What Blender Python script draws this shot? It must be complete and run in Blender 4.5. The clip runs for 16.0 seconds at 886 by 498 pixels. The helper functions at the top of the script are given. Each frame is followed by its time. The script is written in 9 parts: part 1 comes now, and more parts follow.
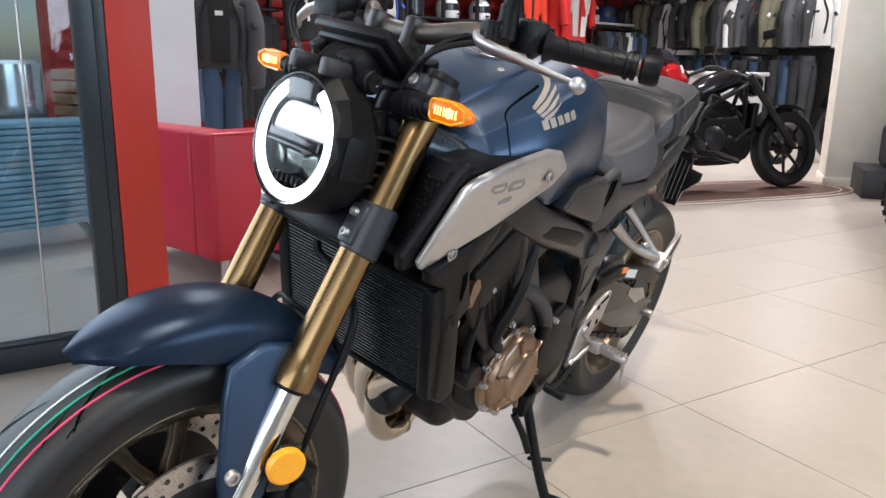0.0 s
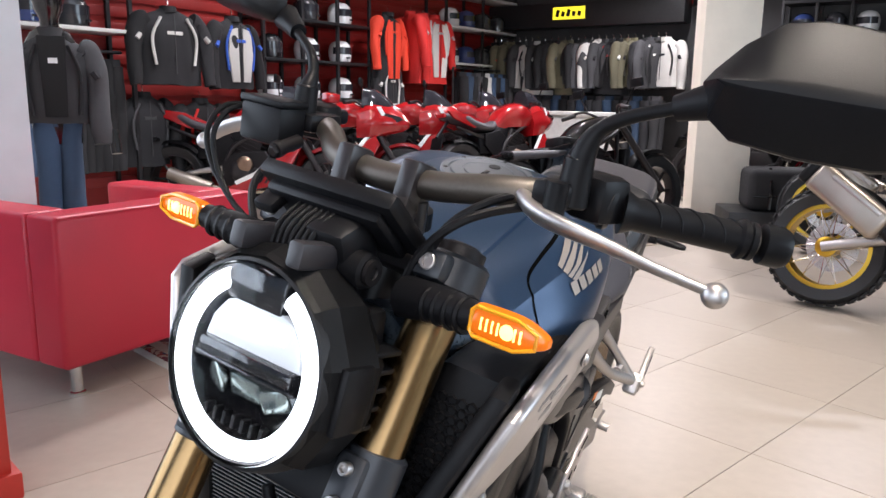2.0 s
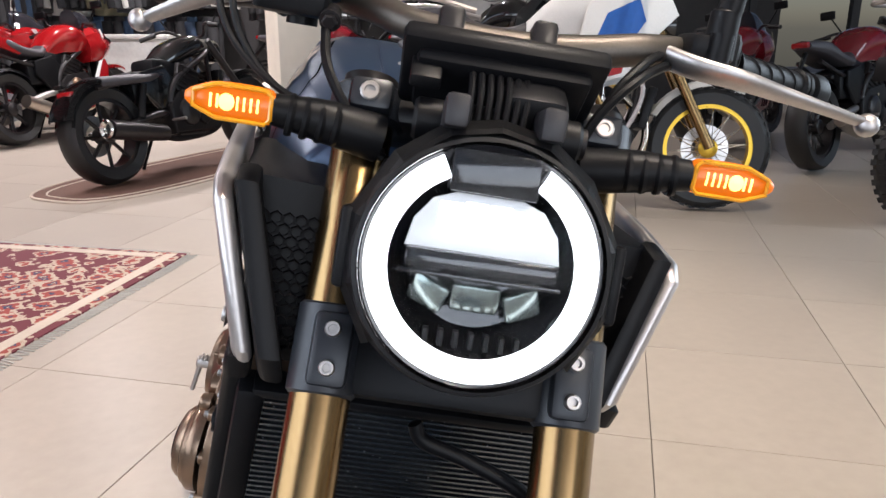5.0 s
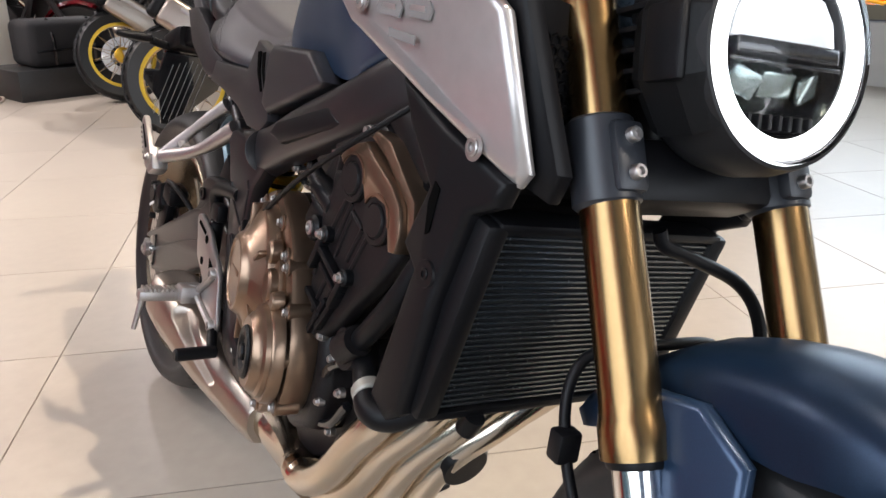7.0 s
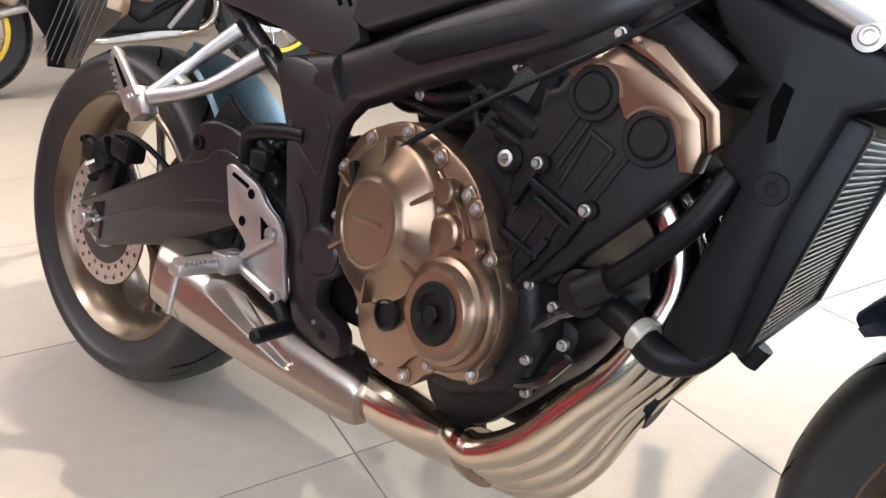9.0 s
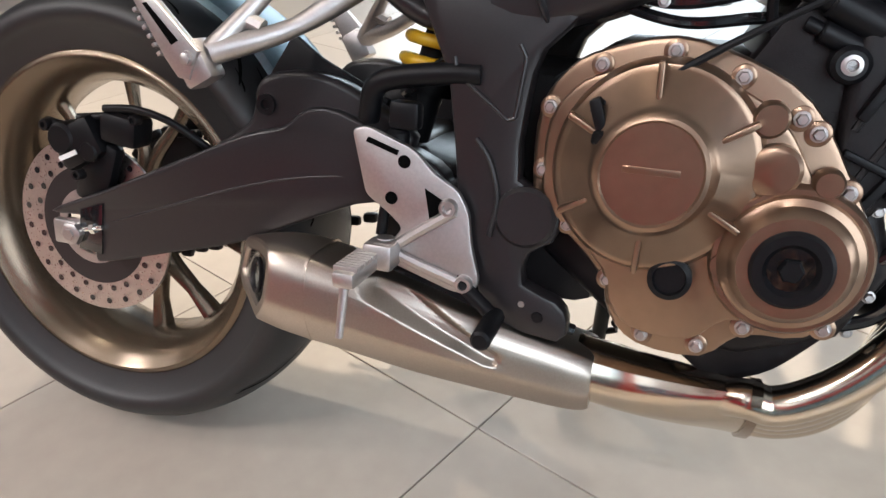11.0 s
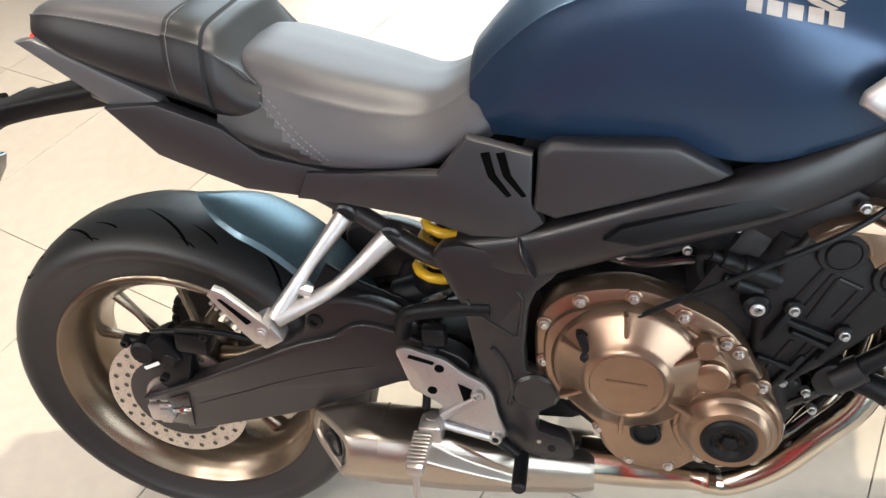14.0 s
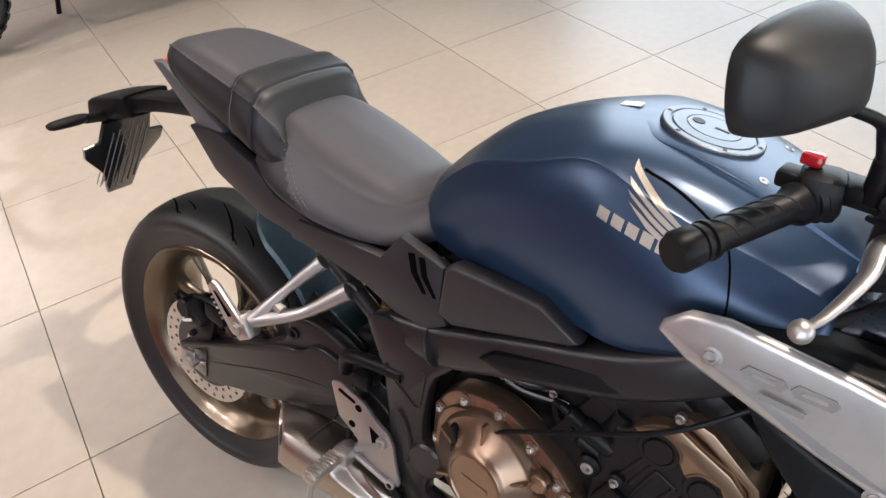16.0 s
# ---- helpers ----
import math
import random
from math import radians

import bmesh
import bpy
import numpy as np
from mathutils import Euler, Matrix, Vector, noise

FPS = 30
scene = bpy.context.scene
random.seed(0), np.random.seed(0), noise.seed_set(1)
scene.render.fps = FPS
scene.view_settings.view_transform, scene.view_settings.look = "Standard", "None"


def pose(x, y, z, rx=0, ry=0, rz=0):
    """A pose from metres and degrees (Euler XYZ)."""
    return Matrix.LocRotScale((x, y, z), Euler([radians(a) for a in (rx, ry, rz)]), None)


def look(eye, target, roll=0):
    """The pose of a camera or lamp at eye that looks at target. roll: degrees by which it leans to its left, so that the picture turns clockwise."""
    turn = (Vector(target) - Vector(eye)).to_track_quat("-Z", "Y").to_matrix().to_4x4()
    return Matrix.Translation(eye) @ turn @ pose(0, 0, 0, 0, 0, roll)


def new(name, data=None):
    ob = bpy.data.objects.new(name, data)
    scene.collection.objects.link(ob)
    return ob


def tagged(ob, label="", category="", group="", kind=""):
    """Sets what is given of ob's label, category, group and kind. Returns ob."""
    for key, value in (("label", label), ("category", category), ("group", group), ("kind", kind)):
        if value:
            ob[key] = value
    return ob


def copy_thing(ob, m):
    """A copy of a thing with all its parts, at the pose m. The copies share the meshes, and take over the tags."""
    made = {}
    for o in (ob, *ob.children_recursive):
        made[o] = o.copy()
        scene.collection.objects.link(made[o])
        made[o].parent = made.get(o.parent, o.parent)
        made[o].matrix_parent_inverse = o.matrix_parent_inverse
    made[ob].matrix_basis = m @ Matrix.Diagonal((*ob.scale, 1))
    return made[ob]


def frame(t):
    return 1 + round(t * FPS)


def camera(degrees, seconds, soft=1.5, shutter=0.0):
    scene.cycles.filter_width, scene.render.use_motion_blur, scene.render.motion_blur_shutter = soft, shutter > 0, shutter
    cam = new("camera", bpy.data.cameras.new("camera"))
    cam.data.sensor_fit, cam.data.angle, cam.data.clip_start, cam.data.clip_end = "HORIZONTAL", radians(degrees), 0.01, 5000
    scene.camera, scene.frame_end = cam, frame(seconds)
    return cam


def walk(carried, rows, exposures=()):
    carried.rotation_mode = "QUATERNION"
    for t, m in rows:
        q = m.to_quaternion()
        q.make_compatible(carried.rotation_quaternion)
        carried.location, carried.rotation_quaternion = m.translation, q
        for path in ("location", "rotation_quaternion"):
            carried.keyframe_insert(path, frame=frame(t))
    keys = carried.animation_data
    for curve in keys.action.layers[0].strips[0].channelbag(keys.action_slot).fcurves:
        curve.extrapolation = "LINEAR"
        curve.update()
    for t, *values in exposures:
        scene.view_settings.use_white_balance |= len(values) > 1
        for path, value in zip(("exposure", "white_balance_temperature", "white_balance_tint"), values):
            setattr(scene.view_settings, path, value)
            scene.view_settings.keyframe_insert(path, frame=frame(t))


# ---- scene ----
cam = camera(60.7, 16.0)
# seconds, eye, target, roll
PATH = [
    (0, (2.05, 0.825, 0.956), (0.436, -0.256, 0.482), 1.0),
    (0.5, (1.936, 0.753, 0.985), (0.28, -0.288, 0.569), 1.1),
    (1, (1.864, 0.63, 1.008), (0.158, -0.345, 0.634), 1.1),
    (1.5, (1.832, 0.532, 1.037), (0.074, -0.348, 0.669), 0.9),
    (2, (1.81, 0.474, 1.079), (0.0, -0.281, 0.688), 0.8),
    (2.5, (1.78, 0.389, 1.083), (-0.076, -0.215, 0.647), 0.7),
    (3, (1.778, 0.312, 1.08), (-0.119, -0.116, 0.611), 1.0),
    (5.5, (1.799, -0.199, 0.986), (-0.015, 0.401, 0.396), -0.2),
    (6, (1.774, -0.362, 0.956), (0.049, 0.435, 0.334), -0.4),
    (6.5, (1.726, -0.465, 0.943), (0.102, 0.5, 0.285), -0.4),
    (7, (1.636, -0.498, 0.915), (0.119, 0.604, 0.219), 0.0),
    (7.5, (1.52, -0.522, 0.884), (0.107, 0.689, 0.152), 0.8),
    (8, (1.43, -0.572, 0.858), (0.128, 0.742, 0.096), 1.6),
    (8.5, (1.326, -0.669, 0.851), (0.146, 0.742, 0.068), 2.0),
    (9, (1.226, -0.759, 0.846), (0.175, 0.74, 0.043), 1.7),
    (9.5, (1.129, -0.788, 0.827), (0.22, 0.786, -0.007), 0.9),
    (10, (0.972, -0.8, 0.804), (0.206, 0.821, -0.082), -0.1),
    (12.5, (0.551, -0.789, 1.003), (0.305, 0.741, -0.262), -2.7),
    (13, (0.567, -0.786, 1.113), (0.322, 0.698, -0.205), -4.2),
    (13.5, (0.59, -0.765, 1.215), (0.32, 0.676, -0.145), -6.6),
    (14, (0.636, -0.728, 1.333), (0.317, 0.667, -0.064), -9.5),
    (14.5, (0.707, -0.704, 1.428), (0.282, 0.657, 0.024), -12.3),
    (15, (0.787, -0.696, 1.476), (0.223, 0.626, 0.085), -13.9),
    (15.5, (0.904, -0.674, 1.492), (0.172, 0.602, 0.137), -10.6),
    (16, (1.04, -0.661, 1.482), (0.162, 0.577, 0.18), -5.0),
]
EXPOSURE = ((0, 0.0, 6150, 13), (3, -0.05, 6250, 19), (5.5, -0.15, 6450, 17), (7, 0.10, 6550, 16), (9, 0.40, 6400, 14), (10, 0.28, 6500, 15), (12.5, 0.48, 6400, 10), (13.5, 0.56, 6450, 8), (14, 0.60, 6500, 9), (14.5, 0.40, 6550, 10), (16, 0.0, 6550, 16))
walk(cam, [(t, look(eye, target, roll)) for t, eye, target, roll in PATH], EXPOSURE)

# ---- light: daylight through the glass fronts, warm ceiling spots ----
world = bpy.data.worlds.new("world")
scene.world = world
world.use_nodes = True
wt = world.node_tree
sky = wt.nodes.new("ShaderNodeTexSky")
sky.sky_type, sky.sun_disc = "NISHITA", False
sky.sun_elevation, sky.sun_rotation = radians(40), radians(60)
wt.links.new(sky.outputs[0], wt.nodes["Background"].inputs[0])
wt.nodes["Background"].inputs[1].default_value = 0.05


def area_lamp(name, m, sx, sy, power, colour, spread=180):
    d = bpy.data.lights.new(name, "AREA")
    d.shape, d.size, d.size_y, d.energy, d.color, d.spread = "RECTANGLE", sx, sy, power, colour, radians(spread)
    ob = new(name, d)
    ob.matrix_world = m
    return ob


def spot_lamp(name, eye, target, power, colour, angle=70, radius=0.05, blend=0.6):
    d = bpy.data.lights.new(name, "SPOT")
    d.energy, d.color, d.spot_size, d.spot_blend, d.shadow_soft_size = power, colour, radians(angle), blend, radius
    ob = new(name, d)
    ob.matrix_world = look(eye, target)
    return ob


HALOGEN = (1.0, 0.90, 0.73)
WARM, COOL = (1.0, 0.965, 0.945), (0.82, 0.93, 1.0)
GLASS_FRONT = pose(0.506, -1.303, 0, 0, 0, -22.4)
area_lamp("window_daylight", pose(0.5, 5.92, 1.95, 90, 0, 180), 4.6, 2.3, 200, (0.76, 0.92, 1.0))
area_lamp("east_daylight", look((7.4, 0.5, 1.8), (0, 0, 0.8)), 7.0, 2.5, 215, COOL)
area_lamp("glass_front_daylight", GLASS_FRONT @ pose(1.9, 0.03, 1.55, 90, 0, 0), 3.0, 1.7, 66, COOL)
area_lamp("terrace_daylight", pose(1.0, -4.6, 3.5), 7.0, 3.5, 130, COOL)
SPOTS = ((-1.5, 1.8, 195), (1.53, 0.92, 470), (4.4, 1.5, 240), (-1.4, -0.8, 30), (-3.7, -1.2, 170), (-3.2, -2.6, 190), (-6.3, -2.0, 320), (-6.3, 1.5, 330), (-1.6, -2.6, 165), (-4.6, -3.3, 230), (-7.6, -0.6, 500))
for sx, sy, power in SPOTS:
    spot_lamp("ceiling_spot", (sx, sy, 3.60), (0.1, 0.55, 0) if sx < 3 and sx > 1 else (-0.2, 0.0, 0.3) if sx > 3 else (sx * 0.95 + 0.05, sy * 0.9, 0), power, HALOGEN if sx > -2 and sy > -1 else WARM, 36 if sx > 3 else 58 if sx > 1 else 95 if sx > -2 and sy > -2 else 125, 0.035)
# ---- materials ----
def material(name, colour, rough=0.5, metal=0.0, noise_scale=30.0, vary=0.08, rough_vary=0.06, bump=0.0, bump_scale=200.0, coat=0.0,
             colour2=None, big_scale=2.5, emit=None, emit_strength=0.0, alpha=None, spec=0.5, distance=0.002, island=0.0):
    m = bpy.data.materials.new(name)
    m.use_nodes = True
    nt = m.node_tree
    n, l = nt.nodes, nt.links
    b = n["Principled BSDF"]
    b.inputs["Metallic"].default_value = metal
    b.inputs["Coat Weight"].default_value = coat
    b.inputs["Specular IOR Level"].default_value = spec
    tc = n.new("ShaderNodeTexCoord")
    nz = n.new("ShaderNodeTexNoise")
    nz.inputs["Scale"].default_value, nz.inputs["Detail"].default_value = noise_scale, 5.0
    big = n.new("ShaderNodeTexNoise")
    big.inputs["Scale"].default_value, big.inputs["Detail"].default_value = big_scale, 3.0
    l.new(tc.outputs["Object"], nz.inputs["Vector"])
    l.new(tc.outputs["Object"], big.inputs["Vector"])
    add = n.new("ShaderNodeMath")
    add.operation = "ADD"
    l.new(nz.outputs["Fac"], add.inputs[0])
    l.new(big.outputs["Fac"], add.inputs[1])
    ramp = n.new("ShaderNodeMapRange")
    ramp.inputs["From Min"].default_value, ramp.inputs["From Max"].default_value = 0.6, 1.4
    l.new(add.outputs[0], ramp.inputs["Value"])
    mix = n.new("ShaderNodeMix")
    mix.data_type = "RGBA"
    c2 = colour2 or [min(1, c * (1 + 2 * vary)) for c in colour]
    mix.inputs["A"].default_value = (*[c * (1 - vary) for c in colour], 1)
    mix.inputs["B"].default_value = (*c2, 1)
    l.new(ramp.outputs[0], mix.inputs["Factor"])
    out = mix.outputs["Result"]
    if island:
        info = n.new("ShaderNodeObjectInfo")
        hsv = n.new("ShaderNodeHueSaturation")
        mr = n.new("ShaderNodeMapRange")
        mr.inputs["To Min"].default_value, mr.inputs["To Max"].default_value = 1 - island, 1 + island
        l.new(info.outputs["Random"], mr.inputs["Value"])
        l.new(mr.outputs[0], hsv.inputs["Value"])
        l.new(out, hsv.inputs["Color"])
        out = hsv.outputs["Color"]
    l.new(out, b.inputs["Base Color"])
    rr = n.new("ShaderNodeMapRange")
    rr.inputs["To Min"].default_value, rr.inputs["To Max"].default_value = max(0.0, rough - rough_vary), min(1.0, rough + rough_vary)
    l.new(nz.outputs["Fac"], rr.inputs["Value"])
    l.new(rr.outputs[0], b.inputs["Roughness"])
    if bump:
        bz = n.new("ShaderNodeTexNoise")
        bz.inputs["Scale"].default_value, bz.inputs["Detail"].default_value = bump_scale, 4.0
        l.new(tc.outputs["Object"], bz.inputs["Vector"])
        bp = n.new("ShaderNodeBump")
        bp.inputs["Strength"].default_value, bp.inputs["Distance"].default_value = bump, distance
        l.new(bz.outputs["Fac"], bp.inputs["Height"])
        l.new(bp.outputs[0], b.inputs["Normal"])
    if emit:
        b.inputs["Emission Color"].default_value = (*emit, 1)
        b.inputs["Emission Strength"].default_value = emit_strength
    return m


def glass(name, tint=(1, 1, 1), rough=0.0, ior=1.45):
    m = bpy.data.materials.new(name)
    m.use_nodes = True
    b = m.node_tree.nodes["Principled BSDF"]
    b.inputs["Base Color"].default_value = (*tint, 1)
    b.inputs["Roughness"].default_value = rough
    b.inputs["Transmission Weight"].default_value = 1.0
    b.inputs["IOR"].default_value = ior
    return m


BLUE = material("matte_blue_paint", (0.0155, 0.037, 0.080), 0.32, 0.5, 900, 0.12, 0.04, 0.02, 1500, colour2=(0.020, 0.047, 0.100), spec=0.75)
BLACK = material("black_plastic", (0.0045, 0.0045, 0.0054), 0.42, 0, 400, 0.2, 0.06, 0.15, 900, spec=0.17, distance=0.0006)
SIDEP = material("grey_black_side_plastic", (0.016, 0.0145, 0.017), 0.44, 0, 500, 0.15, 0.05, 0.15, 1200, spec=0.5, distance=0.0005)
SATIN = material("satin_black_paint", (0.014, 0.012, 0.013), 0.33, 0.0, 300, 0.15, 0.05, 0.06, 700, spec=0.42, distance=0.0005)
GLOSSB = material("gloss_black_paint", (0.008, 0.008, 0.009), 0.12, 0, 100, 0.2, 0.03, coat=0.6)
DARK = material("dark_cast_metal", (0.0085, 0.0072, 0.0078), 0.42, 0.1, 250, 0.25, 0.08, 0.3, 600, spec=0.24, distance=0.0008)
RUBBER = material("tyre_rubber", (0.0095, 0.0095, 0.0105), 0.48, 0, 180, 0.25, 0.08, 0.25, 500, spec=0.5, distance=0.0008, colour2=(0.015, 0.015, 0.016))
# near-black for flat inlays that paint the shade inside grooves, slots and recesses
GROOVE = material("groove_shade_black", (0.002, 0.002, 0.002), 0.95, 0, 100, 0.1, spec=0.03)
GOLD = material("gold_anodised_fork", (0.25, 0.158, 0.072), 0.25, 1.0, 30, 0.05, 0.02)
BRONZE = material("bronze_engine_cover", (0.255, 0.172, 0.120), 0.30, 0.9, 60, 0.08, 0.05, 0.05, 600, distance=0.0003)
RIM = material("bronze_wheel_paint", (0.155, 0.117, 0.083), 0.25, 0.8, 350, 0.1, 0.05)
SILVER = material("silver_painted_cover", (0.49, 0.46, 0.45), 0.34, 0.75, 60, 0.05, 0.03)
ALU = material("cast_aluminium", (0.46, 0.435, 0.425), 0.42, 1.0, 300, 0.08, 0.08, 0.12, 700, distance=0.0005)
CHROME = material("polished_steel", (0.72, 0.70, 0.67), 0.13, 1.0, 120, 0.06, 0.05)
EXH = material("polished_exhaust_steel", (0.62, 0.56, 0.49), 0.16, 1.0, 40, 0.1, 0.06, colour2=(0.66, 0.55, 0.42))
EXHB = material("heat_tinted_exhaust_steel", (0.42, 0.34, 0.265), 0.20, 1.0, 25, 0.2, 0.06, colour2=(0.30, 0.20, 0.14))
MUFF = material("brushed_muffler_steel", (0.385, 0.335, 0.29), 0.35, 1.0, 500, 0.08, 0.06, 0.05, 900, distance=0.0004)
CAPM = material("satin_filler_cap", (0.17, 0.185, 0.21), 0.42, 0.9, 300, 0.08, 0.05)
DISC = material("brake_disc_steel", (0.50, 0.47, 0.45), 0.3, 1.0, 300, 0.1, 0.1)
VINYL = material("seat_vinyl", (0.042, 0.039, 0.046), 0.50, 0, 700, 0.15, 0.05, 0.25, 1600, distance=0.0004, spec=0.55)
SIDEVINYL = material("smooth_black_vinyl", (0.0085, 0.0085, 0.0105), 0.48, 0, 500, 0.15, 0.05, 0.1, 900, distance=0.0003, spec=0.5)
STITCH = material("seat_thread", (0.10, 0.10, 0.105), 0.7, 0, 300)
YELLOW = material("yellow_spring_paint", (0.62, 0.36, 0.015), 0.35, 0, 100, 0.08)
GREYP = material("grey_decal_print", (0.24, 0.23, 0.225), 0.45, 0.3, 300)
LOGO = material("champagne_decal", (0.32, 0.28, 0.252), 0.4, 0.4, 300, 0.05)
WHITE = material("white_print", (0.75, 0.75, 0.74), 0.5, 0, 200)
# blue base stands in for the sky mirrored in the black hugger
HUGGER = material("sky_tinted_hugger", (0.15, 0.225, 0.27), 0.30, 0.6, 200, 0.12, 0.04)
SLATE = material("slate_blue_satin_paint", (0.040, 0.055, 0.075), 0.28, 0.4, 200, 0.1, 0.04, spec=0.7)
MIRROR = material("mirror_glass", (0.85, 0.86, 0.87), 0.02, 1.0, 10, 0.01, 0.0)
ORANGE = material("amber_lens", (0.50, 0.10, 0.003), 0.2, 0, 300, 0.05, 0.03, emit=(1.0, 0.24, 0.004), emit_strength=0.42)
AMBERGLOW = material("amber_bulb", (1.0, 0.6, 0.2), 0.3, 0, emit=(1.0, 0.58, 0.12), emit_strength=3.4)
REFLECT = material("amber_reflector", (0.75, 0.30, 0.01), 0.15, 0, 900, 0.2, 0.05, coat=0.5)
DRL = material("white_light_ring", (0.9, 0.9, 0.9), 0.3, 0, emit=(0.93, 0.98, 1.0), emit_strength=3.2)
LED = material("white_led", (0.35, 0.37, 0.38), 0.25, 0.3, emit=(0.90, 0.96, 1.0), emit_strength=0.42)
LEDCORE = material("bright_led_core", (0.9, 0.9, 0.9), 0.3, 0, emit=(0.95, 0.98, 1.0), emit_strength=3.5)
LAMPGREY = material("dark_lamp_plastic", (0.0095, 0.0095, 0.0105), 0.46, 0, 400, 0.15, 0.06, 0.15, 900, spec=0.28, distance=0.0005)
OLIVE = material("olive_textile", (0.11, 0.10, 0.062), 0.85, 0, 300, 0.25, 0.05, 0.4, 600, island=0.3)
LOWREF = material("greenish_reflector", (0.22, 0.26, 0.25), 0.22, 0.85, 90, 0.25, 0.08)
TAILRED = material("red_tail_lens", (0.5, 0.01, 0.01), 0.15, 0, emit=(1.0, 0.03, 0.02), emit_strength=1.5)
LENS = glass("clear_lens", (0.98, 0.99, 1.0), 0.0, 1.14)
HEX = material("radiator_fin", (0.005, 0.005, 0.006), 0.4, 0.6, 300, 0.2)
FINEDGE = material("radiator_tube", (0.17, 0.19, 0.21), 0.25, 0.9, 300, 0.2)
TITAN = material("bronze_grey_handlebar", (0.105, 0.092, 0.080), 0.48, 0.9, 300, 0.1)
REDP = material("red_gloss_paint", (0.30, 0.008, 0.010), 0.14, 0, 40, 0.1, 0.03, coat=0.5)
SOFA = material("red_leatherette", (0.55, 0.026, 0.048), 0.38, 0, 300, 0.1, 0.05, 0.3, 500, distance=0.0008)
PILLAR = material("red_painted_pillar", (0.52, 0.035, 0.022), 0.5, 0, 60, 0.05, 0.05, 0.05, 300)
WALLW = material("white_wall_paint", (0.70, 0.69, 0.67), 0.7, 0, 8, 0.04, 0.05, 0.1, 250)
COLUMN = material("cream_column_paint", (0.80, 0.745, 0.64), 0.65, 0, 8, 0.04, 0.05, 0.1, 250)
CEIL = material("grey_ceiling_paint", (0.34, 0.335, 0.325), 0.8, 0, 6, 0.1)
REDWALL = material("red_slat_wall", (0.28, 0.015, 0.012), 0.5, 0, 6, 0.1)
SHELF = material("black_steel_shelf", (0.02, 0.02, 0.022), 0.45, 0.4, 60, 0.2)
SHELFW = material("pale_shelf_board", (0.62, 0.62, 0.60), 0.5, 0, 30)
CLOTHK = material("black_textile", (0.010, 0.010, 0.0115), 0.85, 0, 300, 0.3, 0.05, 0.4, 600, island=0.5)
CLOTHG = material("grey_textile", (0.038, 0.038, 0.041), 0.85, 0, 300, 0.25, 0.05, 0.4, 600, island=0.3)
CLOTHR = material("red_textile", (0.55, 0.020, 0.016), 0.75, 0, 200, 0.15, 0.05, 0.3, 500)
CLOTHO = material("orange_textile", (0.66, 0.045, 0.016), 0.75, 0, 200, 0.15, 0.05, 0.3, 500)
CLOTHW = material("pale_textile", (0.52, 0.51, 0.48), 0.8, 0, 200, 0.15, 0.05, 0.3, 500, island=0.25)
DENIM = material("blue_denim", (0.030, 0.055, 0.10), 0.85, 0, 500, 0.3, 0.05, 0.3, 700, island=0.4)
BLUECLOTH = material("blue_textile", (0.03, 0.09, 0.42), 0.8, 0, 200, 0.15, 0.05, 0.3, 500)
HELW = material("white_helmet_shell", (0.72, 0.72, 0.72), 0.15, 0, 30, 0.04, coat=0.4)
HELK = material("black_helmet_shell", (0.03, 0.03, 0.033), 0.2, 0, 30, 0.1, coat=0.4)
HELB = material("blue_helmet_shell", (0.03, 0.05, 0.16), 0.18, 0, 30, 0.1, coat=0.4)
VISOR = material("dark_visor", (0.02, 0.02, 0.025), 0.08, 0, 30, 0.1)
FRAMEDK = material("anthracite_door_frame", (0.032, 0.037, 0.044), 0.4, 0.3, 80, 0.15)
DOORGLASS = glass("door_glass", (0.74, 0.88, 0.96), 0.0, 1.45)
MAT = material("brown_floor_mat", (0.105, 0.052, 0.036), 0.9, 0, 120, 0.25, 0.05, 0.5, 400)
MATEDGE = material("pale_mat_trim", (0.50, 0.42, 0.34), 0.8, 0, 100)
GROUT = material("tile_grout", (0.20, 0.175, 0.15), 0.85, 0, 60, 0.15)
TILE = material("polished_beige_tile", (0.38, 0.325, 0.272), 0.34, 0, 22, 0.05, 0.06, 0.03, 120, colour2=(0.425, 0.37, 0.31), spec=0.42, island=0.035, big_scale=1.3)
PLINTH = material("black_plinth", (0.016, 0.016, 0.017), 0.4, 0, 40, 0.2)
MURAL = material("grey_printed_panel", (0.42, 0.42, 0.41), 0.6, 0, 5, 0.15)
GREYBACK = material("grey_textured_sheet", (0.15, 0.29, 0.36), 0.6, 0, 12, 0.25)
FOLIAGE = material("green_foliage", (0.06, 0.13, 0.04), 0.7, 0, 6, 0.4)
SIGNY = material("yellow_lit_sign", (0.8, 0.7, 0.02), 0.4, 0, emit=(1.0, 0.85, 0.03), emit_strength=1.2)
LAMPW = material("lamp_diffuser", (0.9, 0.88, 0.82), 0.4, 0, emit=(1.0, 0.90, 0.76), emit_strength=6)
STEELTANK = material("steel_drum", (0.45, 0.46, 0.47), 0.25, 1.0, 40, 0.1)

BLKGLOSS = material("black_gloss_paint", (0.008, 0.008, 0.009), 0.12, 0, 30, 0.1, coat=0.6)
DKRED = material("dark_red_paint", (0.16, 0.008, 0.014), 0.14, 0, 30, 0.1, coat=0.5)
ADVBLUE = material("blue_graphic_paint", (0.02, 0.11, 0.42), 0.2, 0, 30, 0.1, coat=0.4)
# ---- geometry helpers ----
V = Vector


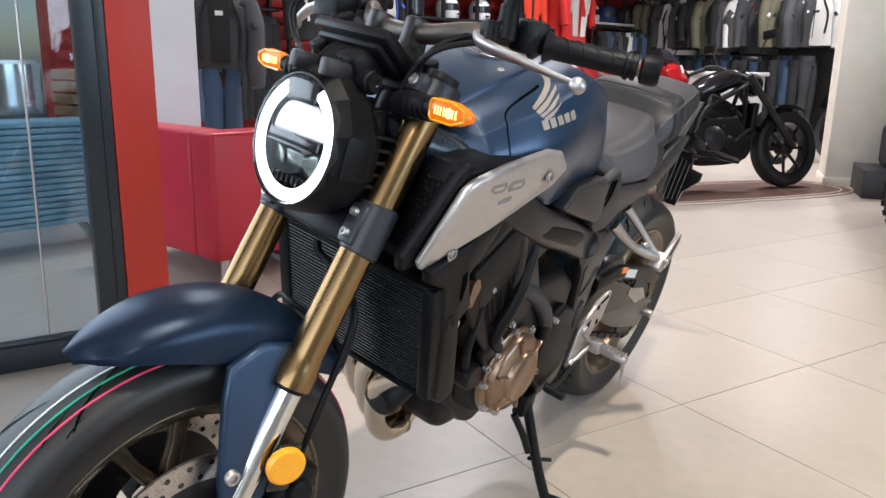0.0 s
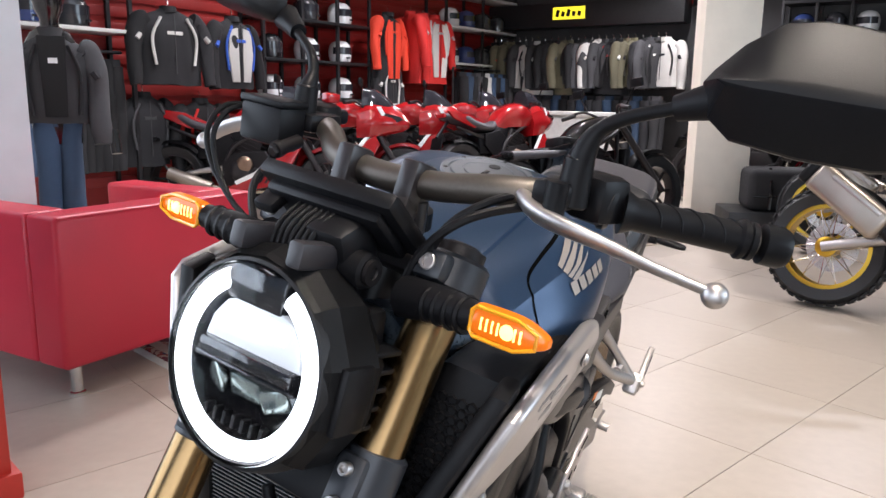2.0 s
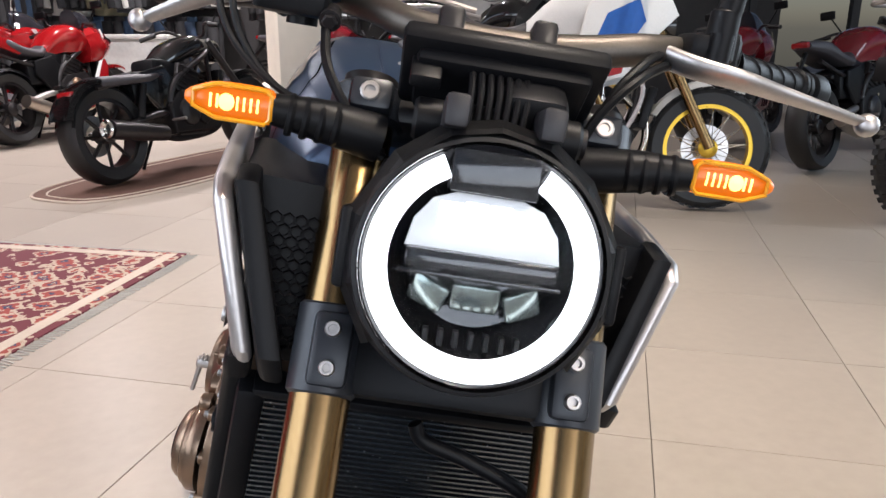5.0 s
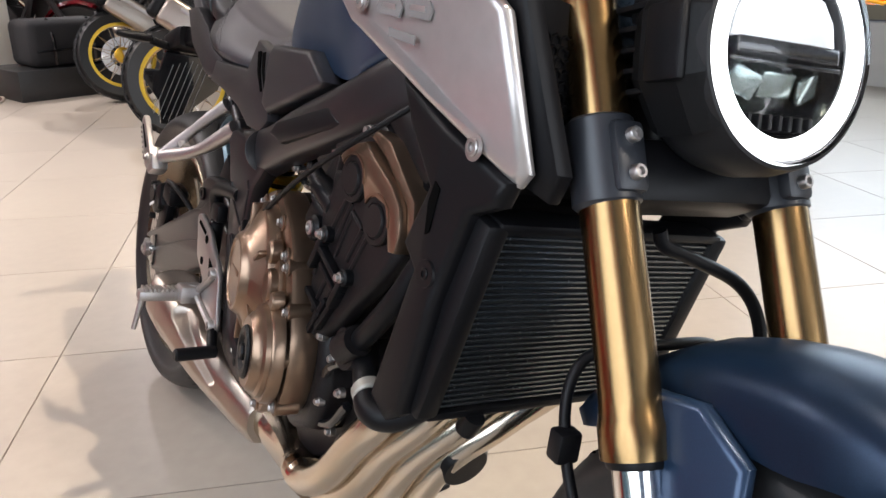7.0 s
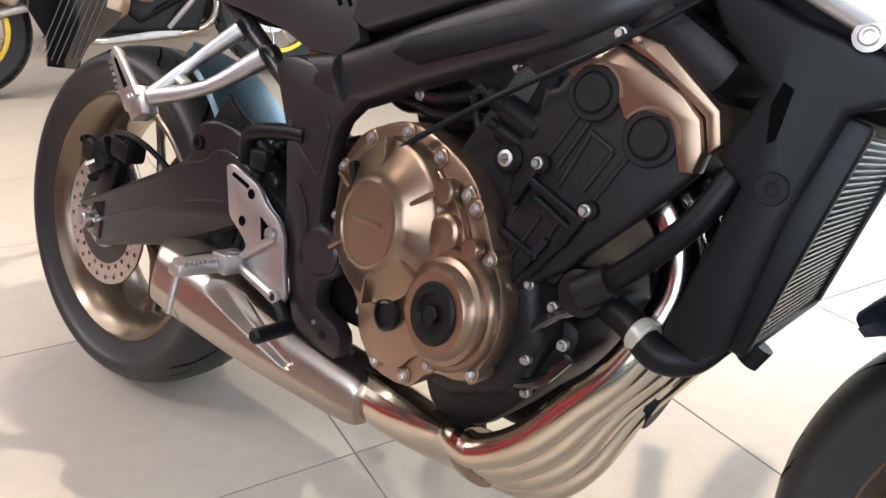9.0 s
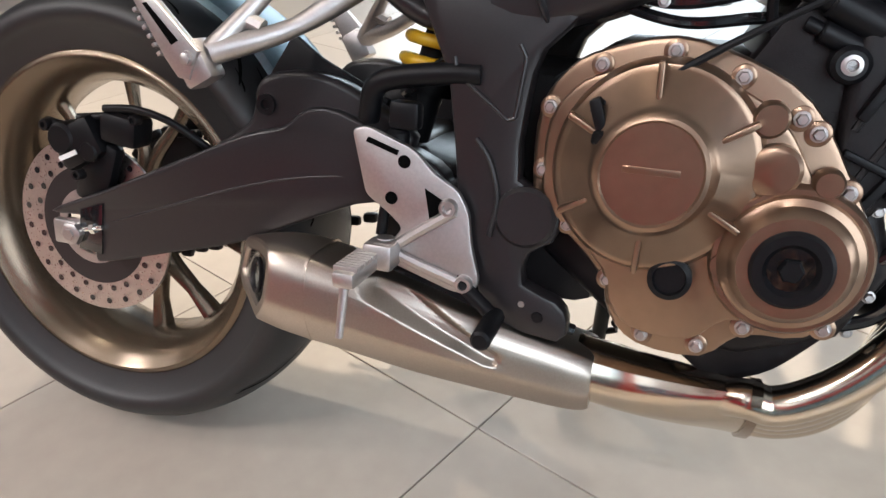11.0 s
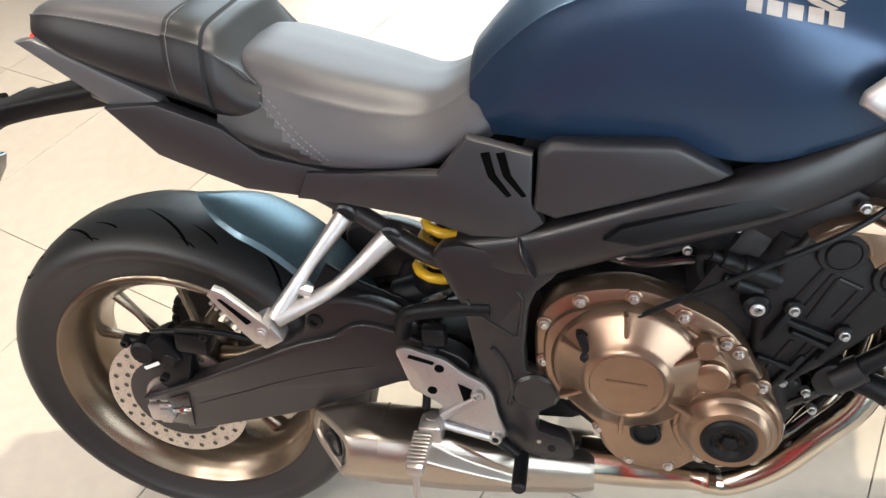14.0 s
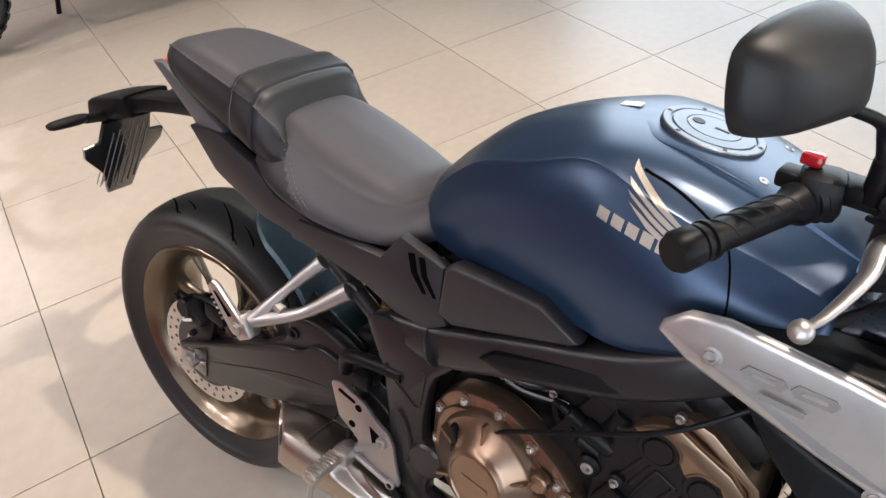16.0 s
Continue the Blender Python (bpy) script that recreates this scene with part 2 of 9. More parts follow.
def part(name, bm, mat, parent=None, label="", m=None, angle=38, flat=False):
    """One mesh object from bm, under parent."""
    if m is not None:
        bm.transform(m)
    bmesh.ops.recalc_face_normals(bm, faces=bm.faces)
    me = bpy.data.meshes.new(name)
    bm.to_mesh(me)
    bm.free()
    me.materials.append(mat)
    if not flat:
        me.polygons.foreach_set("use_smooth", [True] * len(me.polygons))
        me.set_sharp_from_angle(angle=radians(angle))
    ob = new(name, me)
    if parent is not None:
        ob.parent = parent
    if label:
        ob["label"] = label
    return ob


def parts(name, bms, mat, parent=None, label="", m=None, angle=38, flat=False):
    """Alike parts, each a mesh of its own."""
    return [part(name, b, mat, parent, label, m, angle, flat) for b in bms]


def thing(name, m, label, category, group=""):
    ob = new(name)
    ob.matrix_world = m
    return tagged(ob, label, category, group)


def join(*bms):
    """All the given bmeshes in one."""
    out = bms[0]
    for b in bms[1:]:
        me = bpy.data.meshes.new("tmp")
        b.to_mesh(me)
        b.free()
        out.from_mesh(me)
        bpy.data.meshes.remove(me)
    return out


def box(sx, sy, sz, at=(0, 0, 0), bevel=0.0, turn=(0, 0, 0), seg=2):
    bm = bmesh.new()
    bmesh.ops.create_cube(bm, size=1.0)
    bm.transform(Matrix.Diagonal((sx, sy, sz, 1)))
    if bevel:
        bmesh.ops.bevel(bm, geom=bm.edges[:], offset=bevel, segments=seg, profile=0.5, affect="EDGES")
    bm.transform(pose(*at, *turn))
    return bm


def along(axis):
    """A turn that takes z to the given axis."""
    return V(axis).normalized().to_track_quat("Z", "Y").to_matrix().to_4x4()


def lathe(profile, at=(0, 0, 0), axis=(0, 0, 1), seg=28, cap=True):
    """A turned body: (radius, height) pairs round an axis."""
    bm = bmesh.new()
    rings = []
    for r, h in profile:
        rings.append([bm.verts.new((r * math.cos(a), r * math.sin(a), h)) for a in (2 * math.pi * k / seg for k in range(seg))])
    for a, b in zip(rings, rings[1:]):
        for k in range(seg):
            bm.faces.new((a[k], a[(k + 1) % seg], b[(k + 1) % seg], b[k]))
    if cap:
        bm.faces.new(rings[0])
        bm.faces.new(rings[-1])
    bm.transform(Matrix.Translation(at) @ along(axis))
    return bm


def rod(a, b, r, r2=None, seg=14, bevel=0.0):
    a, b = V(a), V(b)
    h, r2 = (b - a).length, r if r2 is None else r2
    prof = [(max(r - bevel, 1e-4), 0), (r, bevel), (r2, h - bevel), (max(r2 - bevel, 1e-4), h)] if bevel else [(r, 0), (r2, h)]
    return lathe(prof, a, b - a, seg)


def spline(pts, n=8):
    """Catmull-Rom through the points, n steps a span."""
    p = [V(q) for q in pts]
    p = [2 * p[0] - p[1]] + p + [2 * p[-1] - p[-2]]
    out = []
    for i in range(1, len(p) - 2):
        for k in range(n):
            t = k / n
            a, b, c, d = p[i - 1:i + 3]
            out.append(0.5 * (2 * b + (c - a) * t + (2 * a - 5 * b + 4 * c - d) * t * t + (3 * b - a - 3 * c + d) * t ** 3))
    return out + [p[-2]]


def tube(pts, r, seg=12, n=6, smooth=True, cap=True, squash=1.0):
    """A round bar along the points; r: one radius or one for each point."""
    rr = list(r) if hasattr(r, "__len__") else [r] * len(pts)
    if smooth and len(pts) > 2:
        path = spline(pts, n)
        rad = [rr[min(i // n, len(rr) - 1)] + (rr[min(i // n + 1, len(rr) - 1)] - rr[min(i // n, len(rr) - 1)]) * (i % n) / n for i in range(len(path))]
    else:
        path, rad = [V(p) for p in pts], rr
    bm = bmesh.new()
    up, rings = None, []
    for i, p in enumerate(path):
        d = (path[min(i + 1, len(path) - 1)] - path[max(i - 1, 0)]).normalized()
        if up is None:
            up = d.orthogonal().normalized()
        up = (up - d * up.dot(d)).normalized()
        side = d.cross(up)
        rings.append([bm.verts.new(p + rad[i] * (math.cos(a) * up + squash * math.sin(a) * side)) for a in (2 * math.pi * k / seg for k in range(seg))])
    for a, b in zip(rings, rings[1:]):
        for k in range(seg):
            bm.faces.new((a[k], a[(k + 1) % seg], b[(k + 1) % seg], b[k]))
    if cap:
        bm.faces.new(rings[0])
        bm.faces.new(rings[-1])
    return bm


def plate(outline, y0, y1, bevel=0.003, seg=2, round_corners=0):
    """A flat plate from an outline of (x, z), from y0 to y1, with rounded edges."""
    bm = bmesh.new()
    vs = [bm.verts.new((x, y0, z)) for x, z in outline]
    f = bm.faces.new(vs)
    r = bmesh.ops.extrude_face_region(bm, geom=[f])
    bmesh.ops.translate(bm, verts=[g for g in r["geom"] if isinstance(g, bmesh.types.BMVert)], vec=(0, y1 - y0, 0))
    bmesh.ops.recalc_face_normals(bm, faces=bm.faces)
    if round_corners:
        es = [e for e in bm.edges if abs(e.verts[0].co.y - e.verts[1].co.y) > 1e-6]
        bmesh.ops.bevel(bm, geom=es, offset=round_corners, segments=3, profile=0.5, affect="EDGES", clamp_overlap=True)
    if bevel:
        es = [e for e in bm.edges if len(e.link_faces) == 2 and e.calc_face_angle(0) > 0.6 and abs(e.verts[0].co.y - e.verts[1].co.y) < 1e-6]
        bmesh.ops.bevel(bm, geom=es, offset=bevel, segments=seg, profile=0.5, affect="EDGES", clamp_overlap=True)
    return bm


def skin(sections, nu=6, nv=5, mirror=True, cap=True):
    """A body through cross sections (x, [(y, z), ...]) that run from the top middle down one side; mirrored over y."""
    rows = []
    for x, sec in sections:
        rows.append([q for q in spline([(x, y, z) for y, z in sec], nv)])
    cols = list(zip(*rows))
    fine = list(zip(*[spline(c, nu) for c in cols]))
    bm = bmesh.new()
    rings = []
    for row in fine:
        ring = [bm.verts.new(p) for p in row]
        if mirror:
            other = [bm.verts.new((p.x, -p.y, p.z)) for p in row]
            ring = list(reversed(other))[:-1] + ring if abs(row[0].y) < 1e-5 else list(reversed(other)) + ring
        rings.append(ring)
    for a, b in zip(rings, rings[1:]):
        for k in range(len(a) - 1):
            bm.faces.new((a[k], a[k + 1], b[k + 1], b[k]))
        if mirror:
            bm.faces.new((a[-1], a[0], b[0], b[-1]))
    if cap:
        bm.faces.new(rings[0])
        bm.faces.new(rings[-1])
    loose = [v for v in bm.verts if not v.link_faces]
    bmesh.ops.delete(bm, geom=loose, context="VERTS")
    return bm


def ring_band(r0, r1, y0, y1, seg=72, start=0.0, sweep=360.0, holes=False):
    """A flat ring about the y axis, from angle start over sweep degrees (0 is +z)."""
    bm = bmesh.new()
    full = sweep >= 360
    n = seg if full else seg + 1
    rings = []
    for k in range(n):
        a = radians(start + sweep * k / seg)
        s, c = math.sin(a), math.cos(a)
        rings.append([bm.verts.new((r * s, y, r * c)) for r, y in ((r0, y0), (r1, y0), (r1, y1), (r0, y1))])
    for i in range(seg):
        a, b = rings[i], rings[(i + 1) % n]
        for k in range(4):
            bm.faces.new((a[k], a[(k + 1) % 4], b[(k + 1) % 4], b[k]))
    if not full:
        bm.faces.new(rings[0])
        bm.faces.new(rings[-1])
    return bm


def rounded(outline, n=3):
    """A closed outline with its corners eased into curves."""
    ring = list(outline[-2:]) + list(outline) + list(outline[:2])
    fine = spline([(a, b, 0) for a, b in ring], n)
    return [(p.x, p.y) for p in fine[2 * n:2 * n + len(outline) * n]]


def bolt_bm(at, axis, r=0.006, h=0.006, seg=12):
    """A socket-head bolt."""
    return lathe([(r, -h), (r, h * 0.7), (r * 0.85, h), (r * 0.55, h), (r * 0.5, h * 0.3), (1e-4, h * 0.3)], at, axis, seg, False)


def hexbolt_bm(at, axis, r=0.007, h=0.005):
    return join(lathe([(r * 1.35, -h), (r * 1.35, h * 0.35), (r, h * 0.4)], at, axis, 14), lathe([(r, 0), (r, h), (r * 0.8, h * 1.2)], at, axis, 6))


def turn_y(deg, at=(0, 0, 0)):
    return Matrix.Translation(at) @ Matrix.Rotation(radians(deg), 4, "Y")

# ---- the showroom ----
TILE_ANGLE, TILE_SIZE, TILE_AT = -24.6, 0.610, (0.510, 0.018)
FLOOR = pose(*TILE_AT, 0, 0, 0, TILE_ANGLE)
fl = part("floor", box(30, 30, 0.10, (-2.5, 0, -0.056), 0), GROUT, None, "", None, flat=True)
tagged(fl, "grey tile joints under a polished beige floor", "floor", "", "structure")

# a room frame turned by 12 degrees: the display wall behind the armchair, the far wall, window fronts
ROOM = Matrix.Rotation(radians(-12), 4, "Z")
WALL_A = Matrix.Translation((-5.6, -4.45, 0)) @ ROOM
WALL_B = Matrix.Translation((-8.9, 1.2, 0)) @ ROOM @ Matrix.Rotation(radians(-90), 4, "Z")


def wall(name, m, sx, sz, mat, label, z0=0.0, thick=0.20, back=0.10):
    ob = part(name, box(sx, thick, sz, (0, -back, z0 + sz / 2), 0), mat, None, "", m, flat=True)
    return tagged(ob, label, "wall", "", "structure")


wall("wall_north", WALL_A, 8.6, 3.6, REDWALL, "deep red display wall behind the shelves")
wall("wall_west", WALL_B, 11.0, 3.6, material("dark_display_wall", (0.035, 0.034, 0.035), 0.6, 0, 6, 0.2), "dark display wall at the far end")
wall("wall_partition", Matrix.Translation((-0.60, -2.80, 0)) @ Matrix.Rotation(radians(-36.9), 4, "Z"), 0.36, 3.6, WALLW, "white end of the partition wall")
# hidden wall, added to stop outside light between partition and display wall
wall("wall_gap_closure", Matrix.Translation((-1.43, -4.10, 0)) @ Matrix.Rotation(radians(57.3), 4, "Z"), 2.64, 3.6, WALLW, "unseen white wall added to keep outside light from the gap")
for nm, m, L in (("wall_east", pose(7.6, -1.0, 0, 0, 0, 90), 18.0), ("wall_south", pose(-1.0, 6.1, 0, 0, 0, 180), 18.0)):
    wall(nm, m, L, 0.5, WALLW, "white wall under the shop windows")
    wall(nm + "_top", m, L, 0.15, WALLW, "white wall over the shop windows", 3.5)
    for k in range(10):
        mull = part("window_mullion", box(0.07, 0.10, 3.0, (-L / 2 + 0.2 + k * (L - 0.4) / 9, -0.10, 2.0), 0.004), FRAMEDK, None, "", m, flat=True)
        tagged(mull, "dark window mullion", "window", "", "structure")
ce = part("ceiling", join(box(18.8, 9.4, 0.10, (-1.6, 3.1, 3.70), 0), box(11.6, 4.4, 0.10, (-5.2, -3.8, 3.70), 0)), CEIL, None, flat=True)
tagged(ce, "grey showroom ceiling", "ceiling", "", "structure")

# red pillar beside the glass front
pil = part("pillar", join(box(0.132, 0.32, 3.64, (0.084, -0.16, 1.82), 0.004), box(0.160, 0.35, 0.075, (0.076, -0.160, 0.0375), 0.006)), PILLAR, None, "", GLASS_FRONT)
tagged(pil, "bright red painted pillar with a low plinth", "pillar", "", "structure")
# unseen red header, added so the bike's right side picks up red reflections
head = part("red_reflection_header", box(3.74, 0.20, 1.15, (1.87, -0.12, 3.075), 0), PILLAR, None, "", GLASS_FRONT, flat=True)
tagged(head, "unseen red header over the glass front, added for red reflections", "wall", "", "structure")
colm = part("column", join(box(0.46, 0.46, 3.64, (0, 0, 1.82), 0.004), box(0.49, 0.49, 0.07, (0, 0, 0.035), 0.006)), COLUMN, None, "", Matrix.Translation((-5.45, 0.10, 0)) @ Matrix.Rotation(radians(14), 4, "Z"))
tagged(colm, "cream painted square column", "column", "", "structure")

# glass front: frame, pane, sill
front = part("window_1", join(box(0.030, 0.05, 2.5, (0.167, -0.030, 1.25), 0.003), box(0.054, 0.07, 2.5, (0.210, -0.040, 1.25), 0.003), box(3.4, 0.08, 0.082, (1.94, -0.045, 0.041), 0.004), box(3.4, 0.03, 0.008, (1.94, -0.020, 0.087), 0.002), box(3.4, 0.10, 0.10, (1.94, -0.05, 2.445), 0.004), box(0.10, 0.10, 2.5, (3.69, -0.05, 1.25), 0.004)), FRAMEDK, None, "", GLASS_FRONT)
tagged(front, "anthracite framed glass front", "window", "", "structure")
pane = part("pane", box(3.4, 0.010, 2.34, (1.94, -0.05, 1.24), 0), DOORGLASS, front, "clear glass pane", GLASS_FRONT)
pane.visible_shadow = False
part("bright_seal", rod((0.390, -0.044, 0.095), (0.368, -0.044, 2.38), 0.004), ALU, front, "bright vertical seal", GLASS_FRONT)
# ---- the blue motorcycle: x ahead from the rear axle, y to its own left side, z up; it leans on its side stand ----
BIKE_POSE = pose(0, -0.049, 0.0025, 0, 0, -2.3) @ pose(0, 0, 0, -13.2)
bike = thing("motorcycle", BIKE_POSE, "matte blue naked motorcycle with gold fork, leaning on its side stand", "motorcycle")
RAKE = radians(25.5)
STEER_AXIS = V((-math.sin(RAKE), 0, math.cos(RAKE)))
STEER = Matrix.Translation((1.551, 0, 0)) @ Matrix.Rotation(radians(-9.4), 4, STEER_AXIS) @ Matrix.Translation((-1.551, 0, 0))
FORK = V((-math.sin(RAKE), 0, math.cos(RAKE)))
AXLE_F, AXLE_R = V((1.45, 0, 0.30)), V((0, 0, 0.315))


def bent(bm, fn):
    """Moves each vertex sideways by fn(x, z)."""
    for v in bm.verts:
        v.co.y += fn(v.co.x, v.co.z)
    return bm


def fork_at(z, y=0.0, ahead=0.0):
    """A point on the fork's line at height z, moved ahead at right angles to it."""
    p = AXLE_F + FORK * ((z - 0.30) / FORK.z)
    return V((p.x + 0.03 * max(0.0, 0.76 - z) * min(1.0, (z - 0.30) / 0.15), y, p.z)) + V((math.cos(RAKE), 0, math.sin(RAKE))) * ahead


def tyre_bm(r, w, bead, seg=96):
    """A motorcycle tyre about the y axis, with a round crown."""
    pts = []
    for k in range(25):
        a = radians(-118 + 236 * k / 24)
        y = w / 2 * math.sin(a) if abs(a) < radians(90) else w / 2 * math.sin(a)
        rr = r - (r - bead) * 0.62 * (1 - math.cos(a)) / (1 - math.cos(radians(118))) * 1.0
        pts.append((rr, y))
    prof = [(bead - 0.008, pts[0][1] * 0.88), (bead, pts[0][1] * 0.93)] + pts + [(bead, pts[-1][1] * 0.93), (bead - 0.008, pts[-1][1] * 0.88)]
    return lathe(prof, (0, 0, 0), (0, 1, 0), seg, False), pts


def crown(r, w, bead, a):
    return (r - (r - bead) * 0.62 * (1 - math.cos(a)) / (1 - math.cos(radians(118))), w / 2 * math.sin(a))


def groove_bm(r, w, bead, start, a0, a1, slant, width=0.0046, n=9):
    """A tread groove's shade, painted as a thin dark inlay that runs over the crown from side angle a0 to a1."""
    bm = bmesh.new()
    last = None
    for k in range(n):
        f = k / (n - 1)
        rr, y = crown(r, w, bead, radians(a0 + (a1 - a0) * f))
        th = radians(start + slant * (f + 0.14 * math.sin(math.pi * f)))
        wd = width * math.sin(math.pi * (0.12 + 0.76 * f)) / (r)
        row = [bm.verts.new(((rr + 0.0008) * math.sin(t), y, (rr + 0.0008) * math.cos(t))) for t in (th - wd, th + wd)]
        if last:
            bm.faces.new((last[0], last[1], row[1], row[0]))
        last = row
    return bm


def wheel(name, at, m, r, w, bead, half, label):
    """A cast wheel: rim with spokes, tyre, grooves."""
    place = (m or Matrix()) @ Matrix.Translation(at)
    b = bead + 0.004
    rim = lathe([(b, half), (b + 0.002, half - 0.003), (b - 0.006, half - 0.008), (b - 0.014, half - 0.012), (b - 0.034, half * 0.45), (b - 0.036, 0),
                 (b - 0.034, -half * 0.45), (b - 0.014, -half + 0.012), (b - 0.006, -half + 0.008), (b + 0.002, -half + 0.003), (b, -half),
                 (b - 0.007, -half - 0.001), (b - 0.014, -half + 0.006), (b - 0.024, -half + 0.014), (b - 0.042, -half * 0.4), (b - 0.044, 0),
                 (b - 0.042, half * 0.4), (b - 0.024, half - 0.014), (b - 0.014, half - 0.006), (b - 0.007, half + 0.001), (b, half)], (0, 0, 0), (0, 1, 0), 96, False)
    ob = part("wheel_rim", rim, RIM, bike, label, place, 50)
    hub = lathe([(0.030, -0.06), (0.046, -0.055), (0.048, -0.03), (0.040, -0.02), (0.040, 0.02), (0.048, 0.03), (0.046, 0.055), (0.030, 0.06)], (0, 0, 0), (0, 1, 0), 40)
    part("hub", hub, RIM, ob, m=place)
    for k in range(5):
        t = turn_y(72 * k + 14)
        for side in (-1, 1):
            sp = tube([(0.004 * side, 0, 0.040), (0.010 * side, 0, 0.085), (0.032 * side, 0, 0.135), (0.052 * side, 0, b - 0.040)], (0.014, 0.0095, 0.0075, 0.0110), 10, 4, squash=1.6)
            part("spoke", sp, RIM, ob, m=place @ t)
    ty, _ = tyre_bm(r, w, bead)
    tyre = part("tyre", ty, RUBBER, ob, m=place)
    n = 12 if w > 0.15 else 11
    gw = 0.0042 if w > 0.15 else 0.0040
    gs = []
    for k in range(n):
        base = 360 / n * k
        for s in (-1, 1):
            turn = base + (360 / n / 2 if s > 0 else 0)
            gs.append(groove_bm(r, w, bead, turn, s * (12 if w > 0.15 else 8), s * 58, 17, gw))
            gs.append(groove_bm(r, w, bead, turn + 15, s * 26, s * 42, 9, gw))
            gs.append(groove_bm(r, w, bead, turn + 13, s * 48, s * 58, 6, gw * 0.9))
    parts("tread_groove", gs, GROOVE, ob, "", place)
    return ob, tyre, place


def disc_brake(parent, place, y, r, inner, holes, label="drilled steel brake disc"):
    d = ring_band(inner, r, y - 0.0022, y + 0.0022, 90)
    ob = part("brake_disc", d, DISC, parent, label, place, 30)
    hb = [bmesh.new()]
    for k in range(holes):
        for j, f in enumerate((0.28, 0.72)):
            a = radians(360 / holes * (k + 0.5 * j))
            rr = inner + (r - inner) * f
            for yy in (y - 0.0028, y + 0.0028):
                c = bmesh.new()
                bmesh.ops.create_circle(c, cap_ends=True, segments=12, radius=0.0044)
                c.transform(Matrix.Translation((rr * math.sin(a), yy, rr * math.cos(a))) @ Matrix.Rotation(radians(90), 4, "X"))
                hb.append(c)
    dh = part("drill_hole", join(*hb), GLOSSB, parent, "dark drilled holes of the disc", place, flat=True)
    dh["kind"] = "stuff"
    car = ring_band(inner * 0.55, inner + 0.004, y - 0.003, y + 0.003, 60)
    part("disc_carrier", car, SATIN, parent, m=place)
    return ob


# wheels
rear_rim, rear_tyre, REAR = wheel("rear", AXLE_R, None, 0.315, 0.182, 0.224, 0.078, "bronze cast rear wheel with ten spoke arms")
disc_brake(rear_rim, REAR, -0.097, 0.120, 0.078, 24)
front_rim, front_tyre, FRONT = wheel("front", AXLE_F, STEER, 0.299, 0.124, 0.224, 0.050, "bronze cast front wheel with spoke arms")
for s in (-1, 1):
    disc_brake(front_rim, FRONT, s * 0.068, 0.155, 0.112, 28)
for a, colour, nm in ((4, WHITE, "white"), (20, material("green_tyre_mark", (0.02, 0.35, 0.20), 0.7), "green"), (36, material("pink_tyre_mark", (0.75, 0.07, 0.16), 0.7), "pink")):
    rr, y = crown(0.299, 0.124, 0.224, radians(a))
    part("tyre_line", ring_band(rr - 0.003, rr + 0.0012, y - 0.0012, y + 0.0012, 96), colour, front_rim, nm + " factory line on the tread", FRONT)
# tone ring, axle, sprocket side
part("tone_ring", ring_band(0.040, 0.052, -0.104, -0.101, 60), ALU, rear_rim, m=REAR)
part("rear_axle", join(rod((0, -0.125, 0.315), (0, 0.16, 0.315), 0.011), lathe([(0.021, 0), (0.021, 0.004), (0.0155, 0.005), (0.0155, 0.014), (0.0125, 0.016), (0.008, 0.016), (0.008, 0.019), (0.003, 0.019)], (0, -0.128, 0.315), (0, -1, 0), 6)), ALU, bike, "bright axle nut")
part("sprocket", ring_band(0.03, 0.094, 0.094, 0.101, 60), DARK, rear_rim, m=REAR)
chain = [bmesh.new()]
for top in (0, 1):
    for k in range(22):
        f = k / 21
        x, z = 0.0 + 0.56 * f, (0.315 + (0.096 if top else -0.096) * (1 - f)) + (0.045 * f if top else 0.02 * f) + 0.06 * f
        chain.append(box(0.022, 0.012 if k % 2 else 0.016, 0.015, (x, 0.098, z), 0.005, (0, -6, 0)))
for k in range(14):
    a = radians(180 * k / 13)
    chain.append(box(0.021, 0.012 if k % 2 else 0.016, 0.015, (-0.099 * math.sin(a), 0.098, 0.315 + 0.099 * math.cos(a)), 0.005, (0, -math.degrees(a), 0)))
part("drive_chain", join(*chain), DARK, bike, "dark steel drive chain")

# swingarm: right arm with a deep end, left arm, cross brace
arm = [(-0.040, 0.338), (0.049, 0.377), (0.166, 0.430), (0.255, 0.470), (0.305, 0.484), (0.335, 0.506), (0.375, 0.508), (0.45, 0.478), (0.50, 0.45), (0.50, 0.40), (0.419, 0.410), (0.349, 0.384), (0.242, 0.336), (0.139, 0.306), (0.046, 0.280), (0.026, 0.284), (0.026, 0.335)]
hump = [(0.20, 0.44), (0.250, 0.478), (0.262, 0.500), (0.266, 0.524), (0.284, 0.540), (0.324, 0.546), (0.367, 0.540), (0.408, 0.521), (0.46, 0.485), (0.42, 0.45), (0.28, 0.43)]
part("swingarm", join(plate(rounded(arm), -0.131, -0.098, 0.010, 3), plate(rounded(hump), -0.121, -0.092, 0.008, 3), plate(rounded(arm), 0.110, 0.138, 0.010, 3), plate(rounded(hump), 0.098, 0.128, 0.008, 3), box(0.09, 0.24, 0.07, (0.40, 0, 0.44), 0.015), box(0.06, 0.30, 0.06, (0.53, 0, 0.42), 0.02)), SATIN, bike, "satin black cast swingarm", angle=60)
part("swingarm_crease", tube([(0.059, -0.1305, 0.337), (0.150, -0.1308, 0.371), (0.234, -0.1308, 0.402), (0.314, -0.1305, 0.425), (0.39, -0.1295, 0.438)], 0.0014, 8, 5), SATIN, bike)
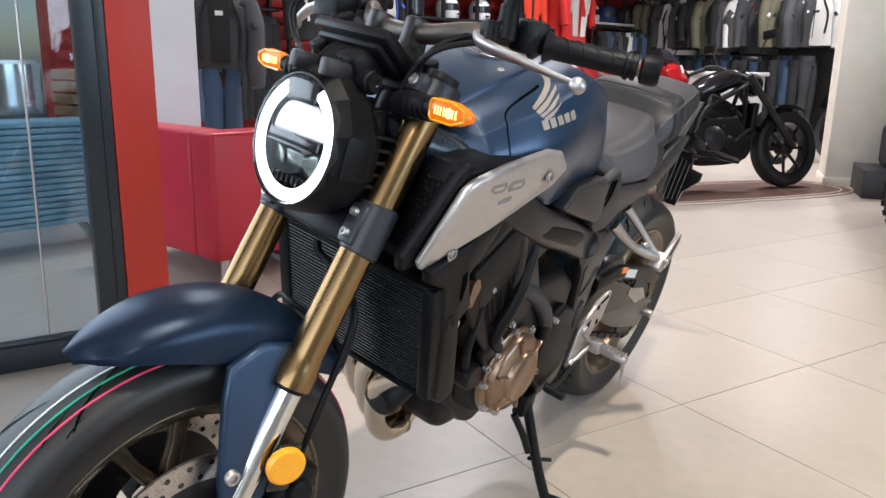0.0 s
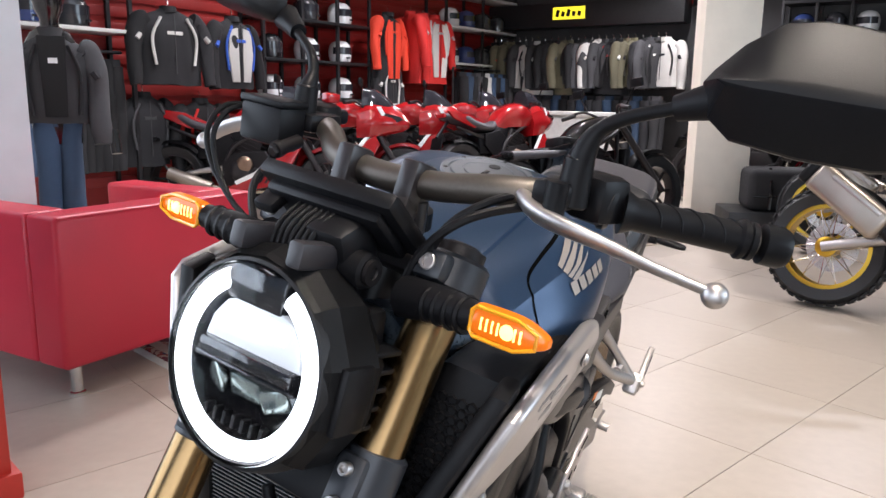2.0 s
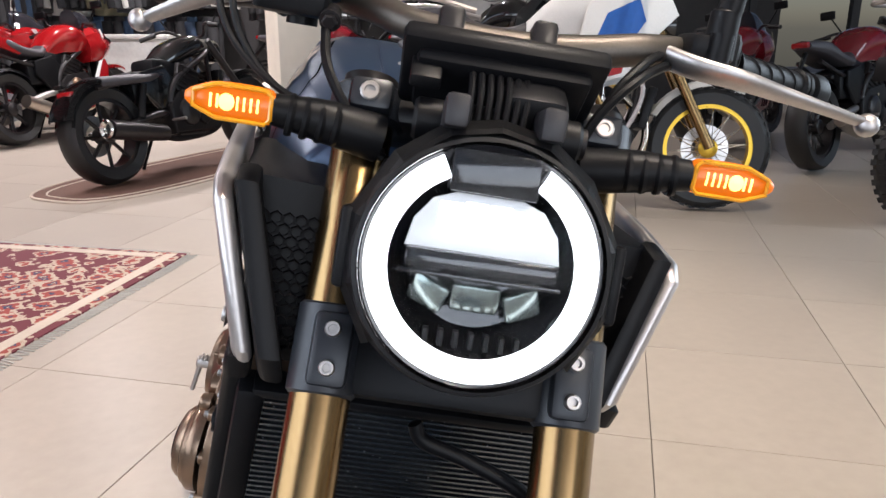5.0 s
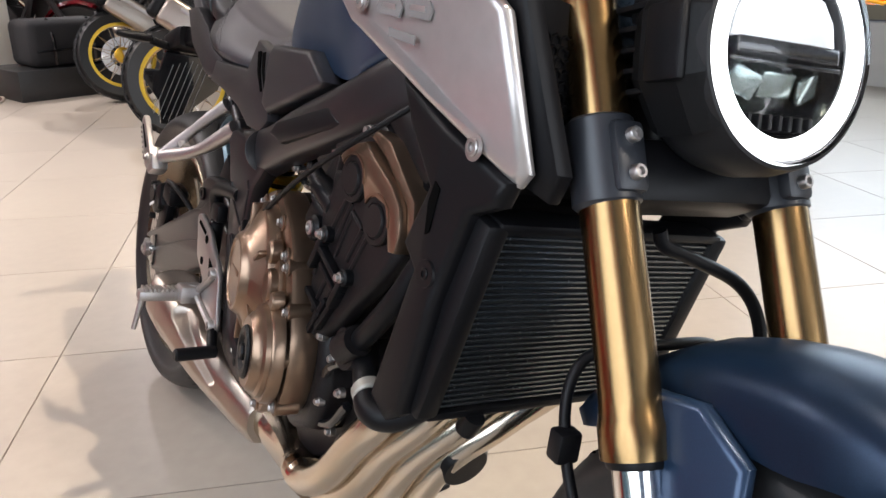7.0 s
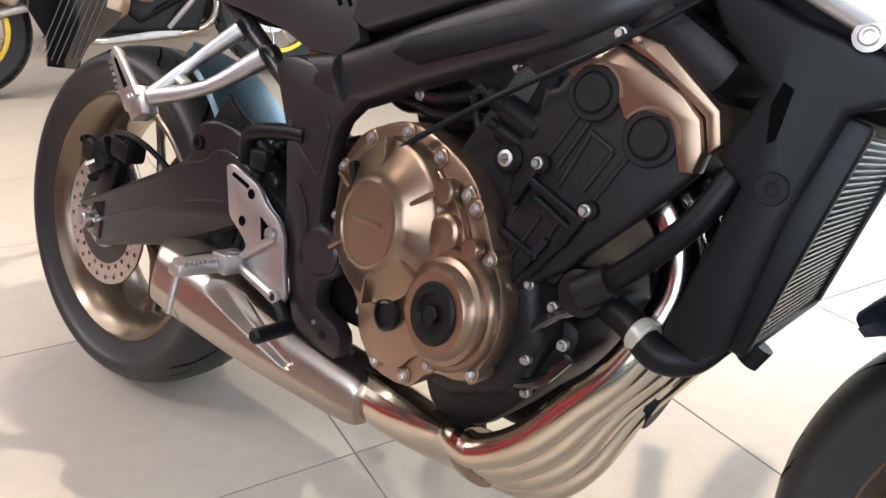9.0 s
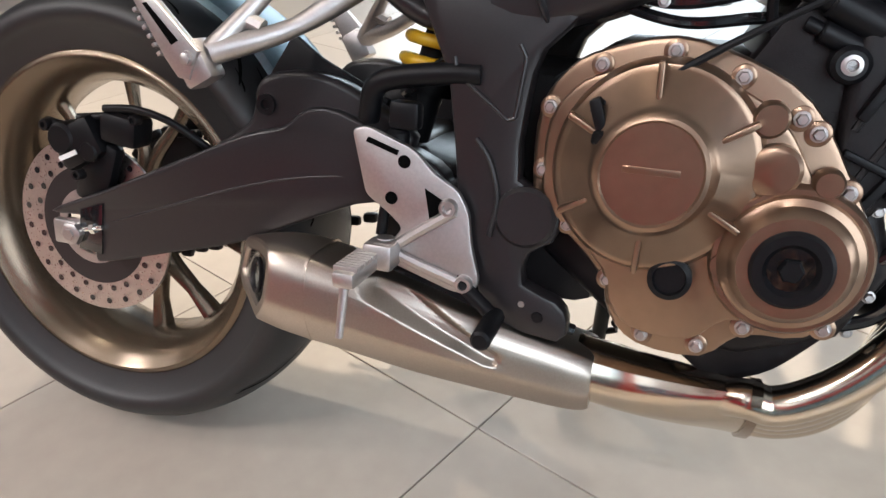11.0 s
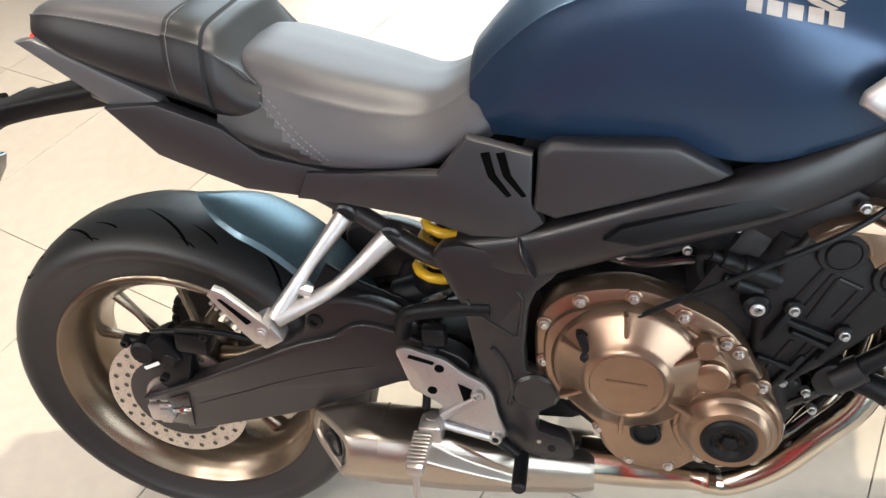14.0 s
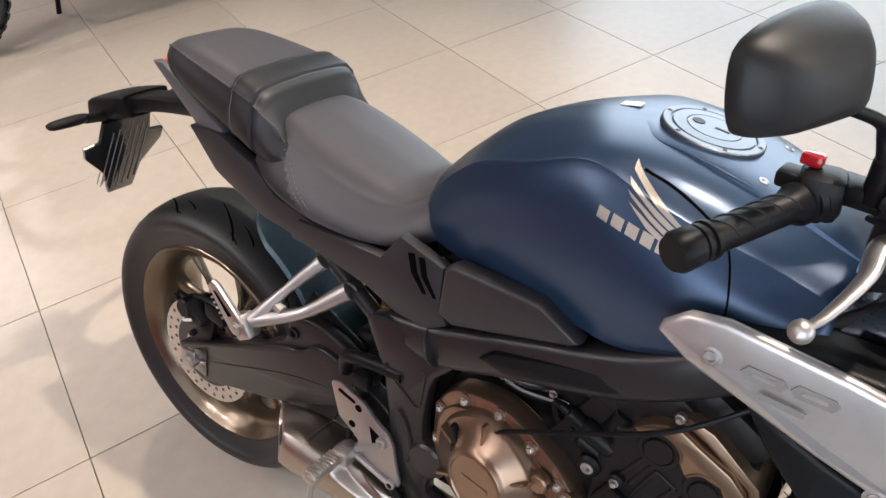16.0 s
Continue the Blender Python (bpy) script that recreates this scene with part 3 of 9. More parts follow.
part("axle_block", box(0.038, 0.012, 0.034, (-0.014, -0.130, 0.314), 0.004), ALU, bike, "bright chain adjuster block")
part("adjuster_bolt", join(rod((0.000, -0.134, 0.318), (0.046, -0.134, 0.328), 0.0035), lathe([(0.007, 0), (0.007, 0.007)], (0.028, -0.134, 0.324), (1, 0, 0.2), 6)), CHROME, bike)
part("axle_slot", plate([(0.004, 0.294), (0.012, 0.348), (0.048, 0.360), (0.040, 0.290)], -0.1335, -0.1290, 0.001), GLOSSB, bike)
part("arm_bolt", lathe([(0.012, 0), (0.012, 0.004), (0.006, 0.004), (0.005, 0.001)], (0.281, -0.1210, 0.506), (0, -1, 0), 16), BLACK, bike)

part("chain_guard", plate([(-0.02, 0.425), (0.08, 0.475), (0.30, 0.525), (0.44, 0.52), (0.44, 0.49), (0.30, 0.49), (0.10, 0.44), (0.0, 0.40)], 0.118, 0.142, 0.005), BLACK, bike, "black chain guard")
part("guard_label", join(box(0.035, 0.001, 0.016, (0.29, 0.1428, 0.513), 0, (0, -12, 0))), material("orange_label", (0.75, 0.20, 0.03), 0.5), bike, "orange warning label")
part("guard_label", join(box(0.075, 0.001, 0.022, (0.235, 0.1428, 0.492), 0, (0, -14, 0))), WHITE, bike, "white warning label with unread print")
part("arm_window", plate([(0.05, 0.375), (0.09, 0.415), (0.20, 0.44), (0.20, 0.42), (0.12, 0.375)], 0.1375, 0.1395, 0.0), GLOSSB, bike)
# rear brake caliper, hose, hugger, mudguard bracket
cal = join(box(0.070, 0.050, 0.055, (0.012, -0.108, 0.432), 0.010, (0, -28, 0)), box(0.05, 0.02, 0.09, (0.03, -0.112, 0.395), 0.008, (0, 20, 0)))
calp = part("rear_caliper", cal, BLACK, bike, "black rear brake caliper")
part("caliper_lug", box(0.055, 0.040, 0.040, (0.075, -0.110, 0.455), 0.009, (0, 8, 0)), BLACK, calp)
parts("caliper_pin", (rod((-0.008, -0.136, 0.437), (-0.008, -0.10, 0.437), 0.021, bevel=0.004), rod((0.032, -0.134, 0.425), (0.032, -0.10, 0.425), 0.014, bevel=0.003),
                      rod((0.005, -0.112, 0.462), (0.095, -0.114, 0.474), 0.006), rod((-0.044, -0.116, 0.453), (0.0, -0.116, 0.445), 0.008, bevel=0.002)), BLACK, calp)
part("caliper_mark", box(0.030, 0.001, 0.006, (0.005, -0.1372, 0.418), 0, (0, -24, 0)), WHITE, bike, "pale maker's mark as a plain bar")
parts("caliper_bolt", (bolt_bm((-0.036, -0.123, 0.4515), (0, -1, 0), 0.008, 0.008), bolt_bm((0.100, -0.124, 0.470), (0, -1, 0), 0.007, 0.006), bolt_bm((0.02, -0.138, 0.395), (0, -1, 0), 0.007, 0.006)), DARK, bike)
part("brake_hose", tube([(0.055, -0.122, 0.480), (0.105, -0.128, 0.484), (0.145, -0.122, 0.474), (0.175, -0.108, 0.452), (0.195, -0.092, 0.430)], 0.0048, 10), BLACK, bike)
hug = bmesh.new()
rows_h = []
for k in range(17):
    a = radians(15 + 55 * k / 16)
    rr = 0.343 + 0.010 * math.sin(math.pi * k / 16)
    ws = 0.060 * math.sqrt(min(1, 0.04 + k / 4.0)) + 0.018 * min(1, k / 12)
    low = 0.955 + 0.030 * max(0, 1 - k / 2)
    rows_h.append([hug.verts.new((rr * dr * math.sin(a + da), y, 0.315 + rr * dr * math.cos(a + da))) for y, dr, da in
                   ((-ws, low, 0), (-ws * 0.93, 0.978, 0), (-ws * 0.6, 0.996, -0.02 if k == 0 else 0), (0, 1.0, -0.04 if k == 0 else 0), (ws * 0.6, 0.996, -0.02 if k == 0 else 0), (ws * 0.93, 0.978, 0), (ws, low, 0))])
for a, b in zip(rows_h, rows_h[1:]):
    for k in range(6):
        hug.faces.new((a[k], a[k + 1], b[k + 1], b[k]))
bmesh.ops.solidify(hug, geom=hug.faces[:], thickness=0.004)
part("rear_hugger", hug, HUGGER, bike, "smooth rear tyre hugger, reflected sky put into its blue")
part("hugger_bracket", bent(plate([(0.255, 0.515), (0.300, 0.585), (0.335, 0.560), (0.420, 0.520), (0.400, 0.490), (0.30, 0.480)], -0.094, -0.084, 0.004), lambda x, z: 0.0), BLACK, bike)

# shock absorber with yellow spring
SH0, SH1 = V((0.435, -0.055, 0.475)), V((0.505, -0.055, 0.735))
part("shock_absorber", join(rod(SH0, SH1, 0.020), lathe([(0.036, 0), (0.038, 0.012), (0.034, 0.024)], SH0 + (SH1 - SH0) * 0.22, SH1 - SH0, 24), lathe([(0.036, 0), (0.038, 0.012), (0.030, 0.03)], SH0 + (SH1 - SH0) * 0.82, SH1 - SH0, 24), rod(SH0 + V((-0.05, 0, 0.03)), SH0 + V((0.01, 0, 0.05)), 0.026, bevel=0.006)), BLACK, bike)
dsh = (SH1 - SH0).normalized()
ua = dsh.orthogonal().normalized()
ub = dsh.cross(ua)
coil = [SH0 + dsh * (0.075 + 0.150 * k / 72) + 0.034 * (math.cos(k * 0.523) * ua + math.sin(k * 0.523) * ub) for k in range(73)]
part("shock_spring", tube(coil, 0.0075, 10, smooth=False), YELLOW, bike, "yellow coil spring")

# main frame, pivot plates, subframe
pivot = [(0.470, 0.640), (0.505, 0.660), (0.547, 0.652), (0.600, 0.650), (0.635, 0.628), (0.600, 0.590), (0.588, 0.54), (0.586, 0.462), (0.620, 0.450), (0.632, 0.425), (0.625, 0.400), (0.602, 0.385), (0.600, 0.352),
         (0.636, 0.338), (0.650, 0.318), (0.640, 0.292), (0.563, 0.312), (0.540, 0.38), (0.522, 0.44), (0.505, 0.56)]
for s in (-1, 1):
    y0, y1 = sorted((s * 0.128, s * 0.156))
    part("pivot_plate", plate(rounded(pivot, 2), y0, y1, 0.006, 2), SATIN, bike, "satin black steel pivot plate")
    parts("pivot_recess", [tube([(a[0], s * 0.1562, a[1]), (b[0], s * 0.1562, b[1])], 0.0022, 8, smooth=False) for a, b in (((0.512, 0.578), (0.516, 0.562)), ((0.516, 0.562), (0.570, 0.521)), ((0.570, 0.521), (0.577, 0.524)), ((0.577, 0.524), (0.584, 0.582)), ((0.584, 0.582), (0.577, 0.594)))], SATIN, bike)
    part("pivot_rib", tube([(0.540, s * 0.157, 0.500), (0.556, s * 0.1575, 0.478), (0.566, s * 0.1575, 0.440), (0.560, s * 0.157, 0.400)], 0.0032, 8, 5), SATIN, bike)
    part("pivot_boss", lathe([(0.032, 0), (0.032, 0.006), (0.028, 0.010), (0.012, 0.010)], (0.596, s * 0.152, 0.425), (0, s, 0), 26), SATIN, bike)
    part("pivot_bolt", lathe([(0.007, 0), (0.006, 0.002)], (0.618, s * 0.155, 0.318), (0, s, 0), 10), BLACK, bike)
    spar = skin([(x, [(s * (yc - w), zc + h), (s * (yc + w * 0.5), zc + h), (s * (yc + w), zc + h * 0.5), (s * (yc + w), zc - h * 0.5), (s * (yc + w * 0.5), zc - h), (s * (yc - w), zc - h), (s * (yc - w), zc + h)])
                 for x, yc, w, zc, h in ((0.50, 0.135, 0.018, 0.630, 0.030), (0.60, 0.140, 0.018, 0.645, 0.034), (0.72, 0.150, 0.018, 0.690, 0.034), (0.86, 0.160, 0.017, 0.738, 0.034), (0.96, 0.150, 0.017, 0.785, 0.036), (1.05, 0.105, 0.018, 0.835, 0.04), (1.12, 0.045, 0.02, 0.87, 0.045))], 5, 3, mirror=False)
    part("frame_spar", spar, SATIN, bike, "satin black steel frame spar")
    part("spar_cover", plate([(0.680, 0.682), (0.70, 0.700), (0.845, 0.742), (0.880, 0.726), (0.86, 0.716), (0.72, 0.674)], *sorted((s * 0.160, s * 0.1785)), 0.005, 2), BLACK, bike, m=None)
    part("spar_weld", lathe([(0.030, 0), (0.0335, 0.002), (0.0335, 0.004), (0.030, 0.006)], (0.588, s * 0.140, 0.641), (0.55, 0, 0.2), 20), SATIN, bike)
    part("subframe_tube", tube([(0.530, s * 0.125, 0.625), (0.475, s * 0.115, 0.612), (0.40, s * 0.11, 0.655), (0.33, s * 0.105, 0.70), (0.22, s * 0.10, 0.76), (0.02, s * 0.07, 0.84)], 0.0135, 12), SATIN, bike)
    part("down_tube", tube([(1.10, s * 0.06, 0.82), (1.04, s * 0.11, 0.74), (0.99, s * 0.12, 0.66), (0.96, s * 0.115, 0.60)], 0.018, 12), SATIN, bike)
part("steering_head", rod((1.190, 0, 0.760), (1.105, 0, 0.935), 0.036, bevel=0.006), SATIN, bike)

# engine: cases, cylinders, covers
case = plate([(0.60, 0.38), (0.60, 0.56), (0.66, 0.60), (0.80, 0.60), (0.90, 0.52), (0.93, 0.42), (0.90, 0.35), (0.82, 0.31), (0.70, 0.31)], -0.150, 0.150, 0.02, 3)
for v in case.verts:
    if v.co.y < 0:
        v.co.y += 0.041 - 0.2 * (v.co.x - 0.6)
engine = part("engine_case", case, DARK, bike, "dark cast engine case")


def sheared(bm):
    """Lays a piece of the clutch side along the case, which widens towards the front."""
    for v in bm.verts:
        d = v.co.x - 0.6
        v.co += V((0.004 - 0.04 * d, 0.041 - 0.2 * d, -0.015 + 0.085 * d))
    return bm


rim_case = [(0.592, 0.490), (0.595, 0.552), (0.622, 0.590), (0.655, 0.606), (0.720, 0.616), (0.785, 0.596), (0.840, 0.562), (0.878, 0.505), (0.905, 0.450), (0.902, 0.390), (0.872, 0.352), (0.82, 0.345), (0.785, 0.316), (0.722, 0.318), (0.690, 0.345), (0.676, 0.385), (0.635, 0.425), (0.600, 0.452)]
cover = part("clutch_cover", sheared(plate(rounded(rim_case), -0.186, -0.145, 0.006, 2)), BRONZE, bike, "bronze painted clutch cover")
inset = [(0.72 + (x - 0.735) * 0.86 + 0.008, 0.46 + (z - 0.46) * 0.86) for x, z in rim_case]
part("cover_step", sheared(plate(rounded(inset), -0.196, -0.184, 0.005, 2)), BRONZE, cover)
part("clutch_dome", sheared(lathe([(0.100, 0), (0.099, 0.010), (0.094, 0.018), (0.090, 0.019), (0.088, 0.021), (0.060, 0.034), (0.056, 0.040), (0.052, 0.045), (0.048, 0.046), (0.046, 0.0435), (0.0001, 0.0435)], (0.714, -0.186, 0.500), (0, -1, 0), 56)), BRONZE, cover)
for a in (28, 92, 150, 208, 268, 330):
    part("dome_rib", sheared(box(0.050, 0.015, 0.006, (0.714 + 0.072 * math.cos(radians(a)), -0.2105, 0.500 + 0.072 * math.sin(radians(a))), 0.002, (0, -a, 0))), BRONZE, cover)
part("maker_bar", sheared(box(0.052, 0.0012, 0.0065, (0.714, -0.2300, 0.503), 0.0005, (0, 2, 0))), BRONZE, cover, "embossed maker's name as a plain bar")
part("pulser_cover", sheared(lathe([(0.068, 0), (0.067, 0.012), (0.064, 0.016), (0.060, 0.016), (0.058, 0.022), (0.052, 0.025), (0.050, 0.030), (0.044, 0.036), (0.034, 0.036)], (0.843, -0.190, 0.428), (0, -1, 0), 52)), BRONZE, cover)
part("cover_cap", sheared(lathe([(0.034, 0), (0.034, 0.008), (0.031, 0.011), (0.023, 0.011), (0.019, 0.006), (0.013, 0.006)], (0.843, -0.220, 0.428), (0, -1, 0), 36)), BLACK, cover, "black inspection cap")
part("cap_hex", sheared(lathe([(0.011, 0), (0.011, 0.006), (0.009, 0.008)], (0.843, -0.225, 0.428), (0, -1, 0), 6)), BLACK, cover)
part("oil_window", sheared(lathe([(0.021, 0), (0.021, 0.012), (0.016, 0.014), (0.015, 0.010), (0.0001, 0.010)], (0.745, -0.192, 0.398), (0, -1, 0), 26)), BLACK, cover, "round black oil sight glass")
for bx, bz, br in ((0.808, 0.548, 0.016), (0.818, 0.505, 0.024), (0.862, 0.497, 0.013), (0.79, 0.418, 0.014)):
    part("cover_boss", sheared(lathe([(br, 0), (br * 0.96, 0.012), (br * 0.8, 0.015)], (bx, -0.192, bz), (0, -1, 0), 22)), BRONZE, cover)
for bx, bz in ((0.654, 0.592), (0.720, 0.604), (0.781, 0.582), (0.833, 0.548), (0.848, 0.536), (0.880, 0.488), (0.895, 0.432), (0.884, 0.366), (0.818, 0.356), (0.780, 0.330), (0.726, 0.332), (0.684, 0.384), (0.636, 0.436), (0.604, 0.490), (0.606, 0.552)):
    part("bolt_boss", sheared(lathe([(0.0115, -0.03), (0.0110, 0.001), (0.0095, 0.002)], (bx, -0.187, bz), (0, -1, 0), 16)), BRONZE, cover)
    part("cover_bolt", sheared(hexbolt_bm((bx, -0.189, bz), (0, -1, 0), 0.0052, 0.0055)), ALU, cover)
part("clutch_cable_holder", sheared(join(box(0.030, 0.014, 0.016, (0.665, -0.205, 0.553), 0.003, (0, 20, 0)), box(0.012, 0.022, 0.040, (0.660, -0.208, 0.545), 0.003, (0, -20, 0)), rod((0.664, -0.212, 0.520), (0.666, -0.212, 0.535), 0.012, bevel=0.003))), BLACK, bike)
part("clutch_cable", tube([(0.672, -0.185, 0.545), (0.75, -0.188, 0.600), (0.84, -0.195, 0.655), (0.95, -0.190, 0.72), (1.05, -0.15, 0.80)], 0.0035, 8), BLACK, bike)
# left side covers
lcov = part("generator_cover", lathe([(0.092, 0), (0.092, 0.012), (0.089, 0.015), (0.082, 0.016), (0.080, 0.028), (0.076, 0.032), (0.054, 0.038), (0.051, 0.046), (0.047, 0.048), (0.044, 0.046), (0.0001, 0.046)], (0.835, 0.150, 0.432), (0, 1, 0), 40), BRONZE, bike, "bronze painted generator cover")
for k in range(9):
    a = radians(40 * k)
    part("cover_bolt", hexbolt_bm((0.835 + 0.090 * math.cos(a), 0.166, 0.432 + 0.090 * math.sin(a)), (0, 1, 0), 0.006, 0.006), ALU, lcov)
for a in (15, 75, 135, 195, 255, 315):
    part("dome_rib", box(0.034, 0.012, 0.007, (0.835 + 0.066 * math.cos(radians(a)), 0.186, 0.432 + 0.066 * math.sin(radians(a))), 0.003, (0, -a, 0)), BRONZE, lcov)
part("sprocket_cover", plate([(0.60, 0.36), (0.60, 0.50), (0.66, 0.53), (0.73, 0.50), (0.74, 0.38), (0.68, 0.33)], 0.148, 0.172, 0.010, 3), BLACK, bike)
# cylinders, leaning ahead
CYL = pose(0.885, 0, 0.590, 0, 30, 0)
part("cylinder_block", box(0.185, 0.320, 0.16, (0, 0, 0.0), 0.012), DARK, bike, m=CYL)
part("cylinder_head", box(0.190, 0.330, 0.10, (0.0, 0, 0.115), 0.014), DARK, bike, m=CYL)
part("head_top", box(0.17, 0.320, 0.045, (0, 0, 0.18), 0.016), DARK, bike, m=CYL)
hc = [(0.861, 0.528), (0.860, 0.576), (0.864, 0.640), (0.876, 0.648), (0.878, 0.674), (0.893, 0.677), (0.903, 0.695), (0.955, 0.715), (1.030, 0.670), (1.044, 0.620), (1.004, 0.570), (0.943, 0.504), (0.889, 0.463), (0.872, 0.48)]
HEAD_OUT = [(0.901, 0.694), (0.924, 0.711), (0.953, 0.719), (0.984, 0.703), (1.020, 0.686), (1.040, 0.668), (1.048, 0.642), (1.044, 0.622), (1.032, 0.620)]
HEAD_IN = [(1.024, 0.640), (1.012, 0.662), (0.988, 0.666), (0.972, 0.656), (0.962, 0.672), (0.960, 0.686), (0.944, 0.700), (0.925, 0.698), (0.914, 0.684)]
for s in (-1, 1):
    part("chain_case", plate(hc, *sorted((s * 0.150, s * (0.176 if s < 0 else 0.160))), 0.010, 3), DARK, bike, "dark cast cam chain case with ribs")
    for a, b in (((0.925, 0.655), (0.898, 0.606)), ((0.936, 0.648), (0.912, 0.600)), ((0.985, 0.632), (0.955, 0.575)), ((0.940, 0.639), (0.917, 0.582)), ((0.940, 0.639), (0.966, 0.626)), ((0.966, 0.626), (0.944, 0.584)), ((0.890, 0.590), (0.872, 0.545)), ((0.945, 0.560), (0.905, 0.495)), ((0.930, 0.560), (0.893, 0.478)), ((0.905, 0.550), (0.880, 0.500))):
        part("case_rib", tube([(a[0], s * (0.1755 if s < 0 else 0.1595), a[1]), (b[0], s * (0.1755 if s < 0 else 0.1595), b[1])], 0.0035, 8, smooth=False), DARK, bike)
    hcov = part("head_cover", plate(HEAD_OUT + HEAD_IN, *sorted((s * 0.150, s * (0.184 if s < 0 else 0.164))), 0.004, 2), BRONZE, bike, "bronze painted cylinder head cover")
    for cx, cz in ((0.937, 0.675), (0.999, 0.644))[:2 if s < 0 else 0]:
        part("cam_plug", lathe([(0.0262, -0.004), (0.0262, 0.004), (0.0250, 0.0055), (0.0200, 0.0055), (0.0190, 0.0035), (0.0180, 0.0035), (0.0175, 0.0070), (0.0165, 0.0080), (0.0001, 0.0080)], (cx, s * (0.178 if s < 0 else 0.157), cz), (0, s, 0), 28), DARK, bike)
        part("plug_rim", ring_band(0.0262, 0.0290, -0.0035, 0.003, 40, -60, 150), BRONZE, hcov, m=Matrix.Translation((cx, s * (0.1815 if s < 0 else 0.162), cz)))
    yb = 0.176 if s < 0 else 0.150
    part("head_step", plate([(0.940, 0.724), (0.960, 0.733), (0.990, 0.726), (1.052, 0.678), (1.060, 0.650), (1.050, 0.640), (1.040, 0.670), (0.985, 0.708), (0.953, 0.722)], *sorted((s * 0.06, s * yb)), 0.005, 2), BRONZE, hcov)
parts("head_bolt", [hexbolt_bm(p, (0, -1, 0), 0.0046, 0.006) for p in ((0.897, -0.188, 0.601), (0.956, -0.188, 0.568), (0.950, -0.178, 0.730))], ALU, bike)
parts("case_lug", (rod((0.897, -0.150, 0.601), (0.897, -0.187, 0.601), 0.010, bevel=0.002), rod((0.956, -0.150, 0.568), (0.956, -0.187, 0.568), 0.010, bevel=0.002), box(0.056, 0.014, 0.009, (0.886, -0.181, 0.580), 0.002, (0, -64, 0)), box(0.052, 0.014, 0.009, (0.947, -0.181, 0.550), 0.002, (0, -62, 0)),
                    box(0.068, 0.012, 0.008, (0.916, -0.181, 0.572), 0.002, (0, 24, 0)), box(0.052, 0.012, 0.007, (0.922, -0.181, 0.556), 0.002, (0, 26, 0)), box(0.050, 0.010, 0.007, (0.890, -0.179, 0.517), 0.002, (0, 22, 0)), box(0.075, 0.010, 0.008, (0.928, -0.179, 0.520), 0.002, (0, -55, 0)), box(0.075, 0.010, 0.008, (0.900, -0.179, 0.498), 0.002, (0, -58, 0))), BLACK, bike)
part("hanger_collar", lathe([(0.016, -0.03), (0.016, 0.002), (0.012, 0.006)], (0.858, -0.178, 0.598), (0, -1, 0), 22), BLACK, bike)
part("engine_hanger_bolt", lathe([(0.0085, 0), (0.0085, 0.003), (0.005, 0.004), (0.004, 0.001), (0.0001, 0.001)], (0.858, -0.183, 0.598), (0, -1, 0), 20), ALU, bike)
part("coolant_pipe", tube([(0.985, -0.168, 0.503), (1.022, -0.172, 0.541), (1.054, -0.172, 0.583), (1.075, -0.165, 0.630)], 0.0125, 14), BLACK, bike)
part("pipe_flange", join(lathe([(0.024, -0.02), (0.024, 0.004), (0.016, 0.006)], (0.962, -0.168, 0.486), (0, -1, 0), 24), tube([(0.962, -0.172, 0.486), (0.99, -0.172, 0.508)], 0.018, 12, smooth=False)), DARK, bike)
part("coolant_hose", (tube([(0.845, -0.14, 0.64), (0.87, -0.155, 0.655), (0.885, -0.16, 0.69)], 0.013, 12)), BLACK, bike)
parts("sensor_plug", (rod((0.836, -0.168, 0.648), (0.880, -0.162, 0.628), 0.0145, 0.0165, bevel=0.002), rod((0.815, -0.168, 0.657), (0.840, -0.168, 0.646), 0.011, bevel=0.002), rod((0.803, -0.168, 0.662), (0.818, -0.168, 0.655), 0.006), rod((0.832, -0.165, 0.624), (0.875, -0.162, 0.606), 0.0105, bevel=0.002), rod((0.820, -0.165, 0.629), (0.836, -0.165, 0.622), 0.006), tube([(0.806, -0.166, 0.660), (0.792, -0.160, 0.652), (0.800, -0.150, 0.615), (0.830, -0.150, 0.592)], 0.005, 8)), BLACK, bike)
part("engine_rear", box(0.15, 0.20, 0.26, (0.600, 0, 0.44), 0.03), DARK, bike)
part("shock_linkage", box(0.11, 0.16, 0.13, (0.470, 0, 0.395), 0.02, (0, 12, 0)), DARK, bike)
part("oil_pan", skin([(x, [(0.02, 0.33), (0.02 + w, 0.33), (0.02 + w * 0.9, z + 0.03), (0.02 + w * 0.7, z), (0.02, z - 0.004), (0.02 - w * 0.7, z), (0.02 - w * 0.9, z + 0.03), (0.02 - w, 0.33)]) for x, w, z in ((0.73, 0.045, 0.285), (0.76, 0.055, 0.262), (0.84, 0.060, 0.252), (0.885, 0.055, 0.262), (0.905, 0.045, 0.290))], 3, 3, mirror=False), DARK, bike, angle=50)
part("oil_filter", lathe([(0.036, 0), (0.036, 0.06), (0.030, 0.068)], (0.95, 0.0, 0.36), (0.9, 0, -0.3), 26), BLACK, bike)
part("throttle_body", box(0.16, 0.30, 0.10, (0.80, 0, 0.70), 0.02, (0, 25, 0)), BLACK, bike)
part("lower_case", plate(rounded([(0.76, 0.30), (0.76, 0.40), (0.91, 0.44), (0.950, 0.42), (0.922, 0.36), (0.884, 0.31), (0.848, 0.277), (0.80, 0.265)]), -0.118, 0.10, 0.012, 2), DARK, bike, "dark cast lower crankcase")
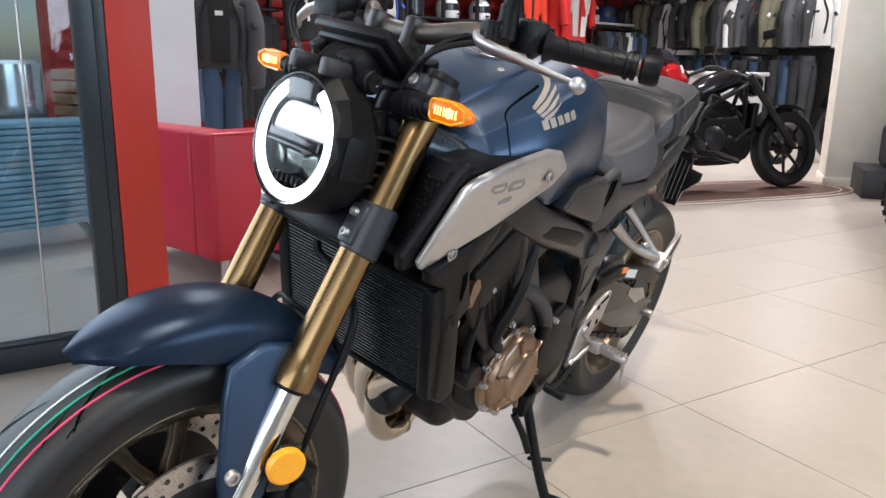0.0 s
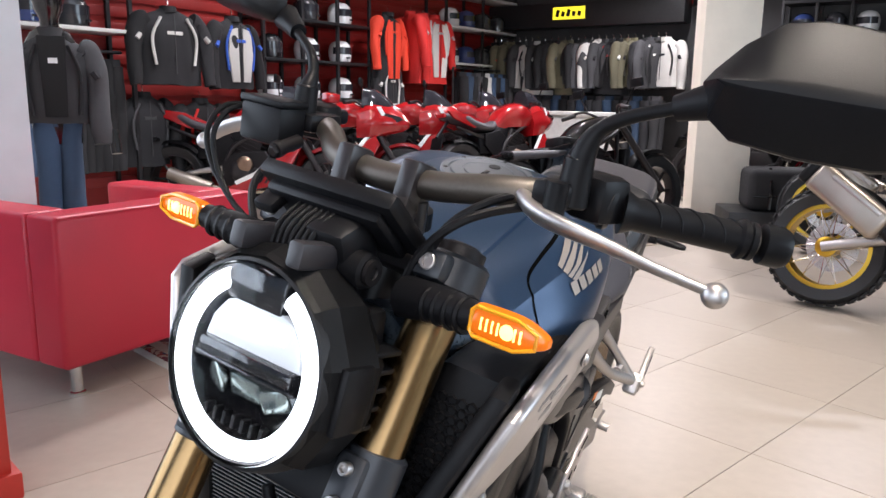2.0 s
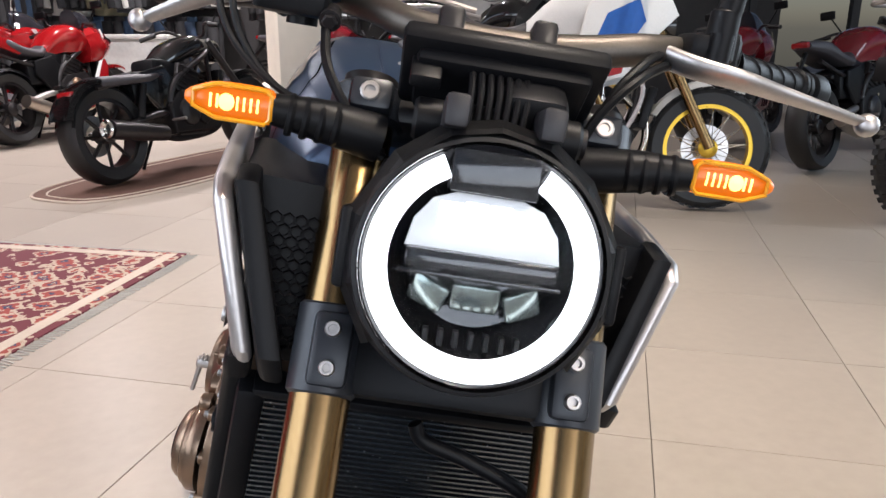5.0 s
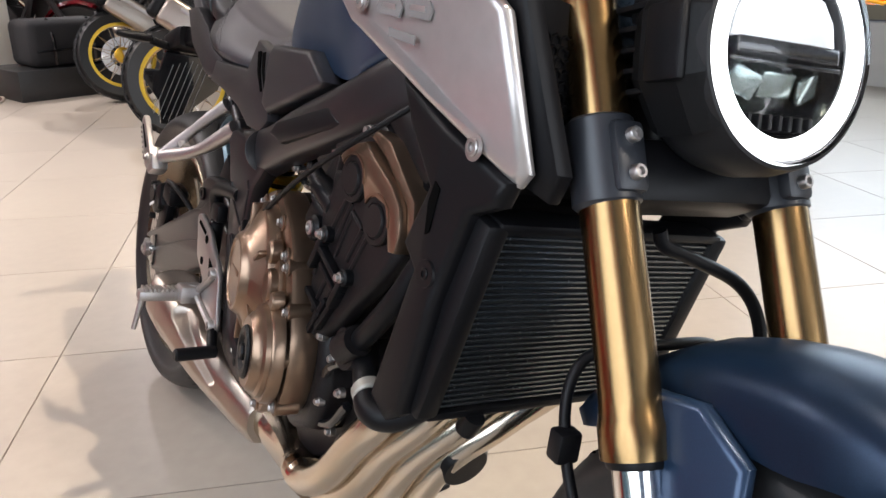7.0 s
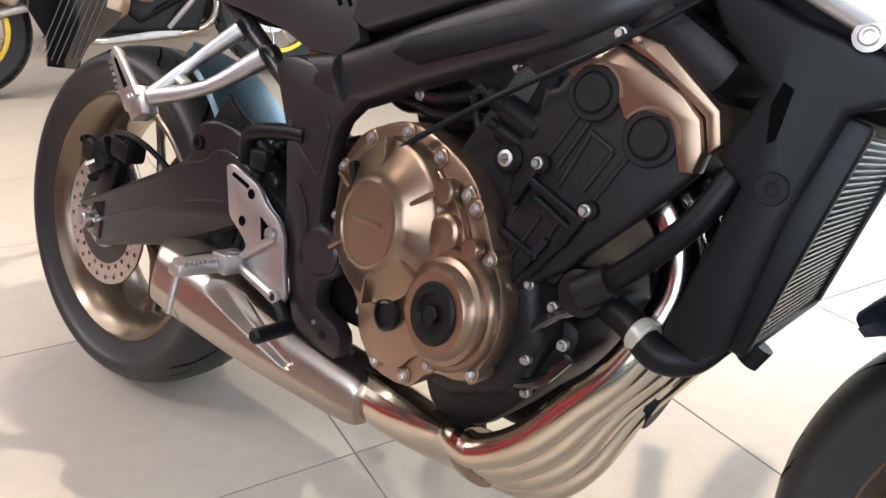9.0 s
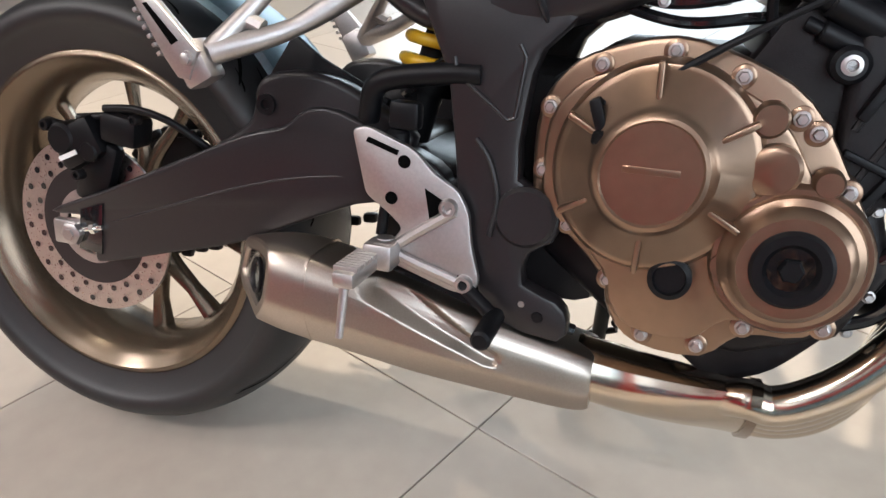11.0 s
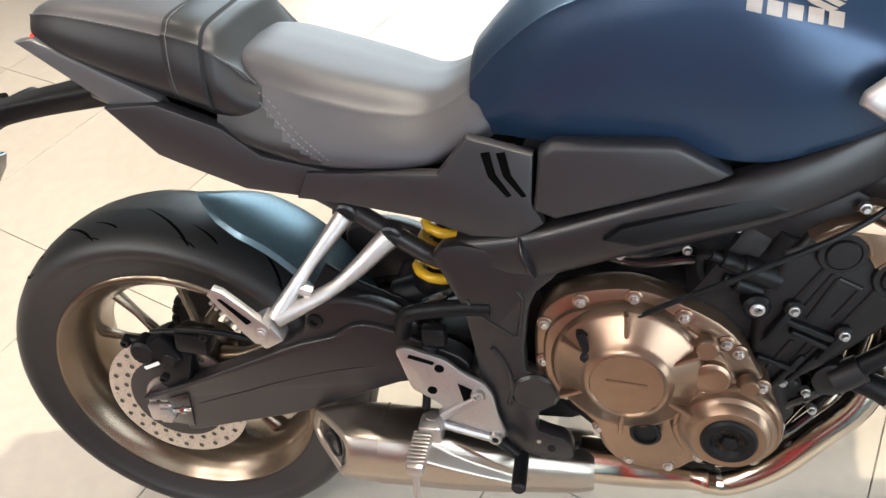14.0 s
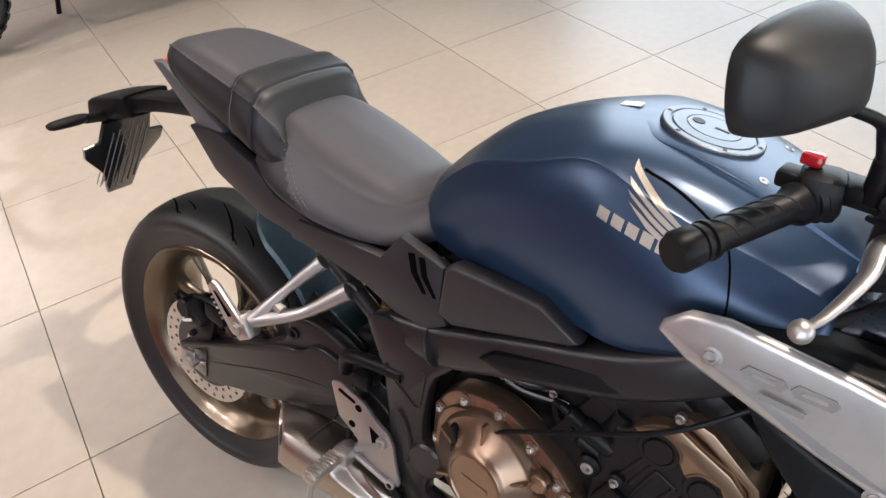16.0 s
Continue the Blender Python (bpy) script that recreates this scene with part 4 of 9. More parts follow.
parts("stator_loom", (tube([(0.86, 0.16, 0.70), (0.90, 0.175, 0.62), (0.93, 0.165, 0.54), (0.90, 0.16, 0.50)], 0.012, 10), tube([(0.92, 0.12, 0.74), (0.99, 0.155, 0.62), (0.99, 0.15, 0.52), (0.95, 0.14, 0.44)], 0.008, 10)), BLACK, bike)
part("crankcase_hose", tube([(0.885, 0.135, 0.640), (0.855, 0.150, 0.612), (0.790, 0.158, 0.575), (0.725, 0.158, 0.515), (0.690, 0.150, 0.440)], 0.0165, 14), material("grey_rubber_hose", (0.022, 0.024, 0.029), 0.5, 0, 200, 0.15), bike, "wide dark grey breather hose")
part("engine_hanger", join(tube([(0.915, 0.150, 0.740), (0.903, 0.158, 0.690), (0.890, 0.160, 0.602)], (0.016, 0.013, 0.012), 10), lathe([(0.016, -0.03), (0.016, 0.006), (0.012, 0.009)], (0.890, 0.158, 0.602), (0, 1, 0), 20)), SATIN, bike)
part("engine_hanger_bolt", bolt_bm((0.890, 0.170, 0.602), (0, 1, 0), 0.008, 0.005), ALU, bike)
part("starter_cover", join(lathe([(0.026, -0.03), (0.026, 0.004), (0.022, 0.010), (0.0001, 0.010)], (0.955, 0.150, 0.455), (0, 1, 0), 24), box(0.05, 0.02, 0.03, (0.925, 0.155, 0.50), 0.006, (0, 30, 0))), DARK, bike)
parts("side_bolt", [hexbolt_bm(p, (0, 1, 0), 0.0055, 0.006) for p in ((0.905, 0.164, 0.520), (0.930, 0.166, 0.470), (0.975, 0.160, 0.640), (0.875, 0.164, 0.545), (0.70, 0.172, 0.505), (0.735, 0.172, 0.40))], ALU, bike)

# small fittings in the gaps of the engine
for bx, bz, by in ((0.660, 0.655, 0.140), (0.702, 0.640, 0.138), (0.780, 0.650, 0.140), (0.832, 0.688, 0.150), (0.905, 0.478, 0.170), (0.935, 0.462, 0.168), (0.950, 0.425, 0.160), (0.915, 0.398, 0.165), (0.600, 0.330, 0.150), (0.575, 0.352, 0.148), (0.850, 0.500, 0.158), (0.910, 0.352, 0.140)):
    part("small_bolt", hexbolt_bm((bx, -by, bz), (0, -1, 0), 0.0044, 0.0055), ALU, bike)
for pts, r in (([(0.630, -0.120, 0.668), (0.70, -0.132, 0.640), (0.78, -0.134, 0.655), (0.85, -0.130, 0.700)], 0.0070), ([(0.640, -0.110, 0.640), (0.72, -0.128, 0.622), (0.80, -0.130, 0.630), (0.84, -0.140, 0.610)], 0.0055), ([(0.905, -0.160, 0.420), (0.935, -0.168, 0.452), (0.965, -0.165, 0.472)], 0.0060), ([(0.880, -0.150, 0.355), (0.925, -0.150, 0.372), (0.955, -0.150, 0.410)], 0.0065), ([(0.590, -0.135, 0.345), (0.610, -0.140, 0.315), (0.655, -0.130, 0.300)], 0.0060), ([(0.44, -0.10, 0.53), (0.50, -0.125, 0.575), (0.56, -0.120, 0.60)], 0.0060)):
    part("small_hose", tube(pts, r, 9), GLOSSB, bike)
for px, pz in ((0.69, 0.668), (0.745, 0.672), (0.80, 0.676)):
    part("injector", join(rod((px, -0.105, pz), (px + 0.012, -0.115, pz - 0.030), 0.011, bevel=0.002), box(0.018, 0.016, 0.014, (px - 0.002, -0.106, pz + 0.012), 0.003)), BLACK, bike)
part("fuel_rail", rod((0.67, -0.100, 0.690), (0.83, -0.100, 0.700), 0.0085, bevel=0.002), ALU, bike)

# exhaust: four headers that sweep to the right side, collector, short muffler
for k in range(4):
    y0 = (0.118, 0.040, -0.040, -0.118)[k]
    f = k / 3
    inner = ((1.036, y0, 0.500), (1.012, -0.138, 0.424), (0.968, -0.142, 0.362), (0.931, -0.142, 0.310), (0.895, -0.141, 0.277), (0.862, -0.140, 0.260), (0.836, -0.139, 0.262))
    outer = ((1.062, y0, 0.500), (1.034, 0.030, 0.415), (0.994, -0.020, 0.342), (0.962, -0.034, 0.262), (0.930, -0.038, 0.216), (0.893, -0.040, 0.195), (0.852, -0.044, 0.192))
    low = [tuple(o + (i - o) * f for i, o in zip(p, q)) for p, q in zip(inner, outer)]
    yc, zc = -0.091 + (low[6][1] + 0.091) * 0.16, 0.230 + (low[6][2] - 0.227) * 0.16
    pts = [(0.985, y0, 0.600), (1.022, y0, 0.558)] + low + [(0.805, -0.091 + (low[6][1] + 0.091) * 0.62, 0.229 + (low[6][2] - 0.227) * 0.60), (0.765, yc, zc)]
    part("exhaust_header", tube(pts, 0.0207, 20, 8), EXH, bike, "polished steel exhaust header pipe")
    part("header_flange", lathe([(0.03, 0), (0.03, 0.008), (0.024, 0.012)], (0.990, y0, 0.595), (0.7, 0, -0.7), 20), DARK, bike)
def oval(x, yc, zc, major, minor, n=14):
    """A cross section of the collector: long axis along the row of pipes."""
    return (x, [(yc + major * math.cos(a) * -0.805 + minor * math.sin(a) * 0.593, zc + major * math.cos(a) * 0.593 + minor * math.sin(a) * 0.805) for a in (2 * math.pi * k / n for k in range(n + 1))])


part("exhaust_collector", skin([oval(0.842, -0.092, 0.2275, 0.078, 0.027), oval(0.815, -0.092, 0.229, 0.070, 0.029), oval(0.775, -0.093, 0.231, 0.056, 0.033), oval(0.72, -0.095, 0.236, 0.043, 0.036), oval(0.66, -0.102, 0.247, 0.036, 0.036)], 6, 4, mirror=False), EXH, bike, "polished steel exhaust collector")
part("collector_flange", skin([oval(0.850, -0.092, 0.2275, 0.080, 0.028), oval(0.849, -0.092, 0.2275, 0.083, 0.031), oval(0.839, -0.092, 0.2275, 0.083, 0.031), oval(0.838, -0.092, 0.2275, 0.080, 0.028)], 1, 4, mirror=False), EXHB, bike, "tinted steel collector flange")


def muffler_ring(yc, w, zt, zb):
    h = zt - zb
    return [(yc, zt), (yc - w * 0.62, zt - h * 0.02), (yc - w * 0.80, zt - h * 0.07), (yc - w * 0.97, zt - h * 0.24), (yc - w, zt - h * 0.50), (yc - w * 0.97, zt - h * 0.66), (yc - w * 0.72, zb + h * 0.08), (yc - w * 0.55, zb + h * 0.01), (yc, zb), (yc + w * 0.60, zb), (yc + w * 0.95, zb + h * 0.2), (yc + w, zt - h * 0.5), (yc + w * 0.8, zt - h * 0.06), (yc, zt)]


muff = skin([(x, muffler_ring(yc, w, zt, zb)) for x, yc, w, zt, zb in ((0.215, -0.172, 0.038, 0.336, 0.298), (0.280, -0.172, 0.045, 0.358, 0.284), (0.340, -0.167, 0.049, 0.366, 0.266), (0.41, -0.156, 0.052, 0.352, 0.252), (0.50, -0.142, 0.050, 0.330, 0.233), (0.60, -0.122, 0.045, 0.298, 0.215), (0.65, -0.110, 0.046, 0.284, 0.207), (0.672, -0.105, 0.045, 0.277, 0.206), (0.680, -0.104, 0.043, 0.272, 0.209))], 5, 4, mirror=False)
CUT, CUT_N = V((0.300, -0.182, 0.320)), V((-0.70, -0.69, 0.14)).normalized()
bmesh.ops.remove_doubles(muff, verts=muff.verts[:], dist=0.0003)
# the long hollow in the outer flank, running down towards the front
HOL_A, HOL_B = V((0.452, 0, 0.338)), V((0.575, 0, 0.268))
bmesh.ops.subdivide_edges(muff, edges=[e for e in muff.edges if all(v.co.y < -0.13 and 0.42 < v.co.x < 0.62 for v in e.verts)], cuts=3, use_grid_fill=True)
for v in muff.verts:
    if v.co.y < -0.13 and 0.42 < v.co.x < 0.62:
        q = V((v.co.x, 0, v.co.z))
        f = max(0.0, min(1.0, (q - HOL_A).dot(HOL_B - HOL_A) / (HOL_B - HOL_A).length_squared))
        d = (q - HOL_A.lerp(HOL_B, f)).length / (0.020 - 0.010 * f)
        if d < 1:
            v.co.y += 0.016 * (1 - 0.5 * f) * min(1, 1.6 * (1 - d))
bmesh.ops.bisect_plane(muff, geom=muff.verts[:] + muff.edges[:] + muff.faces[:], plane_co=CUT, plane_no=CUT_N, clear_outer=True)
cut_edges = [e for e in muff.edges if e.is_boundary and all(abs((v.co - CUT).dot(CUT_N)) < 1e-3 for v in e.verts)]
end = bmesh.ops.edgeloop_fill(muff, edges=cut_edges)["faces"]
bmesh.ops.inset_region(muff, faces=end, thickness=0.003, depth=0.002)
bmesh.ops.inset_region(muff, faces=end, thickness=0.010, depth=0.0)
bmesh.ops.inset_region(muff, faces=end, thickness=0.003, depth=-0.004)
hole = [v.co.copy() for v in end[0].verts]
muffler = part("muffler", muff, MUFF, bike, "brushed steel short muffler", angle=28)
hole_c = sum(hole, V()) / len(hole)
mouth = bmesh.new()
mouth.faces.new([mouth.verts.new(hole_c + (p - hole_c) * 0.99 + CUT_N * 0.001) for p in hole])
part("muffler_mouth", mouth, GLOSSB, muffler, "dark exhaust outlet", flat=True)
part("outlet_tube", lathe([(0.019, -0.002), (0.021, 0.003), (0.019, 0.004), (0.0165, 0.002), (0.016, 0.0)], hole_c, CUT_N, 28, False), DARK, muffler)
part("muffler_seam", skin([(x, muffler_ring(yc, w, zt, zb)) for x, yc, w, zt, zb in ((0.372, -0.1620, 0.0512, 0.3632, 0.2580), (0.375, -0.1616, 0.0514, 0.3630, 0.2574))], 2, 4, mirror=False), MUFF, muffler)
part("muffler_shield", plate([(0.44, 0.345), (0.52, 0.34), (0.62, 0.31), (0.60, 0.29), (0.50, 0.315)], -0.150, -0.120, 0.008, 3), BLACK, bike)

# rider foot rest plate, peg, brake pedal (right) and its mirror on the left
for s in (-1, 1):
    pl = plate([(0.408, 0.498), (0.425, 0.503), (0.478, 0.484), (0.500, 0.462), (0.528, 0.446), (0.540, 0.425), (0.545, 0.39), (0.556, 0.352), (0.548, 0.334), (0.525, 0.336), (0.460, 0.356), (0.448, 0.372), (0.468, 0.398), (0.452, 0.412), (0.425, 0.43)], *sorted((s * 0.160, s * 0.169)), 0.003, 2, 0.006)
    fp = part("foot_rest_plate", pl, ALU, bike, "cast aluminium foot rest plate")
    part("plate_window", plate([(0.492, 0.445), (0.516, 0.432), (0.500, 0.405)], *sorted((s * 0.1685, s * 0.1705)), 0.0), GROOVE, fp)
    part("plate_slot", plate([(0.425, 0.487), (0.428, 0.492), (0.462, 0.481), (0.460, 0.476)], *sorted((s * 0.1685, s * 0.1705)), 0.0), GROOVE, fp)
    parts("plate_hole", [lathe([(0.007, 0), (0.007, 0.0012)], (px, s * 0.1685, pz), (0, s, 0), 14) for px, pz in ((0.468, 0.470), (0.455, 0.430))], GROOVE, fp)
    part("plate_rib", tube([(0.525, s * 0.170, 0.425), (0.470, s * 0.171, 0.385), (0.462, s * 0.172, 0.372), (0.535, s * 0.171, 0.348)], 0.006, 8, 4), ALU, fp)
    parts("plate_bolt", (bolt_bm((0.519, s * 0.170, 0.428), (0, s, 0), 0.010, 0.007), bolt_bm((0.540, s * 0.170, 0.348), (0, s, 0), 0.010, 0.007)), ALU, fp)
    part("peg_mount", join(box(0.034, 0.034, 0.030, (0.452, s * 0.184, 0.372), 0.006), rod((0.452, s * 0.175, 0.388), (0.452, s * 0.175, 0.356), 0.010)), ALU, fp)
    part("foot_peg", box(0.024, 0.072, 0.018, (0.442, s * 0.226, 0.366), 0.005), ALU, fp, "knurled aluminium foot peg")
    parts("peg_tooth", [box(0.026, 0.004, 0.006, (0.442, s * (0.198 + 0.0068 * k), 0.376), 0.001) for k in range(9)], ALU, fp)
    part("peg_feeler", rod((0.442, s * 0.254, 0.362), (0.440, s * 0.262, 0.306), 0.005, 0.004), ALU, fp)
part("brake_pedal", join(tube([(0.530, -0.165, 0.350), (0.565, -0.175, 0.328), (0.575, -0.178, 0.320)], 0.008, 10), rod((0.577, -0.170, 0.319), (0.577, -0.235, 0.316), 0.0105, bevel=0.003)), BLACK, bike, "black brake pedal")
part("shift_lever", join(tube([(0.52, 0.172, 0.35), (0.60, 0.18, 0.33), (0.665, 0.185, 0.335)], 0.006, 10), rod((0.665, 0.175, 0.335), (0.665, 0.225, 0.335), 0.010, bevel=0.003)), BLACK, bike)
part("master_cylinder", join(tube([(0.415, -0.140, 0.505), (0.43, -0.148, 0.545), (0.50, -0.150, 0.560), (0.54, -0.150, 0.562)], 0.012, 10), rod((0.455, -0.152, 0.50), (0.452, -0.152, 0.44), 0.012, bevel=0.003), box(0.034, 0.02, 0.03, (0.462, -0.152, 0.515), 0.006), rod((0.445, -0.155, 0.43), (0.440, -0.158, 0.385), 0.006)), BLACK, bike)

# passenger peg brackets
for s in (-1, 1):
    a, b, j = V((0.352, s * 0.122, 0.680)), V((0.408, s * 0.122, 0.648)), V((0.262, s * 0.196, 0.566))
    br = part("passenger_bracket", join(tube([a, a * 0.5 + j * 0.5 + V((0, 0, 0.004)), j], (0.013, 0.0085, 0.013), 10, 5), tube([b, b * 0.5 + j * 0.5 + V((0.004, 0, -0.012)), j], (0.016, 0.010, 0.014), 10, 5), tube([a * 0.3 + j * 0.7, b * 0.32 + j * 0.68], 0.009, 8, smooth=False), box(0.035, 0.030, 0.045, j + V((-0.012, s * 0.006, -0.012)), 0.006, (0, -30, 0))), ALU, bike, "cast aluminium passenger peg bracket")
    parts("bracket_boss", (rod(a + V((0, s * -0.02, 0.005)), a, 0.017, bevel=0.003), rod(b + V((0, s * -0.02, 0.005)), b, 0.017, bevel=0.003)), SATIN, bike)
    peg = part("passenger_peg", plate([(0.186, 0.616), (0.196, 0.627), (0.208, 0.622), (0.262, 0.568), (0.250, 0.538), (0.236, 0.540), (0.222, 0.558)], *sorted((s * 0.208, s * 0.220)), 0.003, 2), ALU, bike, "folded aluminium passenger peg")
    parts("peg_rib", [box(0.0045, 0.014, 0.005, (0.190 + 0.0052 * k, s * 0.214, 0.604 - 0.0083 * k), 0.001, (0, 58, 0)) for k in range(6)], ALU, peg)
    part("peg_slot", plate([(0.200, 0.611), (0.205, 0.612), (0.240, 0.577), (0.232, 0.572)], *sorted((s * 0.2195, s * 0.2208)), 0.0), GROOVE, peg)
    part("peg_pin", hexbolt_bm((0.250, s * 0.222, 0.560), (0, s, 0), 0.006, 0.004), ALU, br)
# ---- bodywork: tank, seats, panels, tail ----
tank_sec = [
    (0.520, [(0, 0.868), (0.030, 0.866), (0.055, 0.856), (0.074, 0.838), (0.084, 0.815), (0.088, 0.795), (0.080, 0.780)]),
    (0.560, [(0, 0.912), (0.035, 0.908), (0.066, 0.898), (0.094, 0.884), (0.106, 0.850), (0.112, 0.815), (0.105, 0.785)]),
    (0.620, [(0, 0.962), (0.044, 0.956), (0.082, 0.944), (0.118, 0.932), (0.130, 0.888), (0.133, 0.840), (0.125, 0.785)]),
    (0.700, [(0, 0.998), (0.054, 0.993), (0.098, 0.981), (0.144, 0.964), (0.155, 0.915), (0.152, 0.858), (0.140, 0.790)]),
    (0.775, [(0, 1.010), (0.066, 1.007), (0.116, 1.001), (0.150, 0.990), (0.168, 0.940), (0.168, 0.868), (0.150, 0.780)]),
    (0.850, [(0, 1.006), (0.080, 1.003), (0.128, 0.995), (0.160, 0.973), (0.182, 0.922), (0.182, 0.860), (0.160, 0.775)]),
    (0.920, [(0, 0.991), (0.080, 0.988), (0.126, 0.979), (0.160, 0.953), (0.186, 0.905), (0.188, 0.860), (0.168, 0.800)]),
    (0.985, [(0, 0.970), (0.078, 0.966), (0.118, 0.956), (0.148, 0.935), (0.175, 0.895), (0.178, 0.865), (0.160, 0.825)]),
    (1.060, [(0, 0.940), (0.070, 0.934), (0.100, 0.922), (0.126, 0.902), (0.146, 0.880), (0.150, 0.862), (0.138, 0.845)]),
]
def crisp(sections, k, f=0.16):
    """Makes the k-th point of each half section a crisp ridge."""
    for _, sec in sections:
        p, r, q = (V((*sec[j], 0)) for j in (k - 1, k, k + 1))
        sec[k:k + 1] = [tuple(r.lerp(p, f).xy), tuple(r.xy), tuple(r.lerp(q, f).xy)]


crisp(tank_sec, 3, 0.13)
tank = part("fuel_tank", skin(tank_sec, 6, 6), BLUE, bike, "matte blue fuel tank", angle=75)


TANK_ROWS = [list(q) for q in zip(*[spline(c, 6) for c in zip(*[spline([(x, y, z) for y, z in sec], 6) for x, sec in tank_sec])])]


def tank_y(x, z):
    """The half width of the tank at x and height z."""
    for ra, rb in zip(TANK_ROWS, TANK_ROWS[1:]):
        if ra[0].x <= x <= rb[0].x:
            f = (x - ra[0].x) / (rb[0].x - ra[0].x)
            line = [p.lerp(q, f) for p, q in zip(ra, rb)]
            for p, q in zip(line, line[1:]):
                if q.z <= z <= p.z:
                    return p.y + (q.y - p.y) * (p.z - z) / max(p.z - q.z, 1e-6)
    return 0.15


def on_tank(outline, s, lift=0.0022):
    """A thin decal that follows the side of the tank; outline of (x, z)."""
    bm = bmesh.new()
    bm.faces.new([bm.verts.new((x, 0, z)) for x, z in outline])
    bmesh.ops.triangulate(bm, faces=bm.faces[:])
    bmesh.ops.subdivide_edges(bm, edges=bm.edges[:], cuts=5, use_grid_fill=True)
    for v in bm.verts:
        v.co.y = s * (tank_y(v.co.x, v.co.z) + lift)
    return bm


# winged emblem as plain feathers, and the name below it as plain bars
WING = (((0.824, 0.999), (0.870, 0.971), (0.899, 0.953)), ((0.826, 0.987), (0.868, 0.963), (0.897, 0.948)), ((0.830, 0.976), (0.866, 0.956), (0.893, 0.943)), ((0.835, 0.965), (0.864, 0.950), (0.887, 0.939)), ((0.842, 0.954), (0.862, 0.943), (0.878, 0.936)))
for s in (-1, 1):
    move = (lambda q: q) if s < 0 else (lambda q: (q[0] + 0.066, q[1] - 0.004))
    feathers = [[move(q) for q in (up[0], up[1], up[2], (lo[2][0], lo[2][1] + 0.0016), (lo[1][0], lo[1][1] + 0.0022), (lo[0][0] + 0.0005, lo[0][1] + 0.0050))] for up, lo in zip(WING, WING[1:])]
    part("tank_emblem", join(*[on_tank(q, s) for q in feathers]), LOGO, tank, "champagne wing emblem as plain feather shapes", flat=True)
    bars = []
    for k in range(5):
        x0, z0 = 0.806 + 0.0182 * k, 0.9535 - 0.0036 * k
        bars.append(on_tank([move(q) for q in ((x0, z0), (x0 + 0.0138, z0 - 0.0032), (x0 + 0.0132, z0 - 0.0160), (x0 - 0.0006, z0 - 0.0128))], s))
    part("tank_name", join(*bars), LOGO, tank, "champagne maker's name as plain bars", flat=True)
# centre cover with filler cap
part("tank_top_cover", skin([(x, [(0, z), (w * 0.6, z - 0.001), (w - 0.004, z - 0.004), (w, z - 0.007), (w + 0.003, z - 0.018)]) for x, w, z in ((0.795, 0.052, 1.0105), (0.82, 0.076, 1.0105), (0.87, 0.084, 1.0070), (0.93, 0.086, 0.9935), (1.00, 0.080, 0.9695), (1.07, 0.070, 0.936))], 5, 4), BLUE, bike, "blue cover round the filler cap", angle=50)


def tank_line(path, s, width=0.0022):
    """A dark panel gap that follows the side of the tank; path of (x, z)."""
    bm = bmesh.new()
    fine = spline([(x, 0, z) for x, z in path], 8)
    rows = []
    for k, p in enumerate(fine):
        d = (fine[min(k + 1, len(fine) - 1)] - fine[max(k - 1, 0)]).normalized()
        side = V((-d.z, 0, d.x)) * width * 0.5
        rows.append([bm.verts.new((q.x, s * (tank_y(q.x, q.z) + 0.0008), q.z)) for q in (p + side, p - side)])
    for a, b in zip(rows, rows[1:]):
        bm.faces.new((a[0], a[1], b[1], b[0]))
    return bm


for s in (-1, 1):
    path = [(0.836, 0.993), (0.873, 0.984), (0.912, 0.967), (0.943, 0.947), (0.962, 0.900), (0.964, 0.858)] if s < 0 else [(0.925, 0.978), (0.975, 0.957), (1.008, 0.938), (1.018, 0.920), (1.026, 0.892), (1.028, 0.868)]
    part("tank_groove", tank_line(path, s), GROOVE, tank, "dark panel gap", flat=True)
    part("tank_top_bolt", bolt_bm((0.945, s * 0.062, 0.9868), (0.3, s * 0.1, 1), 0.0060, 0.0015), ALU, bike)
CAP = Matrix.Translation((0.866, 0, 1.0078)) @ Matrix.Rotation(radians(9), 4, "Y")
cap_ob = part("filler_cap", lathe([(0.063, -0.006), (0.063, 0.0005), (0.0615, 0.0018), (0.0530, 0.0018), (0.0520, -0.0005), (0.0505, -0.0005), (0.0495, 0.0022), (0.034, 0.0030), (0.0335, 0.0015), (0.0325, 0.0015), (0.032, 0.0032), (0.0001, 0.0034)], (0, 0, 0), (0, 0, 1), 56), CAPM, bike, "satin aluminium fuel filler cap", CAP)
for k in range(6):
    part("cap_bolt", bolt_bm((0.057 * math.cos(k * 1.047), 0.057 * math.sin(k * 1.047), 0.0012), (0, 0, 1), 0.0030, 0.0012), DARK, cap_ob, m=CAP)
part("cap_lock", join(box(0.018, 0.006, 0.002, (0.010, 0, 0.003), 0.0005), lathe([(0.008, 0), (0.008, 0.0016)], (-0.020, 0, 0.0025), (0, 0, 1), 16)), BLACK, cap_ob, m=CAP)
part("tank_label", box(0.026, 0.018, 0.001, (0.758, 0.014, 1.0098), 0, (0, -9, 0)), WHITE, tank, "small pale sticker")
part("ignition_lock", join(lathe([(0.020, 0), (0.020, 0.02), (0.014, 0.022)], (1.06, 0, 0.965), (0.2, 0, 1), 20), box(0.035, 0.012, 0.03, (1.075, -0.015, 1.0), 0.004)), BLACK, bike)

